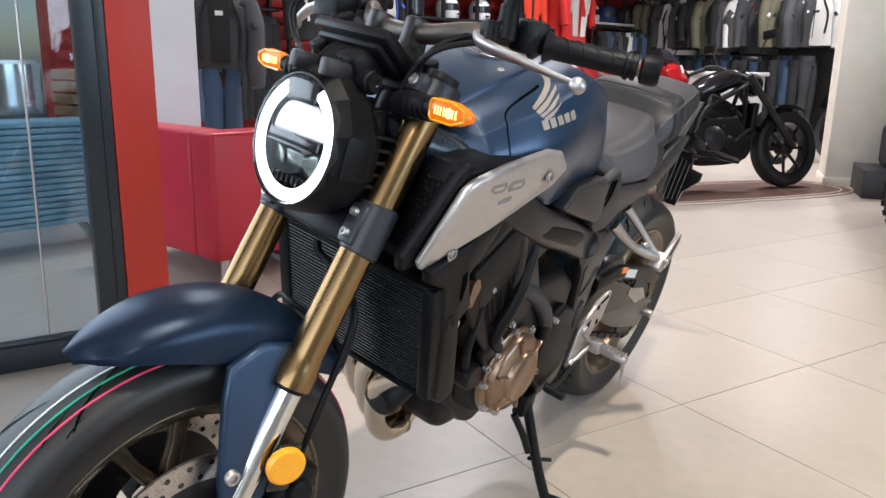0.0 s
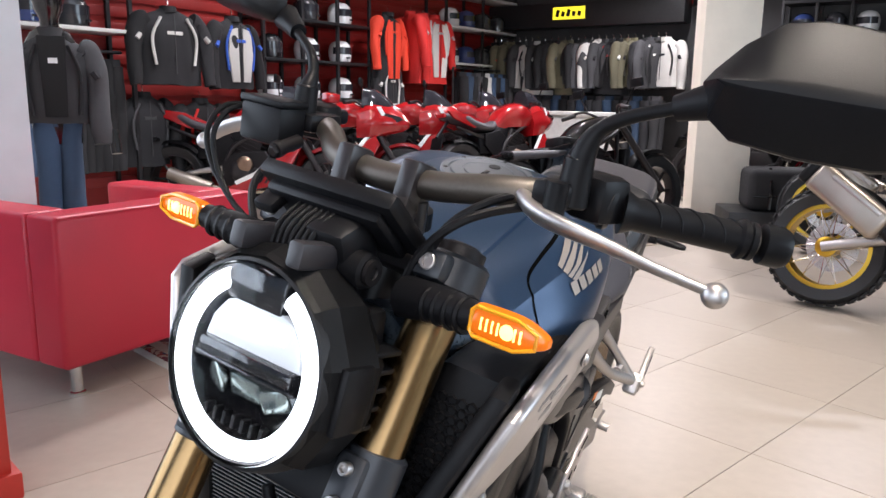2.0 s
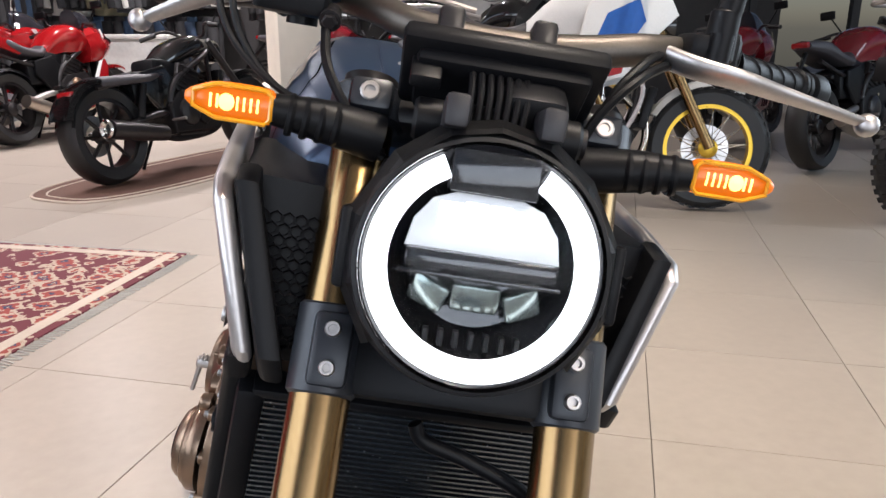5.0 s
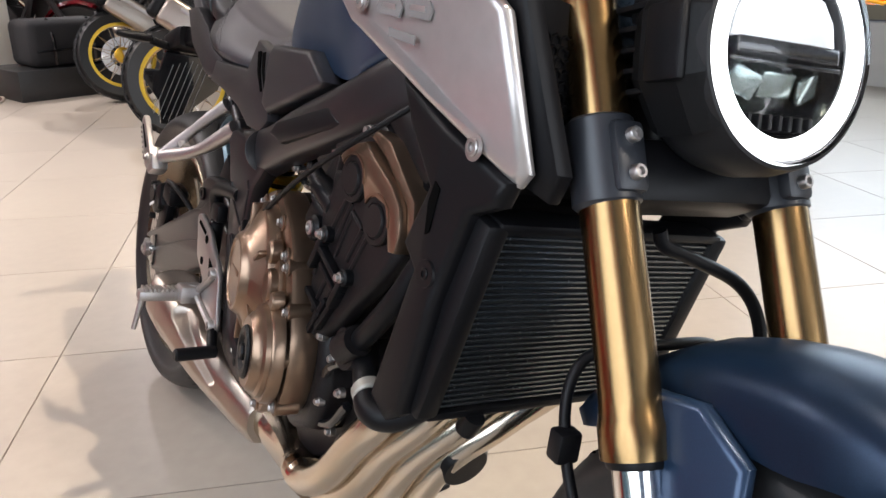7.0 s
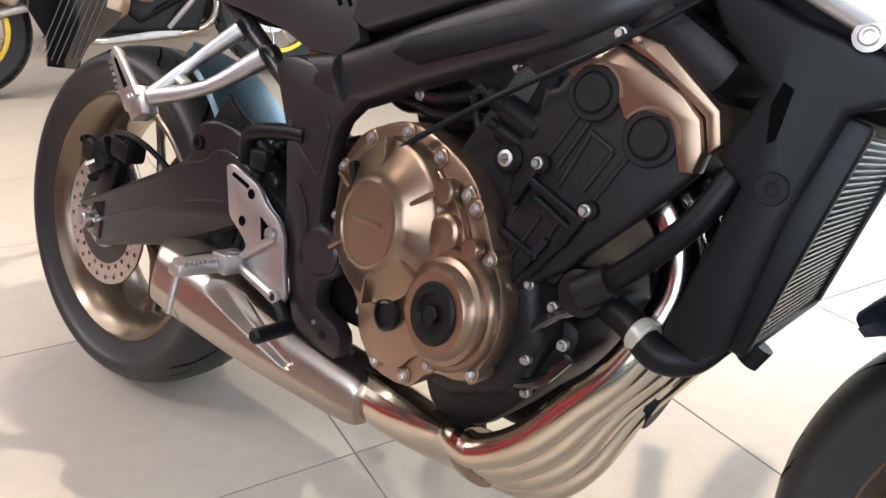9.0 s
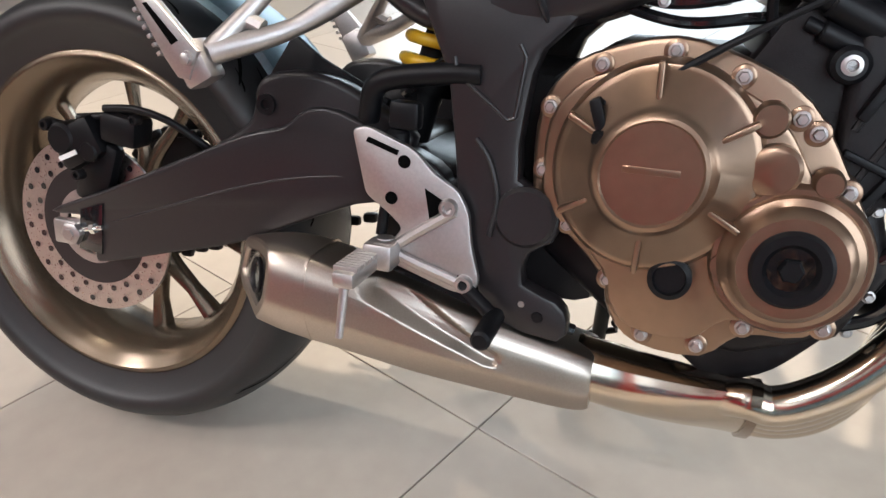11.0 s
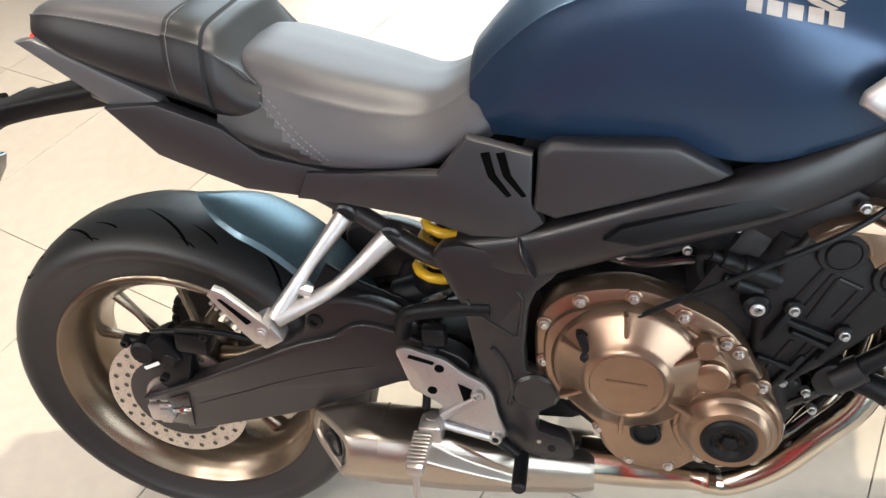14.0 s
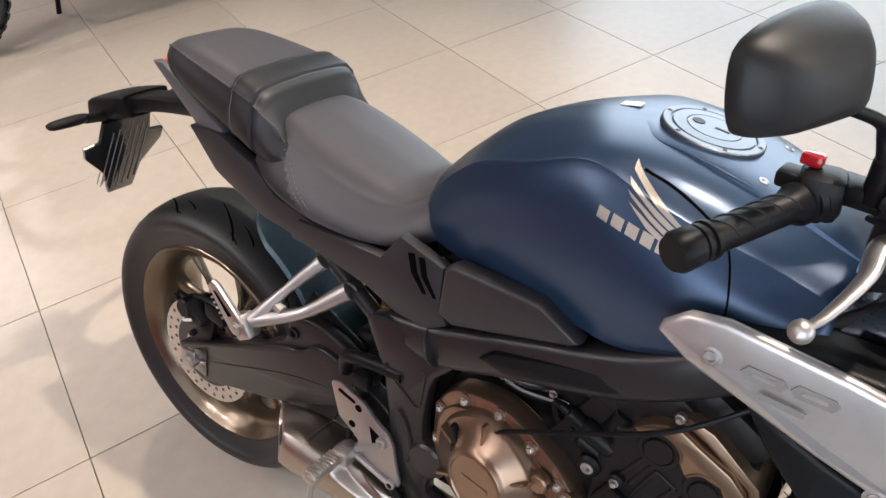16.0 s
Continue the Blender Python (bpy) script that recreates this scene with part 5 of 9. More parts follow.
rider = [
    (0.205, [(0, 0.888), (0.064, 0.884), (0.092, 0.858), (0.112, 0.820), (0.118, 0.798), (0.100, 0.785)]),
    (0.265, [(0, 0.884), (0.072, 0.879), (0.102, 0.852), (0.132, 0.806), (0.138, 0.784), (0.120, 0.768)]),
    (0.330, [(0, 0.866), (0.076, 0.860), (0.112, 0.836), (0.140, 0.792), (0.144, 0.768), (0.125, 0.752)]),
    (0.410, [(0, 0.842), (0.070, 0.837), (0.104, 0.814), (0.134, 0.780), (0.138, 0.758), (0.120, 0.746)]),
    (0.470, [(0, 0.829), (0.056, 0.824), (0.088, 0.808), (0.119, 0.780), (0.126, 0.760), (0.112, 0.748)]),
    (0.520, [(0, 0.850), (0.040, 0.845), (0.070, 0.832), (0.100, 0.806), (0.112, 0.780), (0.104, 0.762)]),
    (0.560, [(0, 0.890), (0.030, 0.886), (0.054, 0.870), (0.080, 0.846), (0.094, 0.812), (0.092, 0.790)]),
]
passenger = [
    (-0.056, [(0, 0.926), (0.030, 0.926), (0.044, 0.922), (0.050, 0.914), (0.048, 0.904), (0.040, 0.898)]),
    (-0.040, [(0, 0.946), (0.048, 0.945), (0.070, 0.938), (0.078, 0.922), (0.076, 0.906), (0.064, 0.894)]),
    (0.010, [(0, 0.956), (0.066, 0.953), (0.092, 0.942), (0.102, 0.920), (0.100, 0.896), (0.084, 0.878)]),
    (0.090, [(0, 0.950), (0.078, 0.946), (0.106, 0.931), (0.115, 0.900), (0.113, 0.872), (0.096, 0.853)]),
    (0.165, [(0, 0.938), (0.088, 0.933), (0.114, 0.916), (0.122, 0.880), (0.120, 0.848), (0.104, 0.830)]),
    (0.212, [(0, 0.927), (0.090, 0.921), (0.117, 0.902), (0.126, 0.862), (0.122, 0.830), (0.108, 0.812)]),
    (0.226, [(0, 0.900), (0.076, 0.902), (0.112, 0.888), (0.126, 0.854), (0.122, 0.824), (0.108, 0.808)]),
    (0.244, [(0, 0.856), (0.066, 0.866), (0.104, 0.872), (0.124, 0.842), (0.121, 0.820), (0.107, 0.806)]),
    (0.268, [(0, 0.836), (0.076, 0.842), (0.104, 0.850), (0.117, 0.832), (0.115, 0.816), (0.105, 0.806)]),
]
crisp(rider, 2, 0.20)
crisp(passenger, 2, 0.14)


def two_tone(name, sections, is_side, label, side_label, nu=6, nv=5):
    """A seat as two parts: a textured top and smooth dark sides; is_side(x, g) with g from 0 at the middle to 1 at the hem."""
    out = []
    for want in (False, True):
        bm = skin(sections, nu, nv)
        w = 2 * (nv * (len(sections[0][1]) - 1)) + 1
        rest = []
        bm.faces.ensure_lookup_table()
        for f in bm.faces:
            r, k = divmod(f.index, w)
            g = abs(k + 0.5 - (w - 1) / 2) / ((w - 1) / 2)
            side = g > 1.0 or r >= nu * (len(sections) - 1) or is_side(f.calc_center_median().x, g)
            if side != want:
                rest.append(f)
        bmesh.ops.delete(bm, geom=rest, context="FACES")
        out.append(bm)
    top = part(name, out[0], VINYL, bike, label, angle=70)
    part("seat_side", out[1], SIDEVINYL, top, side_label, angle=70)
    return top


seat = two_tone("rider_seat", rider, lambda x, g: x < 0.35 and g > 0.50 + 3.0 * max(0, x - 0.225), "dark grey vinyl rider seat", "smooth black vinyl seat flank")
pseat = two_tone("passenger_seat", passenger, lambda x, g: g > 0.44 or x > 0.210, "dark grey vinyl passenger seat", "smooth black vinyl seat flank with two horns")


def section_line(sections, x, n=6, lift=0.002):
    """The outline over a skin at x, both sides."""
    for (xa, sa), (xb, sb) in zip(sections, sections[1:]):
        if xa <= x <= xb:
            f = (x - xa) / (xb - xa)
            half = spline([(x, a[0] + (b[0] - a[0]) * f, a[1] + (b[1] - a[1]) * f) for a, b in zip(sa, sb)], n)
            out = [V((p.x, p.y * (1 + lift / 0.1), p.z + lift)) for p in half]
            return [V((p.x, -p.y, p.z)) for p in reversed(out[1:])] + out
    return []


strap = bmesh.new()
srows = [[strap.verts.new(p) for p in section_line(passenger, x, 6, lift)] for x, lift in ((0.160, 0.0003), (0.161, 0.0046), (0.164, 0.0058), (0.203, 0.0058), (0.207, 0.0046), (0.209, 0.0003))]
for a, b in zip(srows, srows[1:]):
    for k in range(len(a) - 1):
        strap.faces.new((a[k], a[k + 1], b[k + 1], b[k]))
part("seat_strap", strap, SIDEVINYL, pseat, "vinyl strap across the seat", m=None)


def stitches(sections, path, parent):
    """Thread along a skin: path of (x, index into the half section 0..1), both sides."""
    for s in (-1, 1):
        out, pts = [], []
        for x, g in path:
            line = section_line(sections, x, 6, 0.0016)
            half = line[len(line) // 2:]
            i = min(int(g * (len(half) - 1)), len(half) - 2)
            fr = g * (len(half) - 1) - i
            p = half[i] * (1 - fr) + half[i + 1] * fr
            pts.append(V((p.x, s * p.y, p.z)))
        fine = spline(pts, 14)
        for a, b in zip(fine[::2], fine[1::2]):
            out.append(tube([a, b], 0.0009, 5, smooth=False))
        part("stitching", join(*out), STITCH, parent, "pale grey thread seam")


def piping(sections, path, parent):
    for s in (-1, 1):
        pts = []
        for x, g in path:
            line = section_line(sections, x, 6, 0.0004)
            half = line[len(line) // 2:]
            i = min(int(g * (len(half) - 1)), len(half) - 2)
            fr = g * (len(half) - 1) - i
            p = half[i] * (1 - fr) + half[i + 1] * fr
            pts.append(V((p.x, s * p.y, p.z)))
        part("piping", tube(pts, 0.0016, 6, 5), VINYL, parent)


piping(passenger, [(-0.04, 0.40), (0.03, 0.43), (0.10, 0.43), (0.156, 0.43)], pseat)
piping(passenger, [(0.210, 0.43), (0.226, 0.46), (0.242, 0.50), (0.262, 0.55)], pseat)
part("strap_seam", tube(section_line(passenger, 0.168, 6, 0.0060), 0.0005, 5, smooth=False), STITCH, pseat)
stitches(passenger, [(-0.03, 0.46), (0.03, 0.44), (0.10, 0.43), (0.156, 0.43)], pseat)
stitches(passenger, [(0.210, 0.46), (0.224, 0.50), (0.238, 0.54), (0.255, 0.58)], pseat)
stitches(rider, [(0.225, 0.52), (0.26, 0.60), (0.31, 0.72), (0.345, 0.86)], seat)
stitches(rider, [(0.233, 0.50), (0.27, 0.58), (0.32, 0.70), (0.355, 0.85)], seat)

for s in (-1, 1):
    yy = lambda a, b: sorted((s * a, s * b))
    part("tail_cowl", bent(plate([(-0.060, 0.912), (-0.030, 0.915), (0.13, 0.842), (0.14, 0.825), (0.085, 0.800), (0.055, 0.832)], *yy(0.085, 0.108), 0.004), lambda x, z: s * 0.012 * min(1, max(-1, (x - 0.05) / 0.1))), material("grey_tail_paint", (0.11, 0.11, 0.115), 0.4, 0.4, 400), bike, "dark grey tail cowl")
    part("tail_cover", bent(plate([(0.055, 0.832), (0.13, 0.838), (0.215, 0.806), (0.260, 0.770), (0.350, 0.752), (0.36, 0.735), (0.325, 0.712), (0.229, 0.722), (0.140, 0.757), (0.115, 0.768)], *yy(0.098, 0.122), 0.005), lambda x, z: s * 0.05 * min(0.3, max(0, x - 0.05))), SIDEP, bike, "black tail side cover")
    part("seat_side_cover", bent(plate([(0.32, 0.752), (0.485, 0.752), (0.523, 0.800), (0.600, 0.780), (0.598, 0.720), (0.612, 0.690), (0.580, 0.668), (0.52, 0.668), (0.46, 0.690), (0.36, 0.708), (0.30, 0.715)], *yy(0.120, 0.142), 0.005), lambda x, z: s * 0.06 * max(0, x - 0.40)), SIDEP, bike, "black side cover with two slots")
    parts("cover_slot", [plate([(0.540 + d, 0.782), (0.550 + d, 0.784), (0.556 + d, 0.755), (0.574 + d, 0.728), (0.568 + d, 0.726), (0.547 + d, 0.753)], *yy(0.1495, 0.1535), 0.0) for d in (0, 0.018)], GROOVE, bike)
    part("inner_cover", plate([(0.545, 0.655), (0.590, 0.790), (0.86, 0.800), (0.94, 0.790), (0.86, 0.745), (0.72, 0.690), (0.62, 0.650)], *yy(0.098, 0.118), 0.004), BLACK, bike)
    part("knee_panel", bent(plate([(0.600, 0.712), (0.606, 0.786), (0.622, 0.798), (0.755, 0.800), (0.815, 0.766), (0.80, 0.757), (0.70, 0.725), (0.625, 0.702)], *yy(0.132, 0.164), 0.008, 3), lambda x, z: s * 0.06 * max(0, x - 0.60)), SIDEP, bike, "black knee panel under the tank")
    # silver intake covers with black duct and honeycomb
    sc_out = [(0.909, 0.860), (0.912, 0.872), (0.936, 0.893), (0.975, 0.899), (1.090, 0.886), (1.165, 0.872), (1.184, 0.858), (1.206, 0.738), (1.194, 0.724), (1.085, 0.776), (0.945, 0.836)]
    wy = lambda x, z: s * (-0.30 * max(0, 0.87 - z) * max(0, x - 0.95) / 0.25)
    ya = -0.0140 if s < 0 else -0.030
    scov = part("intake_cover", bent(plate(sc_out, *yy(0.219 + ya, 0.236 + ya), 0.008, 3), wy), SILVER, bike, "silver painted air intake cover")
    for bx, bz, by in ((0.968, 0.855, 0.236), (1.150, 0.748, 0.2065)):
        part("cover_bolt", join(bolt_bm((bx, s * (by + ya), bz), (0, s, 0), 0.0078, 0.004), lathe([(0.0085, -0.002), (0.012, 0.0005), (0.0085, 0.001)], (bx, s * (by + ya), bz), (0, s, 0), 18)), ALU, scov)
    marks = []
    dx = 0.0 if s < 0 else 0.040
    slots = []
    for x0 in (0.998 + dx, 1.046 + dx):
        marks.append(bent(plate([(x0, 0.852), (x0 + 0.006, 0.861), (x0 + 0.040, 0.859), (x0 + 0.045, 0.852), (x0 + 0.040, 0.843), (x0 + 0.006, 0.845)], *yy(0.2345 + ya, 0.2366 + ya), 0.0), wy))
        slots.append(bent(plate([(x0 + 0.010, 0.8505), (x0 + 0.012, 0.8555), (x0 + 0.034, 0.8540), (x0 + 0.035, 0.8490)], *yy(0.2345 + ya, 0.2372 + ya), 0.0), wy))
    parts("mark_slot", slots, SILVER, scov)
    marks.append(bent(plate([(1.022 + dx, 0.826), (1.023 + dx, 0.834), (1.066 + dx, 0.829), (1.065 + dx, 0.821)], *yy(0.2352 + ya, 0.2362 + ya), 0.0), wy))
    parts("model_mark", marks, GREYP, scov, "grey model mark as plain shapes")
    duct = bent(plate([(0.955, 0.845), (0.975, 0.882), (1.160, 0.878), (1.188, 0.75), (1.180, 0.725), (1.10, 0.75)], *yy(0.135 + ya, 0.214 + ya), 0.010, 3), wy)
    part("intake_duct", duct, BLACK, bike, "black intake duct")
    cells = [bmesh.new()]
    for i in range(12):
        for j in range(5):
            hx = ring_band(0.0044, 0.0056, -0.002, 0.002, 6)
            hx.transform(Matrix.Translation((1.190 - 0.0021 * i, s * (0.150 + ya + 0.0105 * j + (0.0052 if i % 2 else 0)) - s * 0.30 * max(0, 0.87 - (0.745 + 0.0092 * i)) * 0.24 / 0.25, 0.745 + 0.0092 * i)) @ Matrix.Rotation(radians(90), 4, "Z") @ Matrix.Rotation(radians(8), 4, "X"))
            cells.append(hx)
    hm = part("honeycomb_mesh", join(*cells), BLACK, bike, "black honeycomb intake mesh")
    hm["kind"] = "stuff"
    part("duct_lip", bent(plate([(1.150, 0.884), (1.186, 0.876), (1.222, 0.742), (1.208, 0.716), (1.178, 0.726), (1.150, 0.860)], *yy(0.196 + ya, 0.217 + ya), 0.006, 2), wy), BLACK, bike)
    # radiator side cover
    rc = part("radiator_cover", join(plate([(1.005, 0.795), (1.10, 0.758), (1.195, 0.728), (1.185, 0.705), (1.150, 0.690), (1.125, 0.600), (1.108, 0.480), (1.085, 0.462), (1.050, 0.475), (1.070, 0.560), (1.085, 0.620), (1.060, 0.640), (1.085, 0.700), (1.04, 0.745)], *yy(0.172 + ya * 0.6, 0.196 + ya * 0.6), 0.008, 3)), BLACK, bike, "black radiator side cover")
    part("cover_screw", join(lathe([(0.014, 0), (0.013, 0.003), (0.008, 0.003)], (1.111, s * (0.1955 + ya * 0.6), 0.624), (0, s, 0), 20), bolt_bm((1.111, s * (0.197 + ya * 0.6), 0.624), (0, s, 0), 0.006, 0.003)), BLACK, rc)
    part("cover_recess", plate([(1.094, 0.688), (1.099, 0.708), (1.108, 0.703), (1.104, 0.662), (1.098, 0.658)], *yy(0.1945 + ya * 0.6, 0.1975 + ya * 0.6), 0.0), GROOVE, rc)

# radiator: tank ends, fins as thin rows, hoses
RAD = Matrix.Translation((1.125, 0, 0.585)) @ Matrix.Rotation(radians(13), 4, "Y")
part("radiator_core", box(0.024, 0.300, 0.200, (0, 0, 0), 0.002), HEX, bike, "black radiator with thin rows", RAD)
parts("radiator_fin", [box(0.004, 0.296, 0.0022, (0.0135, 0, -0.094 + 0.0065 * k), 0.0) for k in range(30)], FINEDGE, bike, m=RAD, flat=True)
parts("radiator_frame", (box(0.034, 0.318, 0.010, (0.002, 0, 0.105), 0.003), box(0.034, 0.318, 0.010, (0.002, 0, -0.105), 0.003), box(0.036, 0.026, 0.215, (0.002, 0.160, 0), 0.006), box(0.036, 0.026, 0.215, (0.002, -0.160, 0), 0.006)), BLACK, bike, m=RAD)
part("radiator_hose", join(tube([(1.092, -0.142, 0.480), (1.076, -0.168, 0.460), (1.050, -0.180, 0.457), (1.015, -0.168, 0.474), (0.965, -0.145, 0.482), (0.93, -0.13, 0.485)], 0.0160, 16), rod((1.12, -0.10, 0.475), (1.11, -0.10, 0.455), 0.012)), BLACK, bike, "black rubber radiator hose")
part("hose_clamp", lathe([(0.0162, 0), (0.0180, 0.002), (0.0180, 0.013), (0.0162, 0.015)], (1.040, -0.177, 0.465), (-0.9, 0.25, 0.25), 24), material("pale_hose_clip", (0.33, 0.31, 0.27), 0.4, 0.3), bike, "pale hose clip")
for s in (-1, 1):
    part("head_cover_panel", skin([(x, [(s * (y - 0.03), z + h), (s * y, z + h * 0.9), (s * (y + 0.022), z + h * 0.3), (s * (y + 0.020), z - h * 0.4), (s * y, z - h), (s * (y - 0.03), z - h)]) for x, y, z, h in ((1.180, 0.050, 0.885, 0.030), (1.130, 0.070, 0.872, 0.036), (1.060, 0.092, 0.852, 0.040), (0.985, 0.105, 0.836, 0.040))], 5, 4, mirror=False), SLATE, bike, "smooth slate blue panel under the tank")
    part("panel_label", box(0.030, 0.0012, 0.020, (1.100, s * 0.1085, 0.868), 0, (0, 16, -s * 18)), GLOSSB, bike, "small dark label with unread print")
part("horn", lathe([(0.040, 0), (0.042, 0.010), (0.034, 0.022), (0.018, 0.030)], (1.09, 0.05, 0.735), (1, 0, -0.2), 28), BLACK, bike)
part("air_box", box(0.12, 0.20, 0.12, (1.02, 0, 0.80), 0.03, (0, 20, 0)), BLACK, bike)
part("caution_label", join(box(0.07, 0.0012, 0.030, (1.115, -0.1305, 0.845), 0.0, (0, 0, 0))), GLOSSB, bike)

# tail end: lamp, plate carrier, indicators
part("tail_lamp", skin([(-0.062, [(0, 0.918), (0.030, 0.917), (0.046, 0.910), (0.046, 0.898), (0.030, 0.892)]), (-0.045, [(0, 0.922), (0.045, 0.920), (0.080, 0.914), (0.084, 0.898), (0.060, 0.888)]), (-0.02, [(0, 0.915), (0.055, 0.913), (0.092, 0.908), (0.094, 0.892), (0.060, 0.884)])], 4, 4), TAILRED, bike, "lit red tail lamp")
part("tail_underside", skin([(-0.05, [(0, 0.892), (0.05, 0.888), (0.066, 0.880), (0.05, 0.868)]), (0.10, [(0, 0.83), (0.08, 0.828), (0.095, 0.81), (0.07, 0.79)]), (0.30, [(0, 0.76), (0.09, 0.755), (0.11, 0.73), (0.08, 0.70)]), (0.5, [(0, 0.75), (0.09, 0.745), (0.11, 0.72), (0.08, 0.69)])], 4, 4), BLACK, bike)
part("plate_arm", skin([(-0.345, [(0, 0.752), (0.040, 0.750), (0.050, 0.744), (0.048, 0.724), (0.03, 0.720)]), (-0.335, [(0, 0.770), (0.046, 0.768), (0.058, 0.760), (0.056, 0.726), (0.03, 0.722)]), (-0.235, [(0, 0.797), (0.046, 0.795), (0.056, 0.786), (0.052, 0.750), (0.02, 0.746)]), (-0.225, [(0, 0.794), (0.030, 0.792), (0.036, 0.784), (0.034, 0.760), (0.02, 0.756)]), (-0.14, [(0, 0.812), (0.028, 0.810), (0.034, 0.800), (0.030, 0.782), (0.018, 0.778)]), (0.02, [(0, 0.842), (0.03, 0.840), (0.04, 0.826), (0.03, 0.806), (0.02, 0.800)])], 4, 4), BLACK, bike, "black plate carrier arm", angle=30)
pb = Matrix.Translation((-0.322, -0.010, 0.640)) @ Matrix.Rotation(radians(20), 4, "Y") @ Matrix.Rotation(radians(90), 4, "Z")
pc = part("plate_carrier", plate([(-0.055, 0.095), (0.055, 0.095), (0.060, 0.045), (0.095, 0.040), (0.092, 0.015), (0.045, -0.040), (0.030, -0.100), (-0.030, -0.100), (-0.045, -0.040), (-0.092, 0.015), (-0.095, 0.040), (-0.060, 0.045)], -0.005, 0.005, 0.002), GLOSSB, bike, "black ribbed plate carrier without a plate", pb)
for k in range(7):
    for side in (-1, 1):
        part("carrier_rib", box(0.0015, 0.0025, 0.175 - 0.012 * abs(k - 3), (-0.042 + 0.014 * k, side * 0.0055, -0.004), 0.0005, (0, 9, 0)), GREYP, pc, m=pb)
for s in (-1, 1):
    ind = part("rear_indicator", skin([(x, [(0, h), (w * 0.7, h * 0.7), (w, 0), (w * 0.7, -h * 0.7), (0, -h)]) for x, w, h in ((-0.040, 0.007, 0.005), (-0.028, 0.012, 0.009), (0.018, 0.013, 0.011), (0.038, 0.009, 0.009))], 4, 3), BLACK, bike, "smoked rear indicator", Matrix.Translation((-0.285, s * 0.140, 0.752)) @ Matrix.Rotation(radians(-90 * s), 4, "Z"))
    part("indicator_stalk", rod((-0.30, s * 0.03, 0.735), (-0.288, s * 0.10, 0.748), 0.010), BLACK, ind)

# side stand
part("stand_spring", tube([(0.722, 0.150, 0.272), (0.700, 0.172, 0.225), (0.682, 0.188, 0.180)], 0.008, 8), BLACK, bike)
part("side_stand", join(box(0.050, 0.030, 0.055, (0.668, 0.142, 0.278), 0.008), tube([(0.667, 0.146, 0.282), (0.658, 0.205, 0.150), (0.650, 0.250, 0.064)], 0.0115, 12, 4), box(0.070, 0.036, 0.010, (0.648, 0.256, 0.062), 0.004, (13, 0, 0)), rod((0.684, 0.196, 0.168), (0.600, 0.212, 0.132), 0.005)), BLACK, bike, "black side stand")

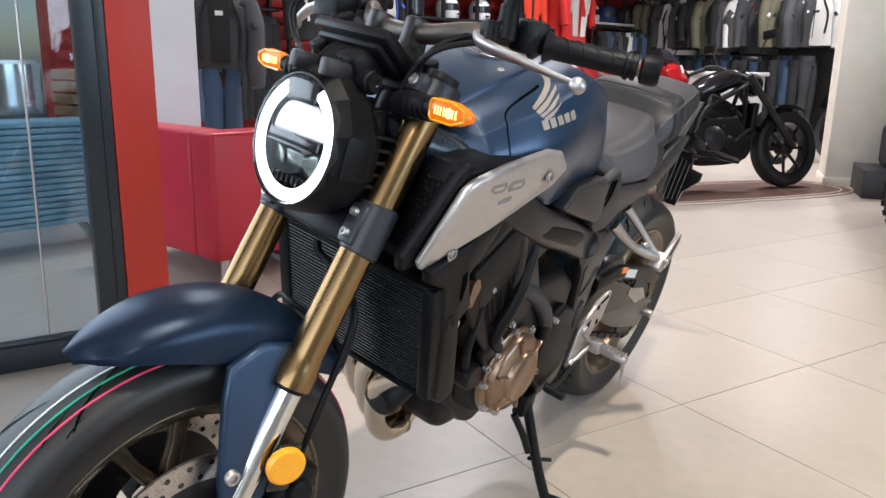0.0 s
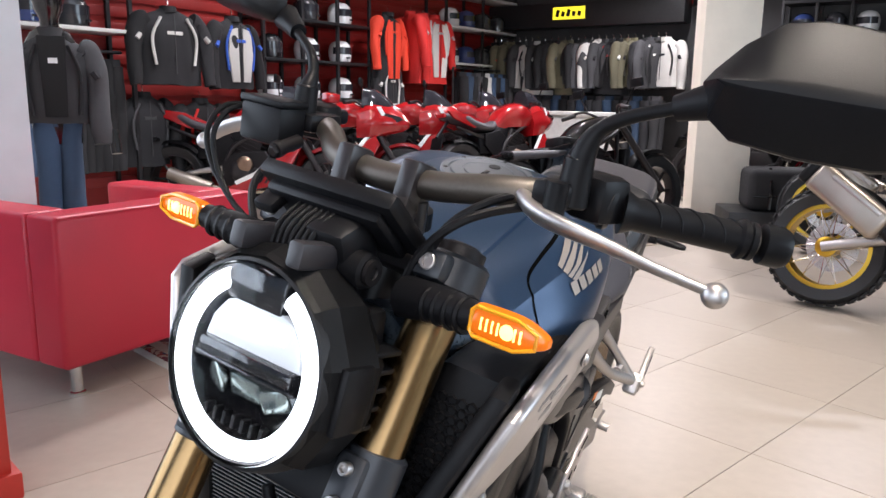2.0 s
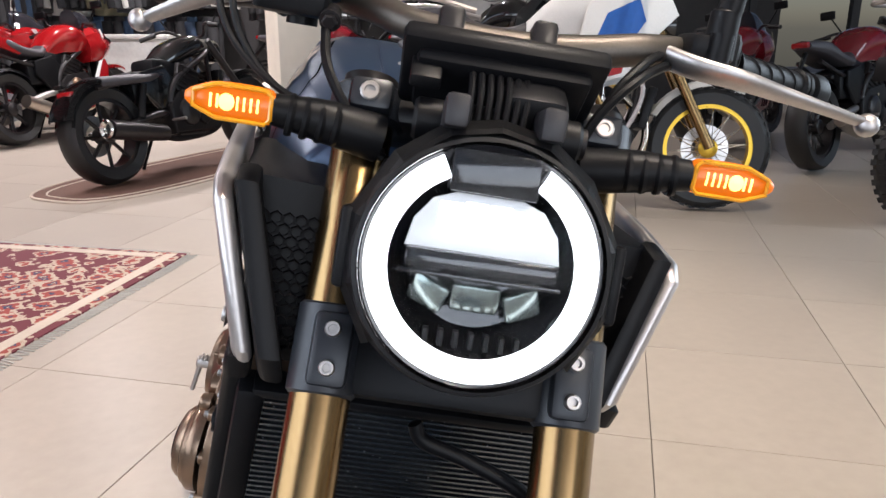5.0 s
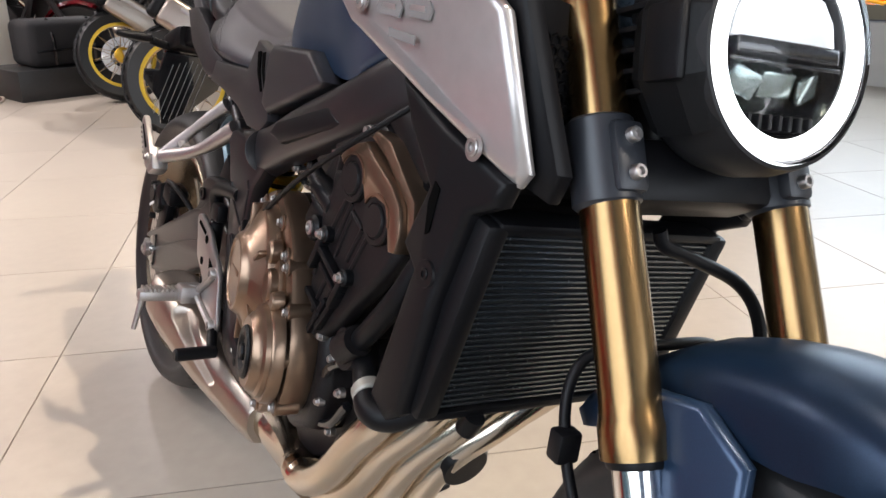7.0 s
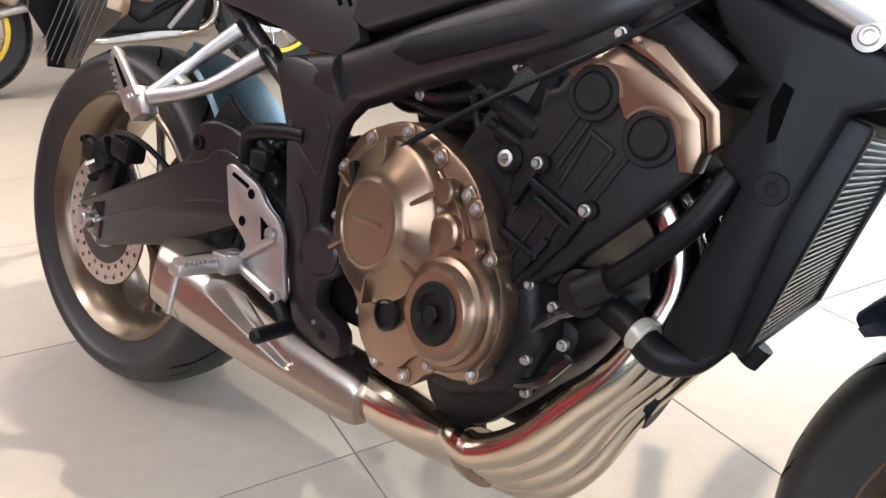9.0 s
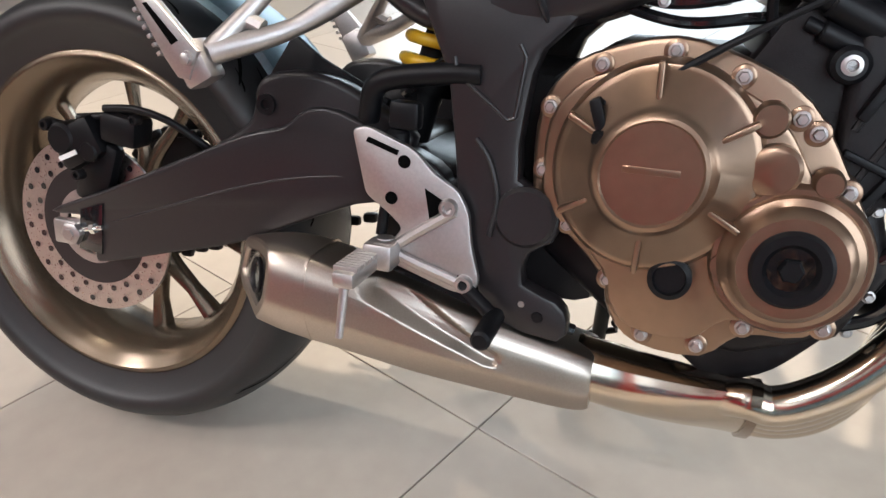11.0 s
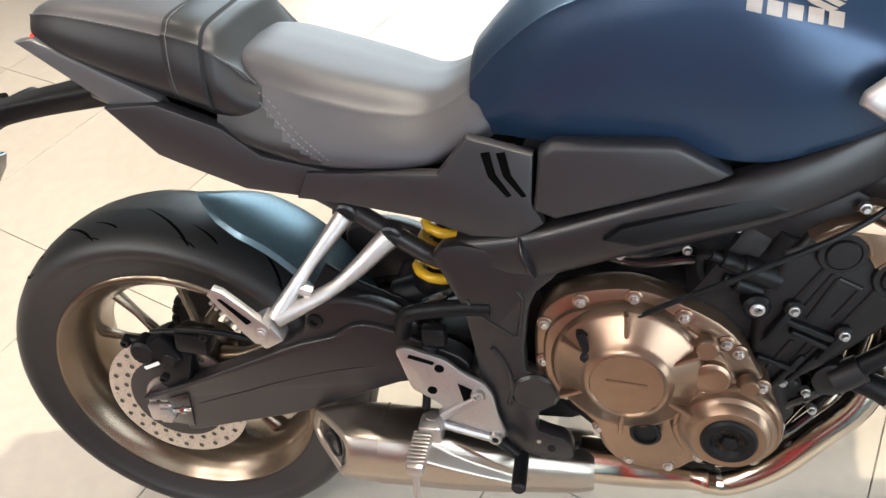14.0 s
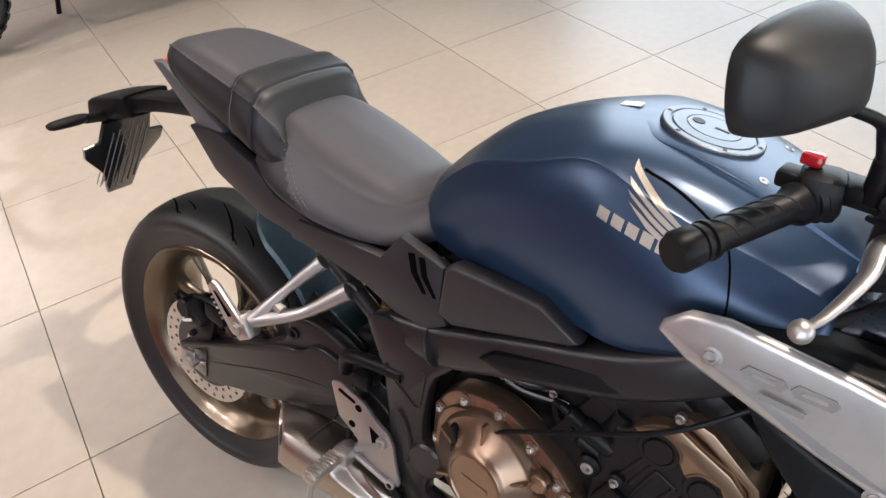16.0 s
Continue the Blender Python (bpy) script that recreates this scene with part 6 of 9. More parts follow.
# ---- front end, turned to the right with the steering ----
for s in (-1, 1):
    y = s * 0.101
    up, lo = fork_at(0.968, y), fork_at(0.548, y)
    tb = lathe([(0.020, 0), (0.0285, 0.002), (0.0285, 0.028), (0.0265, 0.034), (0.0250, 0.052), (0.0250, (up - lo).length)], lo, up - lo, 36)
    fk = part("fork_tube", tb, GOLD, bike, "gold anodised upside-down fork tube", STEER)
    part("fork_slider", rod(fork_at(0.36, y), fork_at(0.555, y), 0.0205, seg=28), CHROME, fk, "chromed fork slider", STEER)
    part("fork_seal", lathe([(0.024, 0), (0.025, 0.004), (0.024, 0.010)], fork_at(0.544, y), FORK, 28), BLACK, fk, m=STEER)
    part("axle_clamp", join(box(0.050, 0.044, 0.11, fork_at(0.335, y), 0.010, (0, -25.5, 0)), rod(AXLE_F + V((0, s * 0.085, 0)), AXLE_F + V((0, s * 0.13, 0)), 0.022, bevel=0.004)), BLACK, fk, m=STEER)
    cl = rod(fork_at(0.728, y), fork_at(0.797, y), 0.0290, bevel=0.004, seg=28)
    bl = [bolt_bm(fork_at(z, s * 0.097, 0.0355), (math.cos(RAKE), 0, math.sin(RAKE)), 0.0066, 0.006) for z in (0.7485, 0.776)]
    lug = box(0.026, 0.032, 0.060, fork_at(0.762, s * 0.097, 0.021), 0.006, (0, -25.5, 0))
    tc = part("lower_clamp", join(cl, lug), material("grey_clamp_paint", (0.020, 0.022, 0.027), 0.36, 0.2) if s < 0 else bpy.data.materials["grey_clamp_paint"], bike, "dark grey fork clamp", STEER)
    parts("clamp_bolt", bl, ALU, tc, m=STEER)
    part("top_clamp_end", join(rod(fork_at(0.937, y), fork_at(0.968, y), 0.033, bevel=0.004, seg=28), box(0.036, 0.036, 0.028, fork_at(0.952, s * 0.097, 0.028), 0.006, (0, -25.5, 0))), bpy.data.materials["grey_clamp_paint"], bike, "dark grey top clamp", STEER)
    part("fork_cap", lathe([(0.024, 0), (0.024, 0.010), (0.014, 0.014), (0.012, 0.006)], fork_at(0.968, y), FORK, 24), DARK, fk, m=STEER)
    part("top_clamp_bolt", bolt_bm(fork_at(0.952, s * 0.098, 0.0455), (math.cos(RAKE), 0, math.sin(RAKE)), 0.0085, 0.0035), ALU, bike, m=STEER)
    # indicators
    st = join(tube([(1.185, s * 0.085, 0.935), (1.196, s * 0.130, 0.943), (1.203, s * 0.172, 0.947)], (0.020, 0.0175, 0.0125), 14, 6))
    isk = part("indicator_stalk", st, BLACK, bike, "black rubber indicator stalk", STEER)
    parts("stalk_ring", [lathe([(0.0165, 0), (0.0176, 0.003), (0.0165, 0.006)], (1.196 + 0.001 * k, s * (0.118 + 0.012 * k), 0.941 + 0.001 * k), (0.2, s, 0.1), 16) for k in range(4)], BLACK, isk, m=STEER)
    body = skin([(x, [(0, h), (w * 0.72, h * 0.78), (w, h * 0.2), (w, -h * 0.2), (w * 0.72, -h * 0.78), (0, -h)]) for x, w, h in ((0.0, 0.008, 0.011), (0.008, 0.010, 0.0145), (0.044, 0.010, 0.0145), (0.064, 0.007, 0.008), (0.070, 0.004, 0.004))], 4, 3)
    im = STEER @ Matrix.Translation((1.205, s * 0.168, 0.948)) @ Matrix.Rotation(radians(90 * s), 4, "Z")
    part("indicator_lens", body, ORANGE, isk, "lit amber indicator lens", im, 25)
    part("indicator_rim", tube([(q, (-0.0092 if s > 0 else 0.0092), z) for q, z in ((0.006, 0.0130), (0.044, 0.0130), (0.062, 0.006), (0.062, -0.006), (0.044, -0.0130), (0.006, -0.0130), (0.002, -0.009), (0.002, 0.009), (0.006, 0.0130))], 0.0020, 6, smooth=False), REFLECT, isk, m=im)
    parts("indicator_bulb", [box(0.0020, 0.003, 0.011, (0.012 + 0.0052 * k, (-0.0094 if s > 0 else 0.0094), 0), 0.0008) for k in range(8)] + [lathe([(0.007, 0), (0.006, 0.002), (0.0001, 0.003)], (0.036, (-0.0090 if s > 0 else 0.0090), 0.0), (0, -s, 0), 14)], AMBERGLOW, isk, "glowing amber lamp element", im)
part("lower_yoke", join(box(0.060, 0.17, 0.058, fork_at(0.757, 0, -0.014), 0.010, (0, -25.5, 0))), BLACK, bike, m=STEER)
part("brake_hose", tube([(1.225, -0.02, 0.705), (1.226, -0.01, 0.690), (1.226, 0.030, 0.677), (1.234, 0.085, 0.655), (1.246, 0.110, 0.622), (1.266, 0.114, 0.565)], 0.0068, 10), BLACK, bike, m=STEER)
part("top_yoke", box(0.075, 0.19, 0.026, fork_at(0.952, 0, -0.02), 0.008, (0, -25.5, 0)), SATIN, bike, m=STEER)

# front mudguard, blue, with two legs
fend = bmesh.new()
frows = []
for k in range(23):
    a = radians(-25 + 78 * k / 22)
    f = k / 22
    rr = 0.350 + 0.014 * math.sin(math.pi * min(1, f * 1.25)) - 0.022 * max(0, f - 0.6)
    w = 0.074 * (math.sqrt(max(0.03, 1 - (1 - f / 0.34) ** 2)) if f < 0.34 else min(1, 0.42 + 2.4 * ((1 - f) * 1.4) ** 0.8))
    drop = 0.070 * (0.10 + 0.90 * min(1, f / 0.34) ** 0.8 if f < 0.5 else min(1, 0.30 + 2.0 * (1 - f)))
    frows.append([fend.verts.new((1.45 - (rr + dr) * math.sin(a), y, 0.30 + (rr + dr) * math.cos(a))) for y, dr in
                  ((-w, -drop), (-w * 0.985, -drop * 0.5), (-w * 0.90, -0.014), (-w * 0.62, -0.003), (-w * 0.3, 0.001), (0, 0.003), (w * 0.3, 0.001), (w * 0.62, -0.003), (w * 0.90, -0.014), (w * 0.985, -drop * 0.5), (w, -drop))])
for a, b in zip(frows, frows[1:]):
    for k in range(10):
        fend.faces.new((a[k], a[k + 1], b[k + 1], b[k]))
bmesh.ops.solidify(fend, geom=fend.faces[:], thickness=0.003)
guard = part("front_mudguard", fend, BLUE, bike, "matte blue front mudguard", STEER, 60)
for s in (-1, 1):
    leg = bent(plate([(1.300, 0.560), (1.318, 0.600), (1.372, 0.612), (1.425, 0.590), (1.436, 0.55), (1.444, 0.430), (1.436, 0.365), (1.410, 0.345), (1.380, 0.360), (1.362, 0.42), (1.336, 0.51)], *sorted((s * 0.082, s * 0.098)), 0.006, 3), lambda x, z: s * 0.014 * max(0, min(1, (0.56 - z) / 0.1)) - s * 0.22 * max(0, z - 0.555))
    part("mudguard_leg", leg, BLUE, guard, "matte blue mudguard leg", STEER)
    part("leg_bolt", bolt_bm((1.428, s * 0.112, 0.440), (0, s, 0), 0.011, 0.007), ALU, guard, m=STEER)
    fc = part("front_caliper", join(box(0.06, 0.055, 0.13, (1.335, s * 0.098, 0.36), 0.014, (0, -25, 0)), rod((1.325, s * 0.12, 0.385), (1.325, s * 0.138, 0.385), 0.020, bevel=0.004), rod((1.345, s * 0.12, 0.340), (1.345, s * 0.138, 0.340), 0.020, bevel=0.004)), BLACK, bike, "black radial front caliper", STEER)
    part("side_reflector", lathe([(0.028, 0), (0.028, 0.006), (0.024, 0.010)], (1.362, s * 0.138, 0.450), (0.25, s, 0.05), 28), REFLECT, bike, "round amber reflector", STEER)
    part("reflector_bracket", box(0.036, 0.006, 0.070, (1.358, s * 0.131, 0.440), 0.002, (0, -15, 0)), SATIN, bike, m=STEER)
parts("front_hose", (tube([(1.315, 0.108, 0.43), (1.296, 0.112, 0.49), (1.275, 0.110, 0.54), (1.262, 0.112, 0.575)], 0.0055, 10), tube([(1.31, -0.105, 0.44), (1.27, -0.11, 0.50), (1.245, -0.105, 0.56), (1.24, -0.08, 0.595), (1.255, -0.02, 0.605), (1.25, 0.05, 0.60), (1.245, 0.09, 0.57)], 0.0055, 10), box(0.02, 0.024, 0.03, (1.262, -0.112, 0.52), 0.004)), BLACK, bike, m=STEER)
part("front_axle", rod(AXLE_F + V((0, -0.135, 0)), AXLE_F + V((0, 0.135, 0)), 0.014), DARK, bike, m=STEER)

# head lamp: shell, lens, light ring, lamp units
LAMP = STEER @ Matrix.Translation((1.300, 0.004, 0.870)) @ Matrix.Rotation(radians(-10), 4, "Y") @ Matrix.Rotation(radians(90), 4, "Y")
lamp = part("headlamp_shell", lathe([(0.0885, 0.004), (0.0915, 0.003), (0.094, -0.004), (0.098, -0.020), (0.099, -0.046), (0.094, -0.066), (0.078, -0.088), (0.055, -0.104), (0.03, -0.108), (0.0001, -0.108)], (0, 0, 0), (0, 0, 1), 64, False), LAMPGREY, bike, "dark grey round headlamp shell", LAMP, 25)
cowl = bmesh.new()
crows = []
for r, h in ((0.0925, 0.002), (0.0965, -0.003), (0.1035, -0.018), (0.1045, -0.040), (0.0955, -0.058), (0.085, -0.060)):
    crows.append([cowl.verts.new((r * math.cos(radians(a)) * (1.03 if abs(a - 180) < 40 else 1.0), r * math.sin(radians(a)), h - 0.018 * abs(math.sin(radians(a))) * (h < -0.03))) for a in (48, 75, 105, 135, 158, 180, 202, 225, 255, 285, 312)])
for a, b in zip(crows, crows[1:]):
    for k in range(10):
        cowl.faces.new((a[k], a[k + 1], b[k + 1], b[k]))
bmesh.ops.solidify(cowl, geom=cowl.faces[:], thickness=0.004)
part("headlamp_cowl", cowl, LAMPGREY, lamp, "dark grey faceted headlamp cowl", LAMP, 12)
for s in (-1, 1):
    parts("cowl_rib", [box(0.005, 0.030, 0.050, (-0.034 + 0.017 * k, s * 0.079, -0.078), 0.0015) for k in range(5)], BLACK, lamp, m=LAMP)
    part("cowl_horn", box(0.024, 0.018, 0.050, (-0.106, s * 0.034, -0.018), 0.004), SIDEP, lamp, m=LAMP)
    part("cowl_flank", box(0.060, 0.010, 0.040, (0.000, s * 0.0995, -0.030), 0.004), BLACK, lamp, m=LAMP)
part("lamp_bowl", lathe([(0.086, 0.0), (0.080, -0.006), (0.066, -0.010), (0.060, -0.030), (0.050, -0.055), (0.0001, -0.060)], (0, 0, 0), (0, 0, 1), 48, False), GLOSSB, lamp, "black lamp bowl", LAMP)
drl = bmesh.new()
dr = []
N = 64
for k in range(N + 1):
    a = radians(180 + 27 + (306) * k / N)
    dr.append([drl.verts.new((r * math.cos(a), r * math.sin(a), h)) for r, h in ((0.0665, -0.008), (0.0675, -0.002), (0.0755, 0.0015), (0.0835, -0.002), (0.0845, -0.008))])
for a, b in zip(dr, dr[1:]):
    for k in range(4):
        drl.faces.new((a[k], a[k + 1], b[k + 1], b[k]))
part("light_ring", drl, DRL, lamp, "lit white daytime light ring", LAMP)
led = plate([(-0.008, -0.056), (-0.028, -0.052), (-0.044, -0.040), (-0.050, -0.024), (-0.050, 0.024), (-0.044, 0.040), (-0.028, 0.052), (-0.008, 0.056)], 0.012, 0.020, 0.002)
led.transform(Matrix.Rotation(radians(-90), 4, "X"))
part("led_unit", led, LED, lamp, "lit white upper lamp unit", LAMP)
for k in range(4):
    core = box(0.022 - 0.003 * abs(k - 1.5), 0.0165, 0.004, (-0.034, -0.027 + 0.018 * k, -0.0105), 0.0015)
    part("led_core", core, LEDCORE, lamp, "bright lamp segment", LAMP)
part("lamp_divider", join(box(0.014, 0.110, 0.030, (-0.001, 0, -0.018), 0.003), box(0.004, 0.118, 0.008, (0.009, 0, -0.010), 0.001)), GLOSSB, lamp, "dark bar across the lamp", LAMP)
for k in range(3):
    facet = box(0.022, 0.036 if k == 1 else 0.028, 0.006, (0.024, -0.034 + 0.034 * k, -0.019), 0.003, (14 * (1 - k), 22, (k - 1) * 18))
    part("low_reflector", facet, LOWREF, lamp, "pale faceted lower reflector", LAMP)
parts("lamp_fin", [box(0.012, 0.004, 0.012, (0.054, -0.032 + 0.011 * k, -0.014), 0.001) for k in range(7)] + [box(0.016, 0.004, 0.012, (-0.060, -0.030 + 0.010 * k, -0.010), 0.001) for k in range(7)], BLACK, lamp, m=LAMP)
part("lamp_top_panel", box(0.030, 0.062, 0.004, (-0.066, 0, -0.001), 0.001), GLOSSB, lamp, "dark panel in the ring's gap", LAMP)
lens = part("headlamp_lens", lathe([(0.0885, 0.002), (0.0870, 0.006), (0.070, 0.011), (0.040, 0.015), (0.0001, 0.017)], (0, 0, 0), (0, 0, 1), 64, False), LENS, lamp, "clear domed lamp lens", LAMP)
lens.visible_shadow = False
part("lamp_bracket", join(box(0.03, 0.16, 0.05, (1.215, 0, 0.90), 0.008), box(0.05, 0.05, 0.06, (1.235, 0, 0.925), 0.01)), BLACK, bike, m=STEER)

# instrument panel, cables
DASH = STEER @ pose(1.192, 0.004, 0.999, 0, -40, 0)
dash = part("instrument_panel", join(box(0.085, 0.160, 0.018, (0, 0, 0), 0.006), box(0.066, 0.136, 0.014, (0, 0, -0.013), 0.006)), BLACK, bike, "black instrument panel", DASH)
part("screen", box(0.066, 0.148, 0.002, (-0.002, 0, 0.0095), 0.0005), GLOSSB, dash, "dark instrument screen", DASH)
part("dash_bracket", join(box(0.05, 0.050, 0.050, (1.220, 0.030, 0.975), 0.010, (0, 20, 0)), rod((1.225, -0.060, 0.960), (1.225, 0.070, 0.960), 0.017, bevel=0.003), box(0.05, 0.024, 0.012, (1.215, -0.055, 1.0), 0.003, (0, 30, 0))), BLACK, bike, m=STEER)
part("dash_bolt", join(lathe([(0.012, 0), (0.012, 0.004), (0.006, 0.004), (0.005, 0.002)], (1.225, 0.070, 0.960), (0, 1, 0), 16)), DARK, bike, m=STEER)
parts("ribbed_cable", [tube([(1.212, -0.020 + 0.007 * k, 1.006), (1.246, -0.020 + 0.007 * k, 0.986), (1.256, -0.020 + 0.0065 * k, 0.960), (1.250, -0.020 + 0.006 * k, 0.935)], 0.0027, 8) for k in range(7)], BLACK, bike, "", STEER)
cables = []
for k in range(2):
    d = 0.014 * k
    cables.append(tube([(1.085, -0.205 + d, 1.052), (1.130, -0.232 + d, 1.056), (1.158, -0.232 + d * 0.8, 1.030), (1.164, -0.216 + d * 0.6, 0.995), (1.168, -0.176, 0.962), (1.178, -0.126, 0.944), (1.195, -0.080, 0.925)], 0.0032, 8))
cables.append(tube([(1.140, -0.145, 1.015), (1.175, -0.135, 0.985), (1.190, -0.110, 0.950), (1.19, -0.08, 0.92)], 0.0042, 8))
cables.append(tube([(1.105, 0.175, 1.034), (1.135, 0.150, 1.030), (1.168, 0.120, 1.014), (1.180, 0.092, 0.982), (1.180, 0.075, 0.94), (1.16, 0.06, 0.90)], 0.0044, 8))
cables.append(tube([(1.095, 0.170, 1.042), (1.125, 0.150, 1.042), (1.158, 0.122, 1.024), (1.172, 0.098, 0.990), (1.172, 0.08, 0.92)], 0.0042, 8))
parts("control_cable", cables, BLACK, bike, m=STEER)

# handlebar, risers, controls, mirrors
BAR = [(0.989, -0.318, 1.033), (1.022, -0.215, 1.041), (1.044, -0.170, 1.046), (1.084, -0.115, 1.042), (1.118, -0.07, 1.030), (1.130, 0, 1.025), (1.131, 0.07, 1.030), (1.126, 0.130, 1.041), (1.102, 0.180, 1.046), (1.070, 0.232, 1.040), (1.014, 0.334, 1.034)]
bar = part("handlebar", tube(BAR, (0.011, 0.011, 0.0125, 0.0145, 0.0145, 0.0145, 0.0145, 0.0145, 0.0125, 0.011, 0.011), 18, 6), TITAN, bike, "bronze grey tapered handlebar", STEER)
for s in (-1, 1):
    part("bar_riser", join(box(0.038, 0.022, 0.052, (1.135, s * 0.040, 1.022), 0.005, (0, -15, 0)), box(0.024, 0.022, 0.03, (1.150, s * 0.040, 1.0), 0.004, (0, -20, 0)), rod((1.13, s * 0.040, 0.975), (1.13, s * 0.040, 1.01), 0.014)), SATIN, bike, "black handlebar riser", STEER)
    g0, g1 = (V((1.026, -0.204, 1.041)), V((0.989, -0.318, 1.033))) if s < 0 else (V((1.074, 0.226, 1.041)), V((1.014, 0.334, 1.034)))
    # the controls of the left side stand farther ahead
    CT = STEER @ Matrix.Translation((0, 0, 0) if s < 0 else (0.052, 0.026, 0.002))
    dg = (g1 - g0).normalized()
    grip = part("grip", lathe([(0.021, 0), (0.0185, 0.006), (0.0152, 0.012), (0.0152, 0.104), (0.0185, 0.107), (0.0185, 0.111), (0.0155, 0.112), (0.0155, 0.114), (0.0175, 0.115), (0.0175, 0.120), (0.015, 0.121)], g0, dg, 22), BLACK, bike, "black rubber grip with slanted grooves", STEER)
    parts("grip_rib", [tube([g0 + dg * (0.022 + 0.019 * k) + 0.0153 * (math.cos(a) * V((0, 0, 1)) + math.sin(a) * dg.cross(V((0, 0, 1)))) + dg * 0.012 * math.sin(a * 0.9) for a in (radians(-70 + 35 * j) for j in range(6))], 0.0012, 6, 3) for k in range(5)], BLACK, grip, "", STEER)
    part("bar_end", join(lathe([(0.0125, 0), (0.0185, 0.003), (0.0190, 0.020), (0.016, 0.026), (0.006, 0.026)], g1 + dg * 0.001, dg, 22)), BLACK, bar, "black bar-end weight", STEER)
    part("switch_box", join(box(0.042, 0.046, 0.044, (1.036, s * 0.180, 1.048), 0.010, (0, 0, -s * 16)), box(0.026, 0.028, 0.018, (1.010, s * 0.180, 1.054), 0.005), rod((1.030, s * 0.196, 1.043), (1.034, s * 0.184, 1.045), 0.024, bevel=0.004)), BLACK, bike, "black switch housing", CT)
    part("lever_perch", join(box(0.052, 0.036, 0.022, (1.066, s * 0.158, 1.050), 0.006), rod((1.092, s * 0.165, 1.034), (1.092, s * 0.165, 1.062), 0.010)), BLACK, bike, m=CT)
    lp = [(1.094, -0.160, 1.046), (1.106, -0.190, 1.044), (1.104, -0.225, 1.036), (1.108, -0.255, 1.026), (1.098, -0.297, 1.006), (1.090, -0.313, 0.998)] if s < 0 else [(1.120, 0.150, 1.040), (1.142, 0.176, 1.033), (1.152, 0.212, 1.029), (1.150, 0.246, 1.024), (1.152, 0.285, 1.018), (1.147, 0.330, 1.011)]
    part("lever", tube(lp, (0.0135, 0.0130, 0.0115, 0.0095, 0.0072, 0.0060), 16, 6, squash=0.60), ALU, bike, "aluminium hand lever", STEER)
    ball = [(0.0105 * math.sin(radians(a)) + 1e-4, -0.0105 * math.cos(radians(a))) for a in range(0, 181, 20)]
    part("lever_ball", lathe(ball, V(lp[-1]) + V((-0.002, s * 0.006, -0.002)), (0, s, 0), 20, False), ALU, bike, m=STEER)
    # mirrors
    mb = V((1.080, s * 0.165, 1.067))
    if s < 0:
        sp_ = [mb, mb + V((-0.002, 0, 0.020)), mb + V((-0.010, -0.002, 0.038)), mb + V((-0.016, -0.014, 0.058)), mb + V((-0.038, -0.062, 0.080))]
        neck = (mb + V((-0.037, -0.058, 0.079)), mb + V((-0.050, -0.094, 0.094)))
        centre = mb + V((-0.050, -0.160, 0.122))
    else:
        mb = V((1.124, 0.197, 1.062))
        sp_ = [mb, V((1.124, 0.200, 1.092)), V((1.124, 0.210, 1.112)), V((1.124, 0.234, 1.127)), V((1.124, 0.276, 1.143))]
        neck = (V((1.124, 0.268, 1.140)), V((1.126, 0.306, 1.154)))
        centre = V((1.116, 0.364, 1.167))
    stalk = tube(sp_, (0.0125, 0.011, 0.0065, 0.006, 0.0055), 12, 6)
    part("mirror_stalk", join(stalk, rod(mb - V((0, 0, 0.02)), mb + V((-0.001, 0, 0.024)), 0.0145, 0.013, bevel=0.002), tube(neck, (0.0105, 0.0165), 14, smooth=False)), BLACK, bike, "black mirror stalk", STEER)
    MM = STEER @ Matrix.Translation(centre) @ Matrix.Rotation(radians(s * 8), 4, "Z") @ Matrix.Rotation(radians(-8), 4, "Y")
    hd = bmesh.new()
    rows_m = []
    outline = [(-0.072, -0.026), (-0.058, -0.036), (-0.01, -0.034), (0.050, -0.027), (0.070, -0.014), (0.075, 0.018), (0.064, 0.040), (0.010, 0.050), (-0.050, 0.046), (-0.072, 0.018)] if s < 0 else [(-0.078, -0.014), (-0.074, 0.006), (-0.034, 0.046), (0.020, 0.050), (0.072, 0.038), (0.086, 0.006), (0.078, -0.034), (0.046, -0.048), (-0.052, -0.044)]
    if s < 0:
        ol = spline([(y, z, 0) for y, z in outline + outline[:1]], 3)[:-1]
        shape = ((-0.006, 0.97, 0.97), (-0.004, 1.0, 1.0), (0.004, 1.0, 1.0), (0.009, 0.975, 0.97), (0.022, 0.86, 0.84), (0.032, 0.68, 0.64), (0.038, 0.48, 0.42), (0.041, 0.20, 0.18))
    else:
        ol = [V((y, z, 0)) for y, z in rounded(outline, 2)]
        shape = ((-0.006, 0.97, 0.97), (-0.004, 1.0, 1.0), (0.003, 1.0, 1.0), (0.006, 0.985, 0.97), (0.036, 0.84, 0.14), (0.0375, 0.80, 0.06))
    for x, f, g in shape:
        rows_m.append([hd.verts.new((x, s * (p.x * f - 0.006 * (1 - f)), p.y * g - 0.006 * (1 - g))) for p in ol])
    for a, b in zip(rows_m, rows_m[1:]):
        for k in range(len(a)):
            hd.faces.new((a[k], a[(k + 1) % len(a)], b[(k + 1) % len(a)], b[k]))
    hd.faces.new(rows_m[0])
    hd.faces.new(rows_m[-1])
    mh = part("mirror_housing", hd, LAMPGREY if s < 0 else BLACK, bike, "black creased mirror housing", MM, 45 if s < 0 else 22)
    gl = bmesh.new()
    gl.faces.new([gl.verts.new((-0.0072, s * p.x * 0.93, p.y * 0.93)) for p in ol])
    part("mirror_glass", gl, MIRROR, mh, "mirror glass", MM)
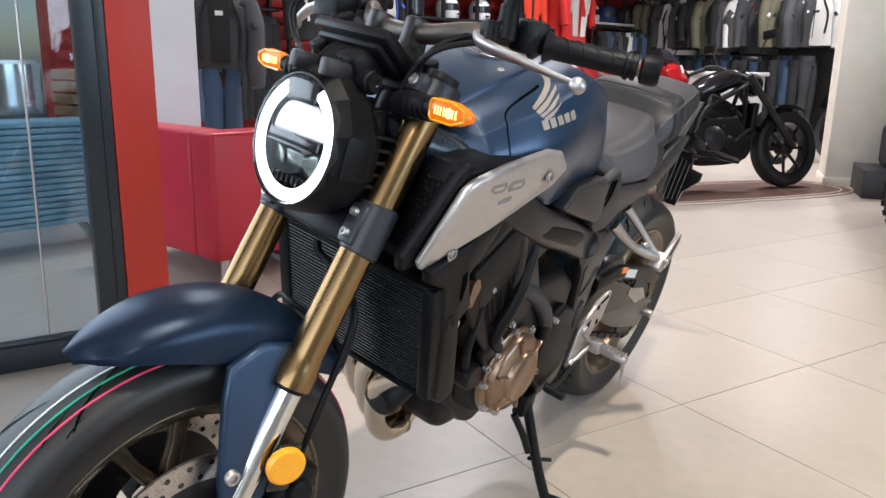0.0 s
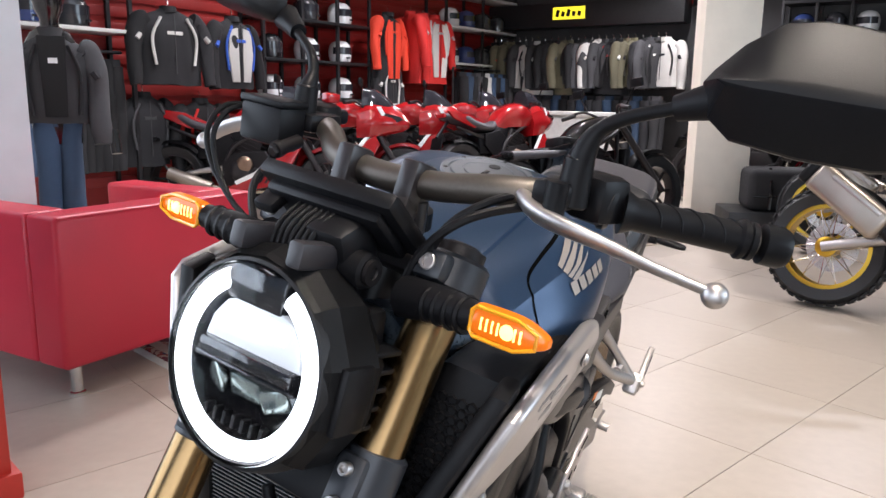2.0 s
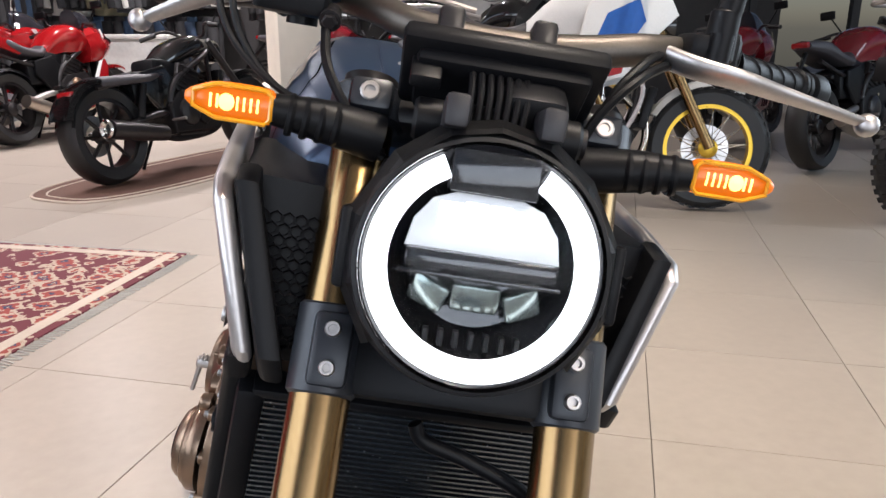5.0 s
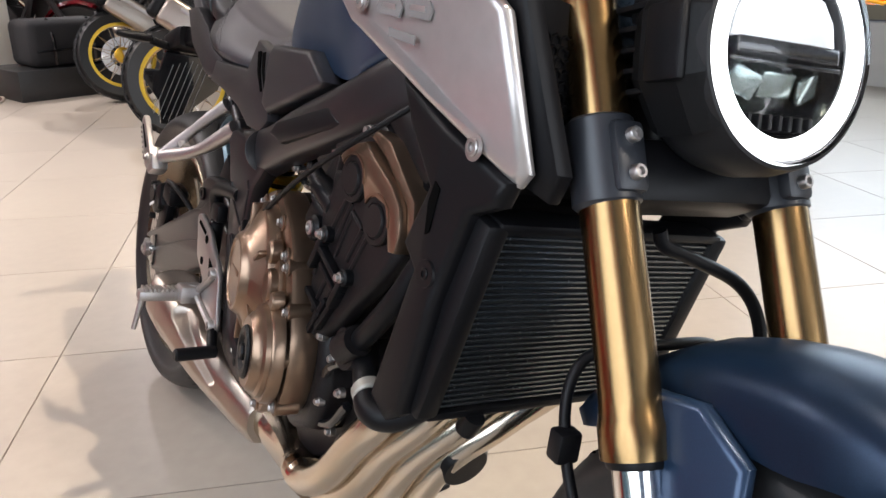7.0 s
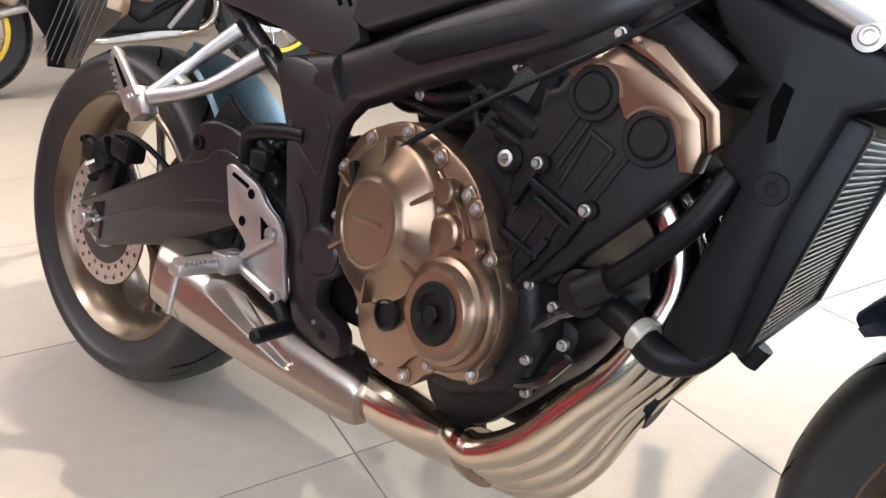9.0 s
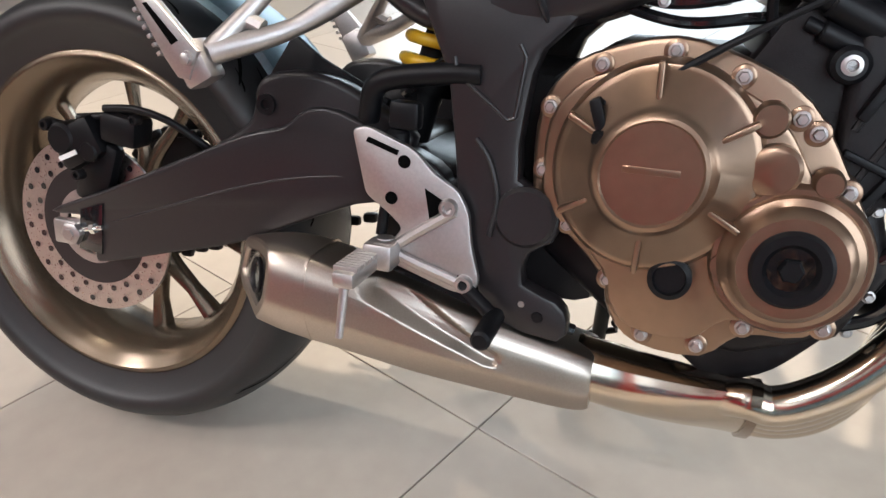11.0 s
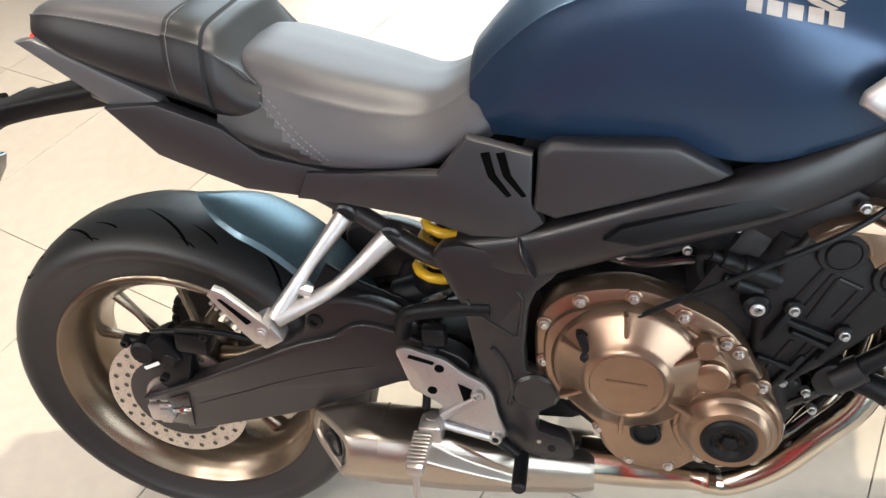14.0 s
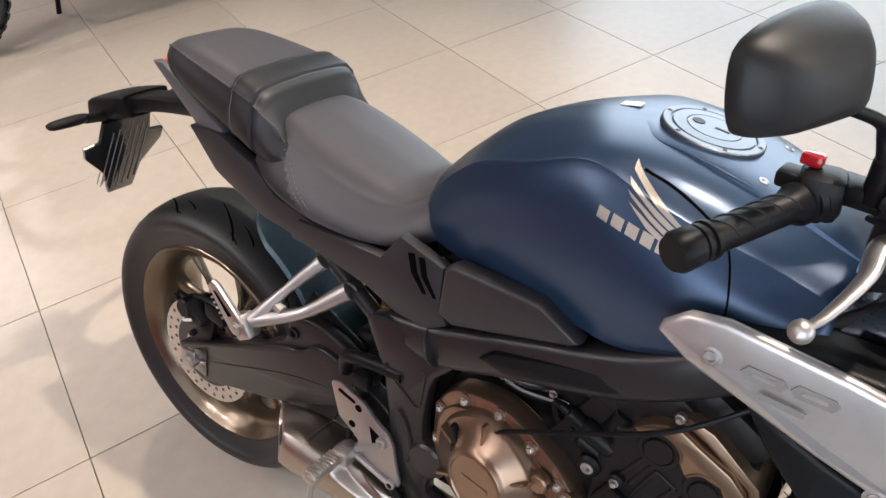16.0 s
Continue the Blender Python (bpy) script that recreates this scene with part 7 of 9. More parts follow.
part("fluid_reservoir", join(box(0.042, 0.064, 0.044, (1.112, -0.180, 1.044), 0.006), box(0.044, 0.067, 0.008, (1.112, -0.180, 1.0690), 0.003), rod((1.100, -0.172, 1.015), (1.100, -0.172, 1.040), 0.014)), BLACK, bike, "black brake fluid reservoir", STEER)
part("banjo_bolt", join(hexbolt_bm((1.140, -0.142, 1.022), (0.8, 0, -0.3), 0.007, 0.006), rod((1.105, -0.145, 1.030), (1.140, -0.142, 1.022), 0.008)), DARK, bike, m=STEER)
part("kill_switch", box(0.020, 0.014, 0.012, (1.022, -0.178, 1.076), 0.003), REDP, bike, "red kill switch", STEER)

# ---- things outside the glass front ----
drumcover = thing("ribbed_cover", pose(0.36, -3.08, 0, 0, 0, -8), "grey ribbed plastic cover on a metal stand", "cover")
rib = [bmesh.new()]
for k in range(17):
    rib.append(box(1.66 - 0.003 * abs(k - 9) ** 2, 0.30 - 0.004 * abs(k - 8), 0.028, (0, 0, 0.14 + 0.031 * k), 0.009))
part("ribbed_body", join(*rib), GREYBACK, drumcover)
part("stand", join(rod((-0.58, 0.1, 0.0), (-0.50, 0.05, 0.14), 0.02), rod((0.5, 0, 0.0), (0.5, 0, 0.13), 0.02)), SHELF, drumcover)
drum = thing("steel_drum", pose(-0.10, -3.35, 0.66), "shiny ribbed steel drum", "drum")
part("drum_body", lathe([(0.11, 0), (0.115, 0.01), (0.11, 0.05), (0.115, 0.10), (0.11, 0.15), (0.115, 0.20), (0.11, 0.26), (0.09, 0.28)], (0, 0, 0), (0, 0, 1), 28), STEELTANK, drum)
crate = thing("wooden_crate", pose(-0.52, -3.50, 0.55), "brown slatted wooden crate", "crate")
for k in range(5):
    part("slat", box(0.20, 0.22, 0.055, (0, 0, 0.04 + 0.068 * k), 0.004), material("crate_wood", (0.22, 0.12, 0.06), 0.7, 0, 20, 0.3) if k == 0 else bpy.data.materials["crate_wood"], crate)


def tree(m, h, label):
    t = thing("tree", m, label, "tree")
    part("trunk", tube([(0, 0, 0), (0.05, 0.02, h * 0.3), (0.0, 0.05, h * 0.6)], (0.12, 0.08, 0.04), 10), material("bark", (0.10, 0.07, 0.05), 0.9, 0, 20, 0.3, 0.05, 0.5, 60), t)
    rng = random.Random(int(h * 100))
    vs, fs = [], []
    for k in range(1400):
        d = V((rng.gauss(0, 1), rng.gauss(0, 1), rng.gauss(0, 0.8)))
        c = V((0, 0, h * 0.62)) + d * h * 0.16
        a, b = V((rng.uniform(-1, 1), rng.uniform(-1, 1), rng.uniform(-1, 1))).normalized() * 0.11, V((rng.uniform(-1, 1), rng.uniform(-1, 1), rng.uniform(-1, 1))).normalized() * 0.06
        i = len(vs)
        vs += [c - a, c + b, c + a, c - b]
        fs.append((i, i + 1, i + 2, i + 3))
    me = bpy.data.meshes.new("crown")
    me.from_pydata(vs, [], fs)
    me.materials.append(FOLIAGE)
    cr = new("crown", me)
    cr.parent = t
    cr["kind"] = "stuff"


tree(pose(-0.2, -8.0, 0), 4.0, "leafy green tree outside the glass front")
tree(pose(2.6, -9.0, 0), 4.6, "broad green tree outside the glass front")

# ---- red leatherette armchair, its back towards the motorcycle ----
sofa = thing("armchair", Matrix.Translation((-0.02, -1.725, 0)) @ Matrix.Rotation(radians(-7), 4, "Z"), "red leatherette armchair on chrome legs", "armchair")
SW = 0.96
part("backrest", box(SW, 0.17, 0.555, (-SW / 2, -0.085, 0.385), 0.022, seg=4), SOFA, sofa)
part("armrest", box(0.17, 0.62, 0.555, (-0.085, -0.482, 0.385), 0.022, seg=4), SOFA, sofa)
part("armrest", box(0.17, 0.62, 0.555, (-SW + 0.085, -0.482, 0.385), 0.022, seg=4), SOFA, sofa)
part("seat_base", box(SW - 0.345, 0.60, 0.20, (-SW / 2, -0.475, 0.21), 0.015, seg=3), SOFA, sofa)
part("cushion", box(SW - 0.35, 0.60, 0.15, (-SW / 2, -0.480, 0.385), 0.04, seg=4), SOFA, sofa, "red seat cushion")
for lx, ly in ((-0.07, -0.05), (-SW + 0.07, -0.05), (-0.07, -0.72), (-SW + 0.07, -0.72)):
    part("leg", lathe([(0.028, 0), (0.028, 0.006), (0.022, 0.010), (0.022, 0.11)], (lx, ly, 0), (0, 0, 1), 24), CHROME, sofa, "chrome leg")
part("seam", tube([(-0.012, 0.0015, 0.655), (-SW + 0.012, 0.0015, 0.655)], 0.003, 6, smooth=False), SOFA, sofa)

# ---- rugs and mats ----
rugmat = bpy.data.materials.new("woven_rug")
rugmat.use_nodes = True
nt = rugmat.node_tree
tcn, vor, wav = nt.nodes.new("ShaderNodeTexCoord"), nt.nodes.new("ShaderNodeTexVoronoi"), nt.nodes.new("ShaderNodeTexVoronoi")
vor.distance = "MANHATTAN"
vor.inputs["Scale"].default_value = 11.0
wav.distance = "CHEBYCHEV"
wav.inputs["Scale"].default_value = 34.0
nt.links.new(tcn.outputs["Object"], vor.inputs["Vector"])
nt.links.new(tcn.outputs["Object"], wav.inputs["Vector"])
rmp = nt.nodes.new("ShaderNodeValToRGB")
cols = [(0.0, (0.16, 0.02, 0.025, 1)), (0.22, (0.42, 0.33, 0.25, 1)), (0.34, (0.05, 0.05, 0.10, 1)), (0.5, (0.30, 0.06, 0.05, 1)), (0.75, (0.46, 0.36, 0.28, 1)), (1.0, (0.14, 0.03, 0.04, 1))]
rmp.color_ramp.interpolation = "CONSTANT"
for k, (p, c) in enumerate(cols):
    e = rmp.color_ramp.elements[k] if k < 2 else rmp.color_ramp.elements.new(p)
    e.position, e.color = p, c
mm = nt.nodes.new("ShaderNodeMath")
mm.operation = "ADD"
ms = nt.nodes.new("ShaderNodeMath")
ms.operation = "MULTIPLY"
ms.inputs[1].default_value = 0.55
nt.links.new(wav.outputs["Distance"], ms.inputs[0])
nt.links.new(vor.outputs["Distance"], mm.inputs[0])
nt.links.new(ms.outputs[0], mm.inputs[1])
nt.links.new(mm.outputs[0], rmp.inputs[0])
nt.links.new(rmp.outputs[0], nt.nodes["Principled BSDF"].inputs["Base Color"])
nt.nodes["Principled BSDF"].inputs["Roughness"].default_value = 0.95
RW, RL = 1.60, 1.75
RUGM = Matrix.Translation((-1.73, -0.53, 0)) @ Matrix.Rotation(radians(-22), 4, "Z")
rug = thing("rug", RUGM, "red and cream patterned woven rug with fringes", "rug")
part("rug_body", box(RW, RL, 0.010, (RW / 2, -RL / 2, 0.006), 0.003), rugmat, rug)
part("border", join(box(RW - 0.06, 0.05, 0.002, (RW / 2, -0.06, 0.0115), 0), box(RW - 0.06, 0.05, 0.002, (RW / 2, -RL + 0.06, 0.0115), 0), box(0.05, RL - 0.22, 0.002, (0.06, -RL / 2, 0.0115), 0), box(0.05, RL - 0.22, 0.002, (RW - 0.06, -RL / 2, 0.0115), 0)), MATEDGE, rug, "cream border band")
fr = [bmesh.new()]
for k in range(90):
    for yy, sg in ((0.0, 1), (-RL, -1)):
        fr.append(box(0.005, 0.055, 0.004, (0.006 + k * (RW - 0.012) / 89, yy + sg * 0.026, 0.003), 0, (0, 0, random.uniform(-16, 16))))
for k in range(130):
    for xx, sg in ((0.0, -1), (RW, 1)):
        fr.append(box(0.040, 0.005, 0.004, (xx + sg * 0.019, -0.006 - k * (RL - 0.012) / 129, 0.003), 0, (0, 0, random.uniform(-16, 16))))
fo = part("fringe", join(*fr), CLOTHW, rug, "cream thread fringe", flat=True)
fo["kind"] = "stuff"


def oval_mat(m, sx, sy, label):
    t = thing("floor_mat", m, label, "mat")
    def blob(k, grow):
        a = 2 * math.pi * k / 48
        c, s_ = math.cos(a), math.sin(a)
        e = 0.62
        return V(((sx + grow) * abs(c) ** e * (1 if c > 0 else -1), (sy + grow) * abs(s_) ** e * (1 if s_ > 0 else -1), 0))
    bm = bmesh.new()
    f = bm.faces.new([bm.verts.new(blob(k, 0)) for k in range(48)])
    r = bmesh.ops.extrude_face_region(bm, geom=[f])
    bmesh.ops.translate(bm, verts=[g for g in r["geom"] if isinstance(g, bmesh.types.BMVert)], vec=(0, 0, 0.008))
    part("mat_body", bm, MAT, t)
    part("mat_trim", tube([blob(k, 0.012) + V((0, 0, 0.006)) for k in range(49)], 0.010, 8, smooth=False), MATEDGE, t, "pale rope edging")
    part("mat_line", tube([blob(k, -0.07) + V((0, 0, 0.007)) for k in range(49)], 0.006, 6, smooth=False), MATEDGE, t, "pale inner line")


HEAD_R = math.degrees(math.atan2(0.90, -1.27))
oval_mat(Matrix.Translation((-4.10, -0.72, 0)) @ Matrix.Rotation(radians(HEAD_R), 4, "Z"), 1.28, 0.42, "brown mat with pale edging under the cruiser")

# ---- other motorcycles ----
def far_wheel(root, x, r, w, rim_mat, spokes, rim_r=None):
    """A wheel of another motorcycle: tyre, rim, spokes, disc."""
    rim_r = rim_r or r * 0.72
    at = Matrix.Translation((x, 0, r))
    prof = [(rim_r, -w * 0.40), (r * 0.90, -w * 0.5), (r * 0.97, -w * 0.36), (r, 0), (r * 0.97, w * 0.36), (r * 0.90, w * 0.5), (rim_r, w * 0.40)]
    tyre = part("tyre", lathe(prof, (0, 0, 0), (0, 1, 0), 48, False), RUBBER, root, m=at)
    blocks = [bmesh.new()]
    for k in range(36):
        a = radians(10 * k)
        for s in (-1, 0, 1):
            blocks.append(box(0.030, w * 0.26, 0.010, ((r * (1 - 0.03 * abs(s)) + 0.001) * math.sin(a + 0.08 * s), s * w * 0.30, (r * (1 - 0.03 * abs(s)) + 0.001) * math.cos(a + 0.08 * s)), 0, (s * 18, math.degrees(a + 0.08 * s), 0)))
    if spokes == "wire":
        tb = part("tread_block", join(*blocks), RUBBER, tyre, m=at, flat=True)
        tb["kind"] = "stuff"
    part("rim", ring_band(rim_r - 0.022, rim_r + 0.004, -w * 0.34, w * 0.34, 48), rim_mat, tyre, m=at)
    part("hub", lathe([(0.035, -0.06), (0.055, -0.05), (0.055, 0.05), (0.035, 0.06)], (0, 0, 0), (0, 1, 0), 20), rim_mat, tyre, m=at)
    sp = [bmesh.new()]
    n = 28 if spokes == "wire" else 8
    for k in range(n):
        a = 2 * math.pi * k / n
        b = a + (0.35 if k % 2 else -0.35) if spokes == "wire" else a
        sp.append(rod((0.05 * math.sin(a), (0.04 if k % 4 < 2 else -0.04) if spokes == "wire" else 0, 0.05 * math.cos(a)), ((rim_r - 0.01) * math.sin(b), 0, (rim_r - 0.01) * math.cos(b)), 0.0025 if spokes == "wire" else 0.013, seg=6))
    so = part("spoke", join(*sp), CHROME if spokes == "wire" else rim_mat, tyre, m=at)
    so["kind"] = "stuff"
    part("brake_disc", ring_band(0.075, 0.135, w * 0.5, w * 0.5 + 0.005, 40), DISC, tyre, m=at)
    return tyre


def motorbike(m, kind, paint, label, lean=10, wheelbase=1.5, accent=None, group=""):
    """Another motorcycle on show: cruiser, sport, adventure or naked."""
    t = thing("motorcycle", m @ Matrix.Rotation(radians(-lean), 4, "X"), label, "motorcycle", group)
    L = wheelbase
    adv, cru, spo = kind == "adventure", kind == "cruiser", kind == "sport"
    rr, rf = (0.315, 0.345) if adv else (0.325, 0.32) if cru else (0.315, 0.30)
    gold = material("gold_rim", (0.55, 0.34, 0.04), 0.3, 0.9) if adv else SATIN
    far_wheel(t, 0, rr, 0.15 if adv else 0.18 if spo else 0.16, gold, "wire" if adv else "cast")
    far_wheel(t, L, rf, 0.10 if adv else 0.13, gold, "wire" if adv else "cast")
    zt = 0.20 if adv else 0.0
    head = V((L - 0.34 if not cru else L - 0.42, 0, 0.86 + zt))
    for s in (-1, 1):
        part("fork_leg", rod((L, s * 0.10, rf), (head.x - 0.03, s * 0.10, head.z + 0.04), 0.030, 0.028), (GOLD if adv else SATIN), t)
        part("swingarm", tube([(0, s * 0.12, rr), (0.28, s * 0.12, rr + 0.07), (0.52, s * 0.10, 0.42)], 0.028, 10), SATIN if cru else ALU, t)
        part("frame_rail", tube([(0.50, s * 0.12, 0.40), (0.60, s * 0.14, 0.62 + zt), (head.x - 0.12, s * 0.12, head.z - 0.06), (head.x, s * 0.04, head.z)], 0.022, 10), SATIN, t)
        part("sub_rail", tube([(0.58, s * 0.10, 0.62 + zt), (0.30, s * 0.10, 0.66 + zt), (-0.05, s * 0.08, 0.78 + zt if not cru else 0.62)], 0.016, 8), SATIN, t)
        part("down_tube", tube([(head.x, s * 0.04, head.z - 0.05), (head.x - 0.10, s * 0.10, 0.50), (head.x - 0.22, s * 0.12, 0.26), (0.55, s * 0.12, 0.25)], 0.017, 8), SATIN, t)
        part("mirror", join(tube([(head.x - 0.06, s * 0.22, head.z + 0.16), (head.x - 0.05, s * 0.30, head.z + 0.28)], 0.006, 6, smooth=False), box(0.03, 0.12, 0.07, (head.x - 0.05, s * 0.33, head.z + 0.31), 0.012)), BLACK, t)
        part("grip", rod((head.x - 0.16, s * 0.26, head.z + 0.13), (head.x - 0.20, s * 0.38, head.z + 0.11), 0.017), RUBBER, t)
        part("foot_peg", rod((0.50, s * 0.14, 0.36), (0.50, s * 0.26, 0.36), 0.011), ALU, t)
        part("indicator", box(0.04, 0.07, 0.03, (-0.12, s * 0.16, 0.66 + zt), 0.008), BLACK, t)
        part("shock", tube([(0.22, s * 0.13, 0.40), (0.30, s * 0.13, 0.62)], 0.026, 10, smooth=False), BLACK, t) if cru else None
    part("handlebar", tube([(head.x - 0.20, -0.38, head.z + 0.11), (head.x - 0.13, -0.20, head.z + 0.15), (head.x - 0.04, -0.08, head.z + 0.08), (head.x - 0.04, 0.08, head.z + 0.08), (head.x - 0.13, 0.20, head.z + 0.15), (head.x - 0.20, 0.38, head.z + 0.11)], 0.012, 10), SATIN, t)
    eng = part("engine", join(plate([(0.50, 0.26), (0.48, 0.46), (0.60, 0.56), (head.x - 0.20, 0.58), (head.x - 0.08, 0.40), (head.x - 0.14, 0.24)], -0.16, 0.16, 0.02, 3), box(0.22, 0.30, 0.26, (0.72, 0, 0.60), 0.03, (0, 24, 0))), DARK, t, "dark cast engine")
    for s in (-1, 1):
        part("engine_cover", lathe([(0.10, 0), (0.095, 0.02), (0.07, 0.035), (0.04, 0.04)], (0.66, s * 0.16, 0.40), (0, s, 0), 26), BRONZE if adv else SATIN, eng)
        part("engine_cover", lathe([(0.065, 0), (0.06, 0.02), (0.04, 0.03)], (0.80, s * 0.16, 0.36), (0, s, 0), 22), DARK, eng)
    for k in range(6):
        part("cooling_fin", box(0.24, 0.32, 0.008, (0.68 + 0.022 * k, 0, 0.52 + 0.032 * k), 0.002, (0, 24, 0)), DARK, eng)
    part("header", tube([(head.x - 0.14, -0.06, 0.62), (head.x - 0.02, -0.08, 0.48), (head.x - 0.10, -0.10, 0.26), (0.60, -0.12, 0.22), (0.35, -0.14, 0.26)], 0.022, 10), DARK if cru else EXH, t)
    if adv:
        mfm = Matrix.Translation((0.115, -0.205, 0.565)) @ Matrix.Rotation(radians(36), 4, "Y")
        mf = part("muffler", box(0.44, 0.105, 0.165, (0, 0, 0), 0.034, seg=4), MUFF, t, "brushed steel muffler", mfm)
        part("end_cap", join(box(0.06, 0.110, 0.150, (-0.235, 0, 0.002), 0.022, seg=3), rod((-0.262, 0, 0.01), (-0.285, 0, 0.01), 0.030, bevel=0.003)), BLACK, mf, "black muffler end cap", mfm)
        part("muffler_band", box(0.30, 0.112, 0.030, (0.02, 0, 0.045), 0.010), ALU, mf, "bright muffler shield", mfm)
        part("link_pipe", tube([(0.28, -0.20, 0.44), (0.40, -0.18, 0.33), (0.55, -0.15, 0.30)], 0.028, 12, 5), DARK, mf)
    elif cru:
        mf = part("muffler", tube([(0.35, -0.18, 0.28), (0.10, -0.19, 0.32), (-0.14, -0.20, 0.36)], (0.055, 0.065, 0.062), 18, 5), SATIN, t, "black muffler")
        part("muffler_tip", lathe([(0.055, 0), (0.06, 0.01), (0.05, 0.02), (0.03, 0.01), (0.028, -0.02)], (-0.15, -0.20, 0.362), (-1, 0, 0.15), 22), CHROME, mf)
    else:
        part("muffler", tube([(0.40, -0.16, 0.24), (0.20, -0.18, 0.30), (0.02, -0.19, 0.36)], (0.05, 0.06, 0.055), 16, 5), MUFF, t)
    tz = zt
    # dark inner bodywork: air box, battery box, covers of the frame's inside
    part("air_box", box(0.36, 0.22, 0.20, (0.62, 0, 0.68 + zt * 0.8), 0.04, (0, 6, 0)), BLACK, t)
    part("battery_box", box(0.26, 0.20, 0.22, (0.36, 0, 0.60 + zt * 0.8), 0.03), BLACK, t)
    for s in (-1, 1):
        part("side_panel", plate([(0.28, 0.58 + tz), (0.30, 0.70 + tz), (0.52, 0.74 + tz), (0.62, 0.62 + tz), (0.54, 0.46), (0.42, 0.44)], *sorted((s * 0.10, s * 0.135)), 0.012, 3), BLKGLOSS if cru else paint if adv else BLACK, t)
        part("engine_bolt", lathe([(0.012, 0), (0.012, 0.008)], (0.74, s * 0.165, 0.50), (0, s, 0), 8), CHROME, t)
        part("hose", tube([(head.x - 0.04, s * 0.12, 0.48), (head.x - 0.18, s * 0.17, 0.42), (0.78, s * 0.17, 0.30)], 0.016, 8), BLACK, t)
    if cru:
        sec = [(0.56, [(0, 0.80), (0.05, 0.795), (0.075, 0.77), (0.08, 0.73), (0.06, 0.70)]), (0.72, [(0, 0.90), (0.08, 0.89), (0.125, 0.85), (0.13, 0.79), (0.10, 0.75)]), (0.92, [(0, 0.95), (0.09, 0.94), (0.14, 0.90), (0.145, 0.84), (0.11, 0.80)]), (1.06, [(0, 0.93), (0.07, 0.92), (0.11, 0.89), (0.115, 0.85), (0.09, 0.82)])]
    else:
        sec = [(0.50, [(0, 0.84 + tz), (0.06, 0.835 + tz), (0.09, 0.80 + tz), (0.095, 0.76 + tz), (0.08, 0.72 + tz)]), (0.66, [(0, 0.98 + tz), (0.08, 0.97 + tz), (0.14, 0.93 + tz), (0.15, 0.86 + tz), (0.12, 0.76 + tz)]), (0.85, [(0, 1.03 + tz), (0.10, 1.02 + tz), (0.18, 0.97 + tz), (0.20, 0.88 + tz), (0.15, 0.76 + tz)]), (1.02, [(0, 0.96 + tz), (0.09, 0.95 + tz), (0.15, 0.91 + tz), (0.17, 0.85 + tz), (0.13, 0.78 + tz)])]
    part("fuel_tank", skin(sec, 5, 4), paint, t, "", None, 60)
    if cru:
        ss = [(-0.02, [(0, 0.70), (0.08, 0.69), (0.11, 0.66), (0.10, 0.63)]), (0.25, [(0, 0.70), (0.12, 0.69), (0.16, 0.66), (0.14, 0.63)]), (0.45, [(0, 0.71), (0.11, 0.70), (0.14, 0.67), (0.12, 0.64)]), (0.58, [(0, 0.76), (0.06, 0.75), (0.08, 0.72), (0.07, 0.69)])]
    else:
        ss = [(-0.16, [(0, 0.93 + tz), (0.05, 0.92 + tz), (0.07, 0.89 + tz), (0.05, 0.87 + tz)]), (0.05, [(0, 0.92 + tz), (0.10, 0.91 + tz), (0.12, 0.86 + tz), (0.10, 0.82 + tz)]), (0.22, [(0, 0.84 + tz), (0.12, 0.83 + tz), (0.15, 0.79 + tz), (0.12, 0.76 + tz)]), (0.40, [(0, 0.81 + tz), (0.11, 0.80 + tz), (0.14, 0.76 + tz), (0.11, 0.73 + tz)]), (0.54, [(0, 0.86 + tz), (0.05, 0.85 + tz), (0.08, 0.81 + tz), (0.08, 0.77 + tz)])]
    part("seat", skin(ss, 5, 4), VINYL, t, "dark vinyl seat", None, 60)

    def fender(x, r, w, a0, a1, mat):
        bm = bmesh.new()
        rows = []
        for k in range(13):
            a = radians(a0 + (a1 - a0) * k / 12)
            rows.append([bm.verts.new((x + (r + d) * math.sin(a), y, r - 0.02 + (r + d) * math.cos(a))) for y, d in ((-w, -0.02), (-w * 0.8, 0.012), (0, 0.022), (w * 0.8, 0.012), (w, -0.02))])
        for a, b in zip(rows, rows[1:]):
            for k in range(4):
                bm.faces.new((a[k], a[k + 1], b[k + 1], b[k]))
        bmesh.ops.solidify(bm, geom=bm.faces[:], thickness=0.004)
        part("mudguard", bm, mat, t)

    fender(0, rr + 0.02, 0.10, -70 if cru else -20, 45, paint if cru else BLACK)
    fender(L, rf + 0.02, 0.075, -60, 30, paint if not cru else BLACK)
    part("head_lamp", lathe([(0.09, 0), (0.095, -0.02), (0.08, -0.08), (0.04, -0.10)], (head.x + 0.12, 0, head.z - 0.03), (1, 0, 0), 24), GLOSSB, t)
    part("tail_lamp", box(0.05, 0.12, 0.04, (-0.17 if not cru else -0.22, 0, 0.90 + tz if not cru else 0.60), 0.01), REDP, t, "red tail lamp")
    part("plate_carrier", join(tube([(-0.10, 0, 0.84 + tz if not cru else 0.60), (-0.26, 0, 0.68 + zt if not cru else 0.52)], 0.018, 8, smooth=False), box(0.012, 0.17, 0.13, (-0.27, 0, 0.62 + zt if not cru else 0.46), 0.003, (0, 20, 0))), BLACK, t)
    part("side_stand", tube([(0.56, 0.14, 0.26), (0.52, 0.24, 0.06), (0.50, 0.27, -0.04 - 0.0)], 0.013, 8), BLACK, t)
    part("radiator", box(0.05, 0.30, 0.24, (head.x - 0.02, 0, 0.56), 0.01, (0, 14, 0)), HEX, t)
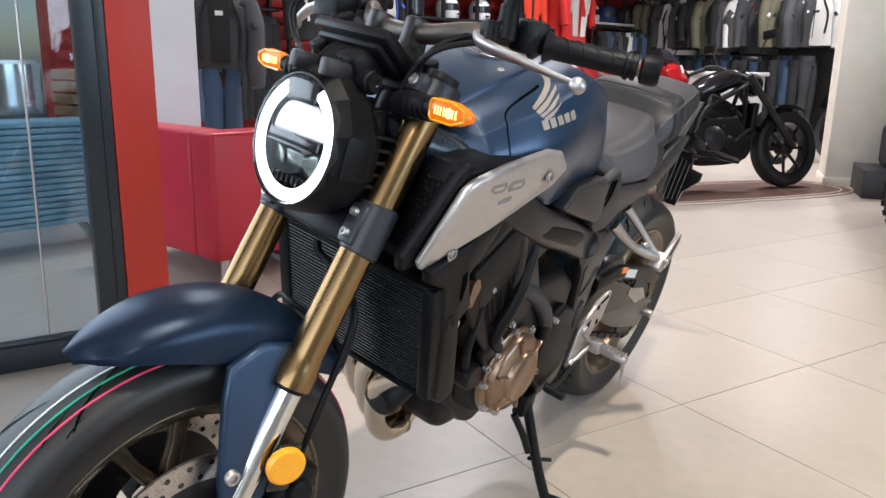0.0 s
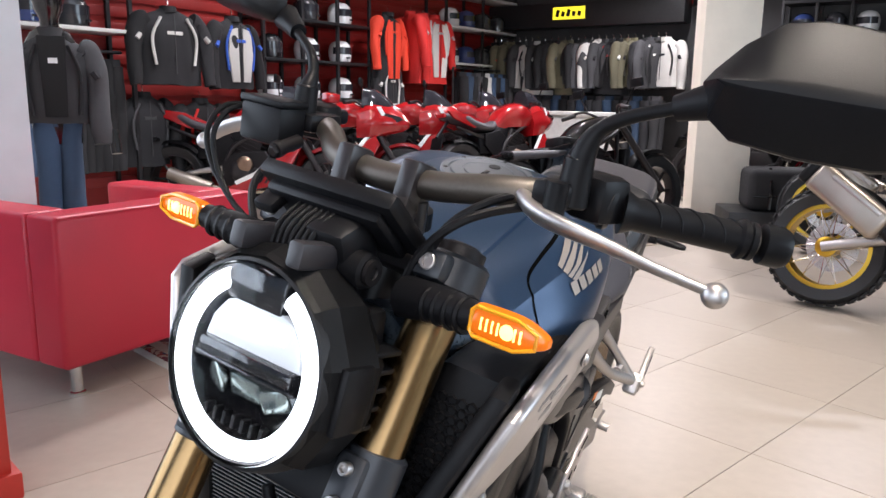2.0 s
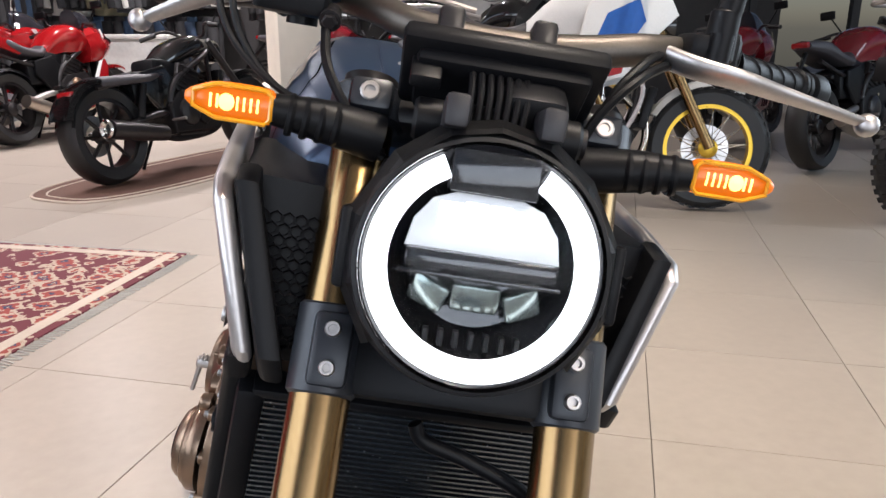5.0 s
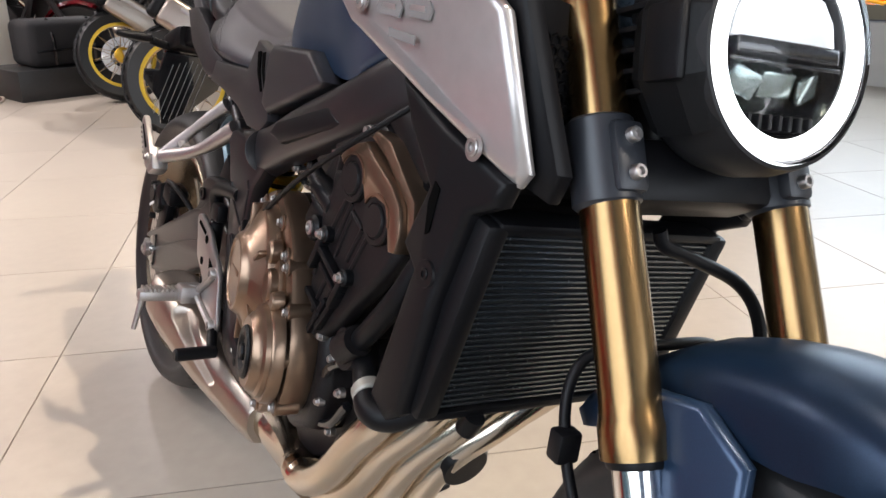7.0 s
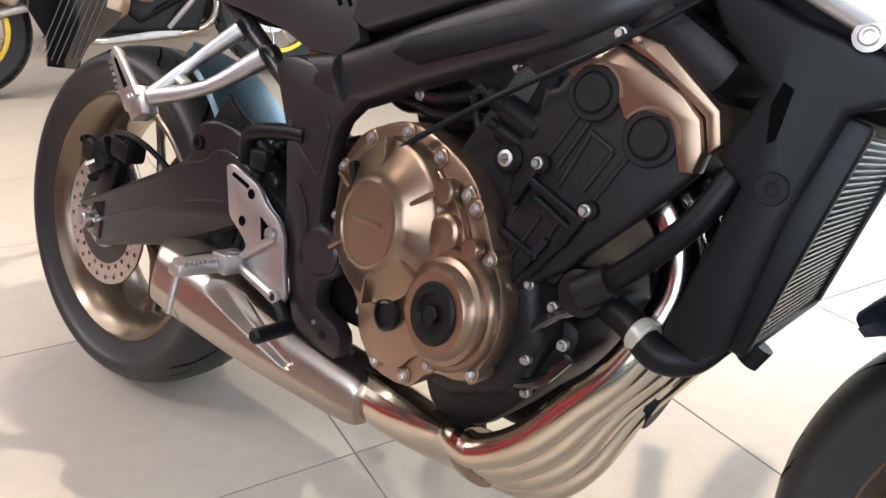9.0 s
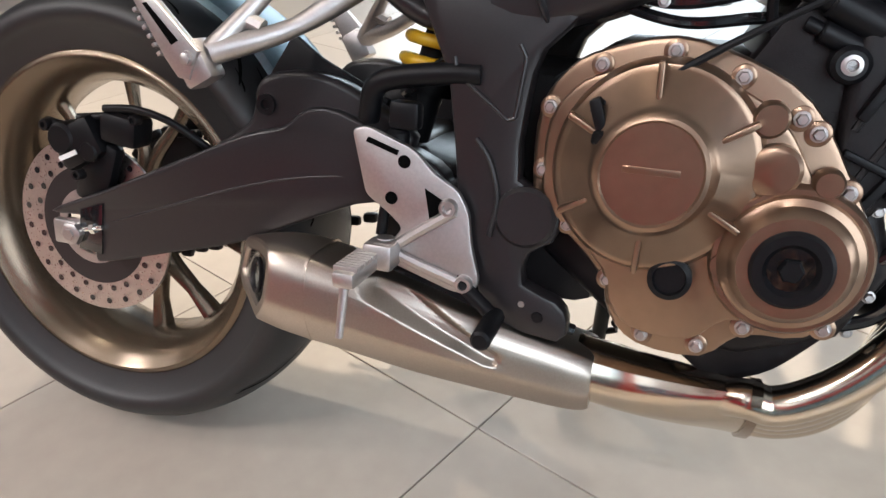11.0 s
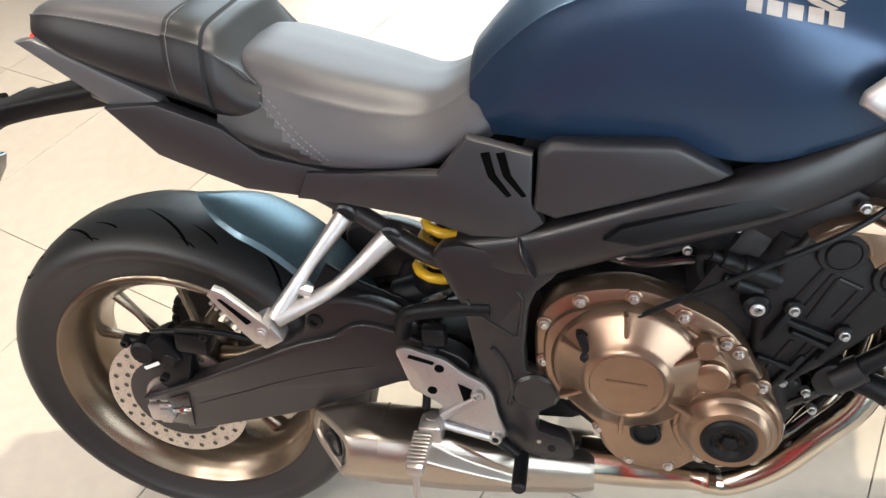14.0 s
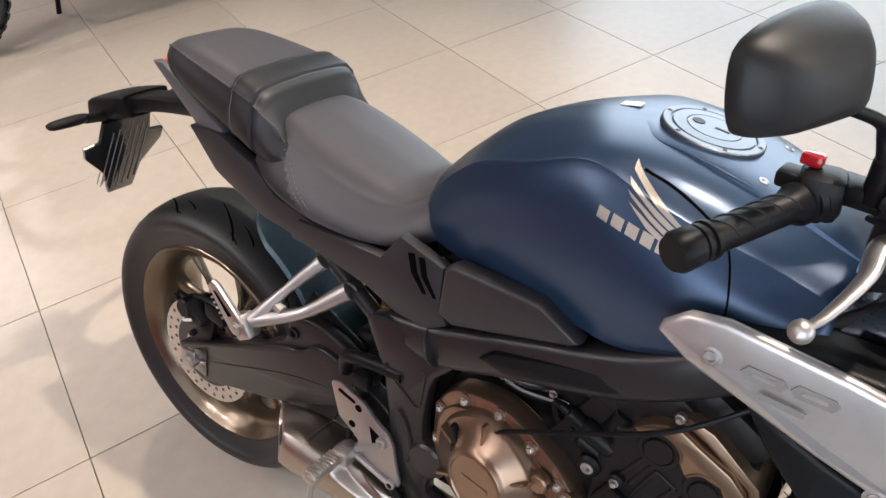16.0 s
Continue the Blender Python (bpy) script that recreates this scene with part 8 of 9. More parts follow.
    if spo or adv:
        for s in (-1, 1):
            y0, y1 = sorted((s * 0.17, s * 0.20))
            if spo:
                nose = lambda x, z: -s * 0.33 * max(0, x - 1.12)
                part("lower_fairing", bent(plate([(1.06, 0.64), (1.16, 0.68), (1.20, 0.60), (1.10, 0.40), (0.98, 0.27), (0.62, 0.20), (0.56, 0.25), (0.82, 0.36), (0.96, 0.50)], y0, y1, 0.012, 3), nose), paint, t, "glossy red lower fairing")
                part("stripe", bent(plate([(0.62, 0.30), (0.80, 0.385), (0.94, 0.52), (1.05, 0.66), (1.10, 0.67), (0.98, 0.50), (0.84, 0.36), (0.64, 0.27)], *sorted((s * 0.197, s * 0.203)), 0.002), nose), accent or WHITE, t, "white stripe")
                parts("vent_slat", [bent(plate([(0.84 + 0.05 * k, 0.29), (0.86 + 0.05 * k, 0.29), (0.90 + 0.05 * k, 0.36), (0.885 + 0.05 * k, 0.37)], *sorted((s * 0.199, s * 0.204)), 0.0), nose) for k in range(3)], BLACK, t)
                part("lamp_panel", bent(plate([(1.22, 0.84), (1.24, 0.90), (1.38, 0.875), (1.41, 0.85), (1.32, 0.80)], *sorted((s * 0.198, s * 0.205)), 0.0), nose), GLOSSB, t, "dark slanted head lamp")
                part("nose_stripe", bent(plate([(1.16, 0.96), (1.20, 0.965), (1.30, 0.80), (1.26, 0.79)], *sorted((s * 0.199, s * 0.2045)), 0.0), nose), accent or WHITE, t, "white stripe on the nose")
                part("tail_cowl", plate([(0.34, 0.80), (0.12, 0.90), (-0.18, 0.94), (-0.10, 0.86), (0.16, 0.76)], *sorted((s * 0.09, s * 0.12)), 0.008), paint, t)
                part("clip_on_fork", rod((L, s * 0.10, rf), (head.x + 0.02, s * 0.10, head.z - 0.06), 0.021), CHROME, t, "polished fork leg")
                part("gold_case", lathe([(0.075, 0), (0.072, 0.02), (0.05, 0.032), (0.03, 0.034)], (0.70, s * 0.17, 0.45), (0, s, 0), 24), BRONZE, t, "bronze engine cover")
            else:
                fl_ = lambda x, z: -s * 0.25 * max(0, x - 1.08)
                part("shroud", bent(plate([(0.80, 0.92), (0.84, 1.10), (1.02, 1.26), (1.26, 1.22), (1.34, 1.06), (1.20, 0.92), (1.06, 0.72), (0.96, 0.70), (0.92, 0.86)], *sorted((s * 0.20, s * 0.23)), 0.012, 3), fl_), paint, t, "painted side shroud")
                part("shroud_patch", bent(plate([(0.90, 0.94), (0.95, 1.06), (1.12, 1.14), (1.16, 1.02), (1.05, 0.86)], *sorted((s * 0.229, s * 0.234)), 0.0), fl_), accent, t, "coloured graphic")
                part("shroud_patch", bent(plate([(0.97, 0.72), (0.95, 0.82), (1.06, 0.84), (1.04, 0.74)], *sorted((s * 0.229, s * 0.234)), 0.0), fl_), REDP, t, "red graphic")
                part("tail_panel", plate([(0.50, 0.88), (0.30, 0.99), (-0.02, 1.07), (-0.20, 1.10), (-0.22, 1.06), (0.10, 0.96), (0.36, 0.80), (0.52, 0.74)], *sorted((s * 0.10, s * 0.13)), 0.008), paint, t, "painted tail panel")
                part("tail_graphic", plate([(0.46, 0.88), (0.26, 0.975), (0.06, 1.02), (0.12, 0.98), (0.34, 0.86)], *sorted((s * 0.128, s * 0.134)), 0.0), accent, t, "coloured tail graphic")
                part("tail_graphic", plate([(0.52, 0.86), (0.44, 0.90), (0.38, 0.83), (0.52, 0.76)], *sorted((s * 0.128, s * 0.1345)), 0.0), REDP, t, "red tail graphic")
                part("rack", tube([(0.22, s * 0.12, 1.09), (-0.05, s * 0.15, 1.16), (-0.26, s * 0.11, 1.16), (-0.30, 0, 1.16)], 0.017, 8), SILVER, t, "silver luggage rack")
                part("frame_plate", plate([(0.46, 0.40), (0.50, 0.62), (0.60, 0.80), (0.68, 0.80), (0.62, 0.58), (0.60, 0.40), (0.54, 0.34)], *sorted((s * 0.15, s * 0.17)), 0.008), paint if paint is WHITE else SATIN, t, "painted frame plate")
                part("engine_guard", tube([(1.06, s * 0.15, 0.86), (1.16, s * 0.24, 0.66), (1.08, s * 0.24, 0.44), (0.92, s * 0.17, 0.26)], 0.013, 8), SILVER, t, "silver engine guard bar")
                part("case_cover", lathe([(0.085, 0), (0.08, 0.02), (0.055, 0.035), (0.03, 0.037)], (0.82, s * 0.165, 0.46), (0, s, 0), 26), BRONZE, t, "bronze engine cover")
        if spo:
            fair = [(0.97, [(0, 0.97), (0.10, 0.96), (0.18, 0.90), (0.20, 0.78), (0.17, 0.66)]), (1.12, [(0, 1.03), (0.08, 1.02), (0.18, 0.93), (0.21, 0.80), (0.16, 0.67)]), (1.26, [(0, 1.02), (0.07, 1.00), (0.15, 0.91), (0.17, 0.80), (0.12, 0.71)]), (1.38, [(0, 0.94), (0.06, 0.93), (0.105, 0.87), (0.11, 0.80), (0.06, 0.74)]), (1.46, [(0, 0.85), (0.03, 0.845), (0.05, 0.83), (0.04, 0.80), (0.01, 0.78)])]
            crisp(fair, 2, 0.15)
            part("fairing", skin(fair, 4, 4), paint, t, "glossy upper fairing with a pointed nose", None, 60)
            part("windscreen", skin([(1.00, [(0, 1.17), (0.06, 1.155), (0.10, 1.08), (0.12, 0.98)]), (1.12, [(0, 1.15), (0.06, 1.135), (0.10, 1.07), (0.12, 0.98)]), (1.24, [(0, 1.07), (0.05, 1.06), (0.09, 1.02), (0.11, 0.96)]), (1.32, [(0, 0.98), (0.03, 0.975), (0.06, 0.96), (0.07, 0.94)])], 4, 4), VISOR, t, "smoked windscreen", None, 60)
            part("number_field", skin([(1.27, [(0, 1.018), (0.03, 1.016), (0.05, 1.005)]), (1.36, [(0, 0.967), (0.03, 0.965), (0.045, 0.955)])], 3, 3, cap=False), accent or WHITE, t, "white field on the nose")
        else:
            part("windscreen", bent(plate([(1.02, 0.98 + tz), (1.12, 1.20 + tz * 1.3), (1.15, 1.20 + tz * 1.3), (1.30, 0.96 + tz)], -0.10, 0.10, 0.01), lambda x, z: 0), VISOR, t, "smoked windscreen")
    if adv:
        part("skid_plate", plate([(0.56, 0.22), (0.60, 0.20), (0.98, 0.22), (1.12, 0.40), (1.08, 0.42), (0.94, 0.26)], -0.14, 0.14, 0.004), ALU, t)
    return t


def stand_at(rear, front):
    """A pose with the rear wheel's contact and the heading towards the front wheel's."""
    return Matrix.Translation((rear[0], rear[1], 0.012)) @ Matrix.Rotation(math.atan2(front[1] - rear[1], front[0] - rear[0]), 4, "Z")


motorbike(stand_at((-3.48, -1.17), (-4.80, -0.27)), "cruiser", BLKGLOSS, "black cruiser motorcycle standing on a brown mat", 9, 1.52)
motorbike(stand_at((-2.63, 0.83), (-2.10, 2.3)), "adventure", WHITE, "white, red and blue adventure motorcycle with gold spoked wheels", 9, 1.56, ADVBLUE)
motorbike(stand_at((-1.57, 3.30), (-1.83, 4.84)), "adventure", BLKGLOSS, "black adventure motorcycle with gold spoked wheels and dark red graphics", 9, 1.56, DKRED)
motorbike(stand_at((-3.05, 3.75), (-3.75, 5.00)), "naked", DKRED, "dark red motorcycle standing by the window wall", 9, 1.45, None)
motorbike(stand_at((-4.15, 3.45), (-4.95, 4.65)), "sport", DKRED, "dark red sport motorcycle by the window wall", 9, 1.42, BLKGLOSS)
motorbike(stand_at((-4.22, 0.92), (-4.0, 2.4)), "adventure", BLKGLOSS, "black adventure motorcycle with gold spoked wheels", 9, 1.56, BLKGLOSS)
for k, (rear, front, col, lab) in enumerate((((-3.55, -4.40), (-3.95, -3.04), REDP, "red sport motorcycle with white stripes beside the jeans rack"),
                                             ((-4.45, -4.10), (-4.88, -2.75), REDP, "red sport motorcycle with white stripes in the row"),
                                             ((-5.35, -3.85), (-5.80, -2.50), REDP, "red sport motorcycle farther along the row"),
                                             ((-6.25, -3.55), (-6.75, -2.22), REDP, "red sport motorcycle at the end of the row"),
                                             ((-5.45, -2.35), (-6.65, -1.75), REDP, "red sport motorcycle standing before the rails"))):
    motorbike(stand_at(rear, front), "sport", col, lab, 9, 1.42, WHITE, "red sport motorcycles")
motorbike(stand_at((-6.9, -0.2), (-6.1, 1.0)), "naked", DKRED, "dark red motorcycle behind the column", 9, 1.45, None)
motorbike(stand_at((-5.9, 2.2), (-6.5, 3.4)), "sport", DKRED, "dark red sport motorcycle by the far wall", 9, 1.42, WHITE)
motorbike(stand_at((-7.0, 1.3), (-6.4, 2.5)), "naked", BLKGLOSS, "black motorcycle by the far wall", 9, 1.45, None)

# ---- black plinth with a black travel bag ----
pl = thing("plinth", pose(-4.95, 0.62, 0, 0, 0, 14), "black box plinth on the tiles", "plinth")
part("plinth_box", box(0.55, 0.85, 0.22, (0, 0, 0.11), 0.006), PLINTH, pl)
bag = thing("travel_bag", pose(-4.95, 0.66, 0.22, 0, 0, 14), "black soft travel bag on the plinth", "bag")
part("bag_body", box(0.40, 0.62, 0.34, (0, 0, 0.17), 0.06, seg=4), CLOTHK, bag)
part("bag_strap", join(tube([(0.205, -0.15, 0.02), (0.21, -0.15, 0.20), (0.14, -0.15, 0.345)], 0.012, 6), tube([(0.205, 0.15, 0.02), (0.21, 0.15, 0.20), (0.14, 0.15, 0.345)], 0.012, 6), tube([(0.21, -0.28, 0.12), (0.225, 0, 0.13), (0.21, 0.28, 0.12)], 0.008, 6)), GLOSSB, bag)

# ---- shop fittings on the display wall: shelves, helmets, clothes ----
def helmet_mesh(shell):
    """One helmet: shell, visor, chin trim; base at z 0, facing +y."""
    t = new("helmet")
    rows = [(0.06, 0.00), (0.105, 0.015), (0.122, 0.07), (0.126, 0.13), (0.115, 0.19), (0.085, 0.232), (0.04, 0.250), (0.002, 0.254)]
    sh = lathe(rows, (0, 0, 0), (0, 0, 1), 26)
    for v in sh.verts:
        v.co.y *= 1.16
        if v.co.y > 0.06 and v.co.z < 0.10:
            v.co.y += 0.03 * (1 - v.co.z / 0.10)
    part("shell", sh, shell, t)
    vz = bmesh.new()
    rws = []
    for k in range(11):
        a = radians(-75 + 150 * k / 10)
        rws.append([vz.verts.new((0.128 * math.sin(a), 0.148 * math.cos(a) + 0.003, z)) for z in (0.095, 0.135, 0.172)])
    for a, b in zip(rws, rws[1:]):
        for k in range(2):
            vz.faces.new((a[k], a[k + 1], b[k + 1], b[k]))
    part("visor", vz, VISOR, t, "dark visor")
    part("chin_vent", box(0.05, 0.02, 0.018, (0, 0.165, 0.055), 0.005), VISOR, t)
    part("stripe", ring_band(0.1265, 0.1285, -0.012, 0.012, 30, -60, 120), shell if shell is not HELW else HELB, t, m=Matrix.Diagonal((1, 1.0, 1, 1)) @ Matrix.Translation((0, 0, 0.126)))
    return t


HELMETS = {"white": helmet_mesh(HELW), "black": helmet_mesh(HELK), "blue": helmet_mesh(HELB)}
HEL_USED = set()


def put_helmet(m, colour, label):
    src = HELMETS[colour]
    if colour not in HEL_USED:
        HEL_USED.add(colour)
        src.matrix_world = m
        ob = src
    else:
        ob = copy_thing(src, m)
    return tagged(ob, label, "helmet", "helmets on the shelves")


def shelf_unit(m, w, h, heights, posts, mat_board, label, depth=0.36):
    t = thing("shelf_unit", m, label, "shelf")
    for k in range(posts):
        x = -w / 2 + w * k / (posts - 1)
        for y in (0.03, depth):
            part("post", box(0.035, 0.035, h, (x, y, h / 2), 0.002), SHELF, t)
    for z in heights:
        part("shelf_board", box(w, depth, 0.028, (0, depth / 2 + 0.015, z - 0.014), 0.002), mat_board, t)
        part("shelf_rail", box(w, 0.02, 0.03, (0, depth + 0.025, z - 0.012), 0.002), SHELF if mat_board is SHELF else mat_board, t)
    return t


def folds(bm, amount=0.012, scale=9.0, seed=0.0):
    """Presses soft folds into cloth."""
    bm.normal_update()
    for v in bm.verts:
        q = V((v.co.x * scale + seed, v.co.y * scale, v.co.z * scale * 0.45))
        v.co += v.normal * amount * noise.noise(q)
    return bm


CLOTHES = []


def garment(m, body, accent, label, trousers=False, w=0.46, h=0.66, sleeve=None, panel=None):
    """A jacket on a hanger, with sleeves and chest bands; or trousers."""
    seed = 3.7 * len(CLOTHES)
    CLOTHES.append(label)
    t = thing("trousers" if trousers else "jacket", m, label, "trousers" if trousers else "jacket", "clothes on the rails")
    if trousers:
        part("waist", skin([(x, [(0, 0.06), (0.06, 0.05), (0.07, 0.0), (0.05, -0.05), (0, -0.055)]) for x in (-0.06, 0.0, 0.06)], 3, 3), body, t, m=Matrix.Translation((0, 0, -0.08)) @ Matrix.Rotation(radians(90), 4, "Y"))
        for s in (-1, 1):
            part("leg", folds(tube([(0.0, s * 0.055, -0.08), (0.01, s * 0.06, -0.45), (0.0, s * 0.06, -0.95)], (0.078, 0.068, 0.058), 14, 8), 0.018, 10.0, seed + s), body, t, m=Matrix.Rotation(radians(90), 4, "Z"))
        return t
    torso = skin([(x, [(0, d), (ww * 0.55, d * 0.9), (ww, d * 0.25), (ww, -d * 0.25), (ww * 0.55, -d * 0.9), (0, -d)]) for x, ww, d in ((-h, w * 0.46, 0.085), (-h * 0.6, w * 0.44, 0.10), (-h * 0.25, w * 0.50, 0.10), (-0.075, w * 0.45, 0.080), (-0.03, w * 0.32, 0.062), (0.0, w * 0.20, 0.05), (0.03, 0.06, 0.04))], 5, 5)
    swap = Matrix(((0, 1, 0, 0), (0, 0, 1, 0), (1, 0, 0, 0), (0, 0, 0, 1)))
    torso.transform(swap)
    part("body", folds(torso, 0.020, 8.0, seed), body, t)
    for s in (-1, 1):
        part("sleeve", folds(tube([(s * w * 0.34, 0, -0.06), (s * w * 0.46, 0, -0.10), (s * w * 0.56, 0.02, -0.30), (s * w * 0.58, 0.06, -0.62)], (0.065, 0.078, 0.068, 0.050), 14, 7), 0.022, 11.0, seed + s), sleeve or body, t)
        part("band", tube([(s * w * 0.20, 0.098, -0.05), (s * w * 0.34, 0.098, -0.22), (s * w * 0.30, 0.094, -0.45)], 0.013, 6, 5), accent, t, "contrast piping")
        part("cuff_band", tube([(s * w * 0.50, 0.075, -0.20), (s * w * 0.56, 0.085, -0.24)], 0.022, 6, smooth=False), accent, t)
    part("chest_band", box(w * 0.24, 0.012, 0.030, (0, 0.102, -0.18), 0.004), accent, t, "chest band")
    part("zip", box(0.008, 0.006, h * 0.80, (0, 0.106, -h * 0.45), 0.001), CLOTHG if body is CLOTHK else CLOTHK, t)
    if panel:
        for s in (-1, 1):
            part("front_panel", folds(bent(plate([(s * w * 0.06, -0.06), (s * w * 0.26, -0.08), (s * w * 0.30, -0.30), (s * w * 0.22, -h * 0.9), (s * w * 0.05, -h * 0.9)], 0.088, 0.106, 0.006), lambda x, z: 0), 0.006, 9.0, seed), panel, t, "contrast front panel")
    part("collar", lathe([(0.075, 0), (0.07, 0.05), (0.06, 0.05)], (0, 0, 0.0), (0, 0, 1), 16), body, t)
    part("hanger", tube([(0, 0, 0.04), (0, 0, 0.09), (0.02, 0, 0.11)], 0.004, 6), CHROME, t)
    return t


def on_a(u, z, off):
    """A pose on the display wall: u along it, at height z, off metres out, facing the room."""
    return WALL_A @ Matrix.Translation((u, off, z))


def on_b(u, z, off):
    return WALL_B @ Matrix.Translation((-u, off, z))


# red grid panel behind the goods
gp = thing("grid_panel", on_a(0.0, 0, 0.0), "red slatted panel on the display wall", "panel")
for k in range(22):
    part("slat", box(8.5, 0.018, 0.085, (0, 0.012, 0.30 + 0.135 * k), 0.004), REDWALL, gp)
shelf_unit(on_a(2.95, 0, 0.02), 1.35, 2.4, (1.60, 2.35), 2, SHELFW, "black rack with a pale top shelf and hanging jeans")
for k, c in enumerate(("white", "blue", "black")):
    put_helmet(on_a(3.42 - 0.36 * k, 1.60, 0.22) @ Matrix.Rotation(radians(-30 + 25 * k), 4, "Z"), c, c + " helmet on the pale shelf")
rail = thing("clothes_rail", on_a(2.95, 0, 0.30), "black steel clothes rail with trousers", "rail")
part("bar", rod((-0.62, 0, 1.42), (0.62, 0, 1.42), 0.014), SHELF, rail)
for k in range(16):
    garment(on_a(3.50 - 0.072 * k, 1.38, 0.28) @ Matrix.Rotation(radians(80), 4, "Z"), DENIM if k < 8 else CLOTHK, CLOTHK, ("blue denim" if k < 8 else "black") + " trousers on the rail", True)
garment(on_a(1.95, 1.78, 0.45) @ Matrix.Rotation(radians(-8), 4, "Z"), CLOTHK, CLOTHW, "black riding jacket with white and red piping", w=0.60, h=0.62)
garment(on_a(1.25, 1.76, 0.45) @ Matrix.Rotation(radians(8), 4, "Z"), CLOTHK, BLUECLOTH, "black riding jacket with white and blue panels", w=0.55, h=0.62, panel=CLOTHW)
garment(on_a(1.62, 1.00, 0.40), CLOTHK, CLOTHR, "black leather jacket with red piping", w=0.50, h=0.6)
garment(on_a(2.15, 1.05, 0.30), CLOTHK, CLOTHG, "plain black riding jacket", w=0.50, h=0.6)
shelf_unit(on_a(-0.02, 0, 0.02), 1.64, 2.45, (1.05, 1.46, 1.88, 2.34), 4, SHELF, "black steel shelf with helmets")
for j, z in enumerate((1.05, 1.46, 1.88, 2.34)):
    for k in range(3):
        put_helmet(on_a(0.58 - 0.54 * k, z, 0.22) @ Matrix.Rotation(radians(random.uniform(-35, 35)), 4, "Z"), ("white", "blue", "white", "black", "white")[(j * 3 + k * 2) % 5], ("white", "blue", "white", "black", "white")[(j * 3 + k * 2) % 5] + " helmet on the steel shelf")
garment(on_a(-1.10, 2.02, 0.45), CLOTHK, CLOTHO, "black racing suit with orange sleeves", w=0.46, h=0.80, sleeve=CLOTHO, panel=CLOTHO)
garment(on_a(-1.10, 1.45, 0.43), CLOTHK, CLOTHW, "black lower half of a racing suit", w=0.38, h=0.50)
for k in range(3):
    garment(on_a(-1.58 - 0.26 * k, 2.08, 0.42) @ Matrix.Rotation(radians((62, 40, 0)[k]), 4, "Z"), CLOTHR, CLOTHW, "red jacket with white side panels", w=0.60, h=0.82, panel=CLOTHW if k == 2 else None)
shelf_unit(on_a(-3.35, 0, 0.02), 1.85, 2.6, (1.56, 2.05, 2.5), 3, SHELFW, "black steel shelf with pale boards and helmets")
for z in (1.56, 2.05):
    for k in range(4):
        put_helmet(on_a(-2.72 - 0.42 * k, z, 0.22) @ Matrix.Rotation(radians(random.uniform(-35, 35)), 4, "Z"), ("white", "blue", "black", "black")[k], ("white", "blue", "black", "black")[k] + " helmet on the pale shelf board")
for k in range(14):
    garment(on_a(-2.55 - 0.12 * k, 1.45, 0.55) @ Matrix.Rotation(radians(70), 4, "Z"), (CLOTHK, DENIM, CLOTHG, CLOTHW)[(0, 1, 0, 2, 0, 3, 1)[k % 7]], CLOTHK, "folded riding trousers hung on a rail", True)
rl2 = thing("clothes_rail", on_a(-3.3, 0, 0.52), "steel clothes rail under the shelf", "rail")
part("bar", join(rod((-0.9, 0, 1.48), (0.9, 0, 1.48), 0.014), rod((-0.9, 0, 0), (-0.9, 0, 1.48), 0.014), rod((0.9, 0, 0), (0.9, 0, 1.48), 0.014)), SHELF, rl2)
low = thing("low_counter", on_a(-0.6, 0, 0.15), "long low white display bench", "bench")
part("bench_top", box(3.2, 0.42, 0.05, (0, 0.2, 0.98), 0.004), SHELFW, low)
part("bench_side", box(3.1, 0.38, 0.93, (0, 0.2, 0.475), 0.004), SHELF, low)

# mannequin: one plain mesh, dressed; clothes are things of their own
MAN = Matrix.Translation((-1.52, -3.42, 0)) @ Matrix.Rotation(radians(-40), 4, "Z")
torso_bm = lathe([(0.13, 0.78), (0.14, 0.95), (0.15, 1.20), (0.16, 1.32), (0.11, 1.42), (0.05, 1.46)], (0, 0, 0), (0, 0, 1), 18)
torso_bm.transform(Matrix.Diagonal((1, 0.52, 1, 1)))
mq = part("mannequin", join(lathe([(0.05, 1.44), (0.052, 1.50), (0.075, 1.55), (0.088, 1.62), (0.085, 1.70), (0.06, 1.765), (0.002, 1.78)], (0, 0, 0), (0, 0, 1), 20), torso_bm, tube([(-0.06, 0, 0.82), (-0.06, 0, 0.08)], (0.055, 0.04), 12, smooth=False), tube([(0.06, 0, 0.82), (0.06, 0, 0.08)], (0.055, 0.04), 12, smooth=False), tube([(-0.30, 0.06, 0.86), (-0.31, 0.09, 0.72)], 0.032, 10, smooth=False), tube([(0.30, 0.06, 0.86), (0.31, 0.09, 0.72)], 0.032, 10, smooth=False), box(0.36, 0.30, 0.02, (0, 0, 0.01), 0.005), rod((0, 0, 0), (0, 0, 0.2), 0.02)), GLOSSB, None, "", MAN)
tagged(mq, "black shop mannequin in a grey jacket and jeans", "mannequin")
jk = garment(MAN @ Matrix.Translation((0, 0.01, 1.40)), CLOTHG, CLOTHK, "open grey textile jacket on the mannequin", w=0.42, h=0.50)
part("open_front", plate([(-0.06, -0.46), (-0.075, 0.0), (0.075, 0.0), (0.06, -0.46)], 0.100, 0.112, 0.004), CLOTHK, jk, "black shirt in the open front")
part("shirt_print", box(0.05, 0.003, 0.03, (0, 0.1135, -0.14), 0), WHITE, jk, "pale shirt print as a plain bar")
garment(MAN @ Matrix.Translation((0, 0, 1.02)), DENIM, CLOTHK, "blue jeans on the mannequin", True)

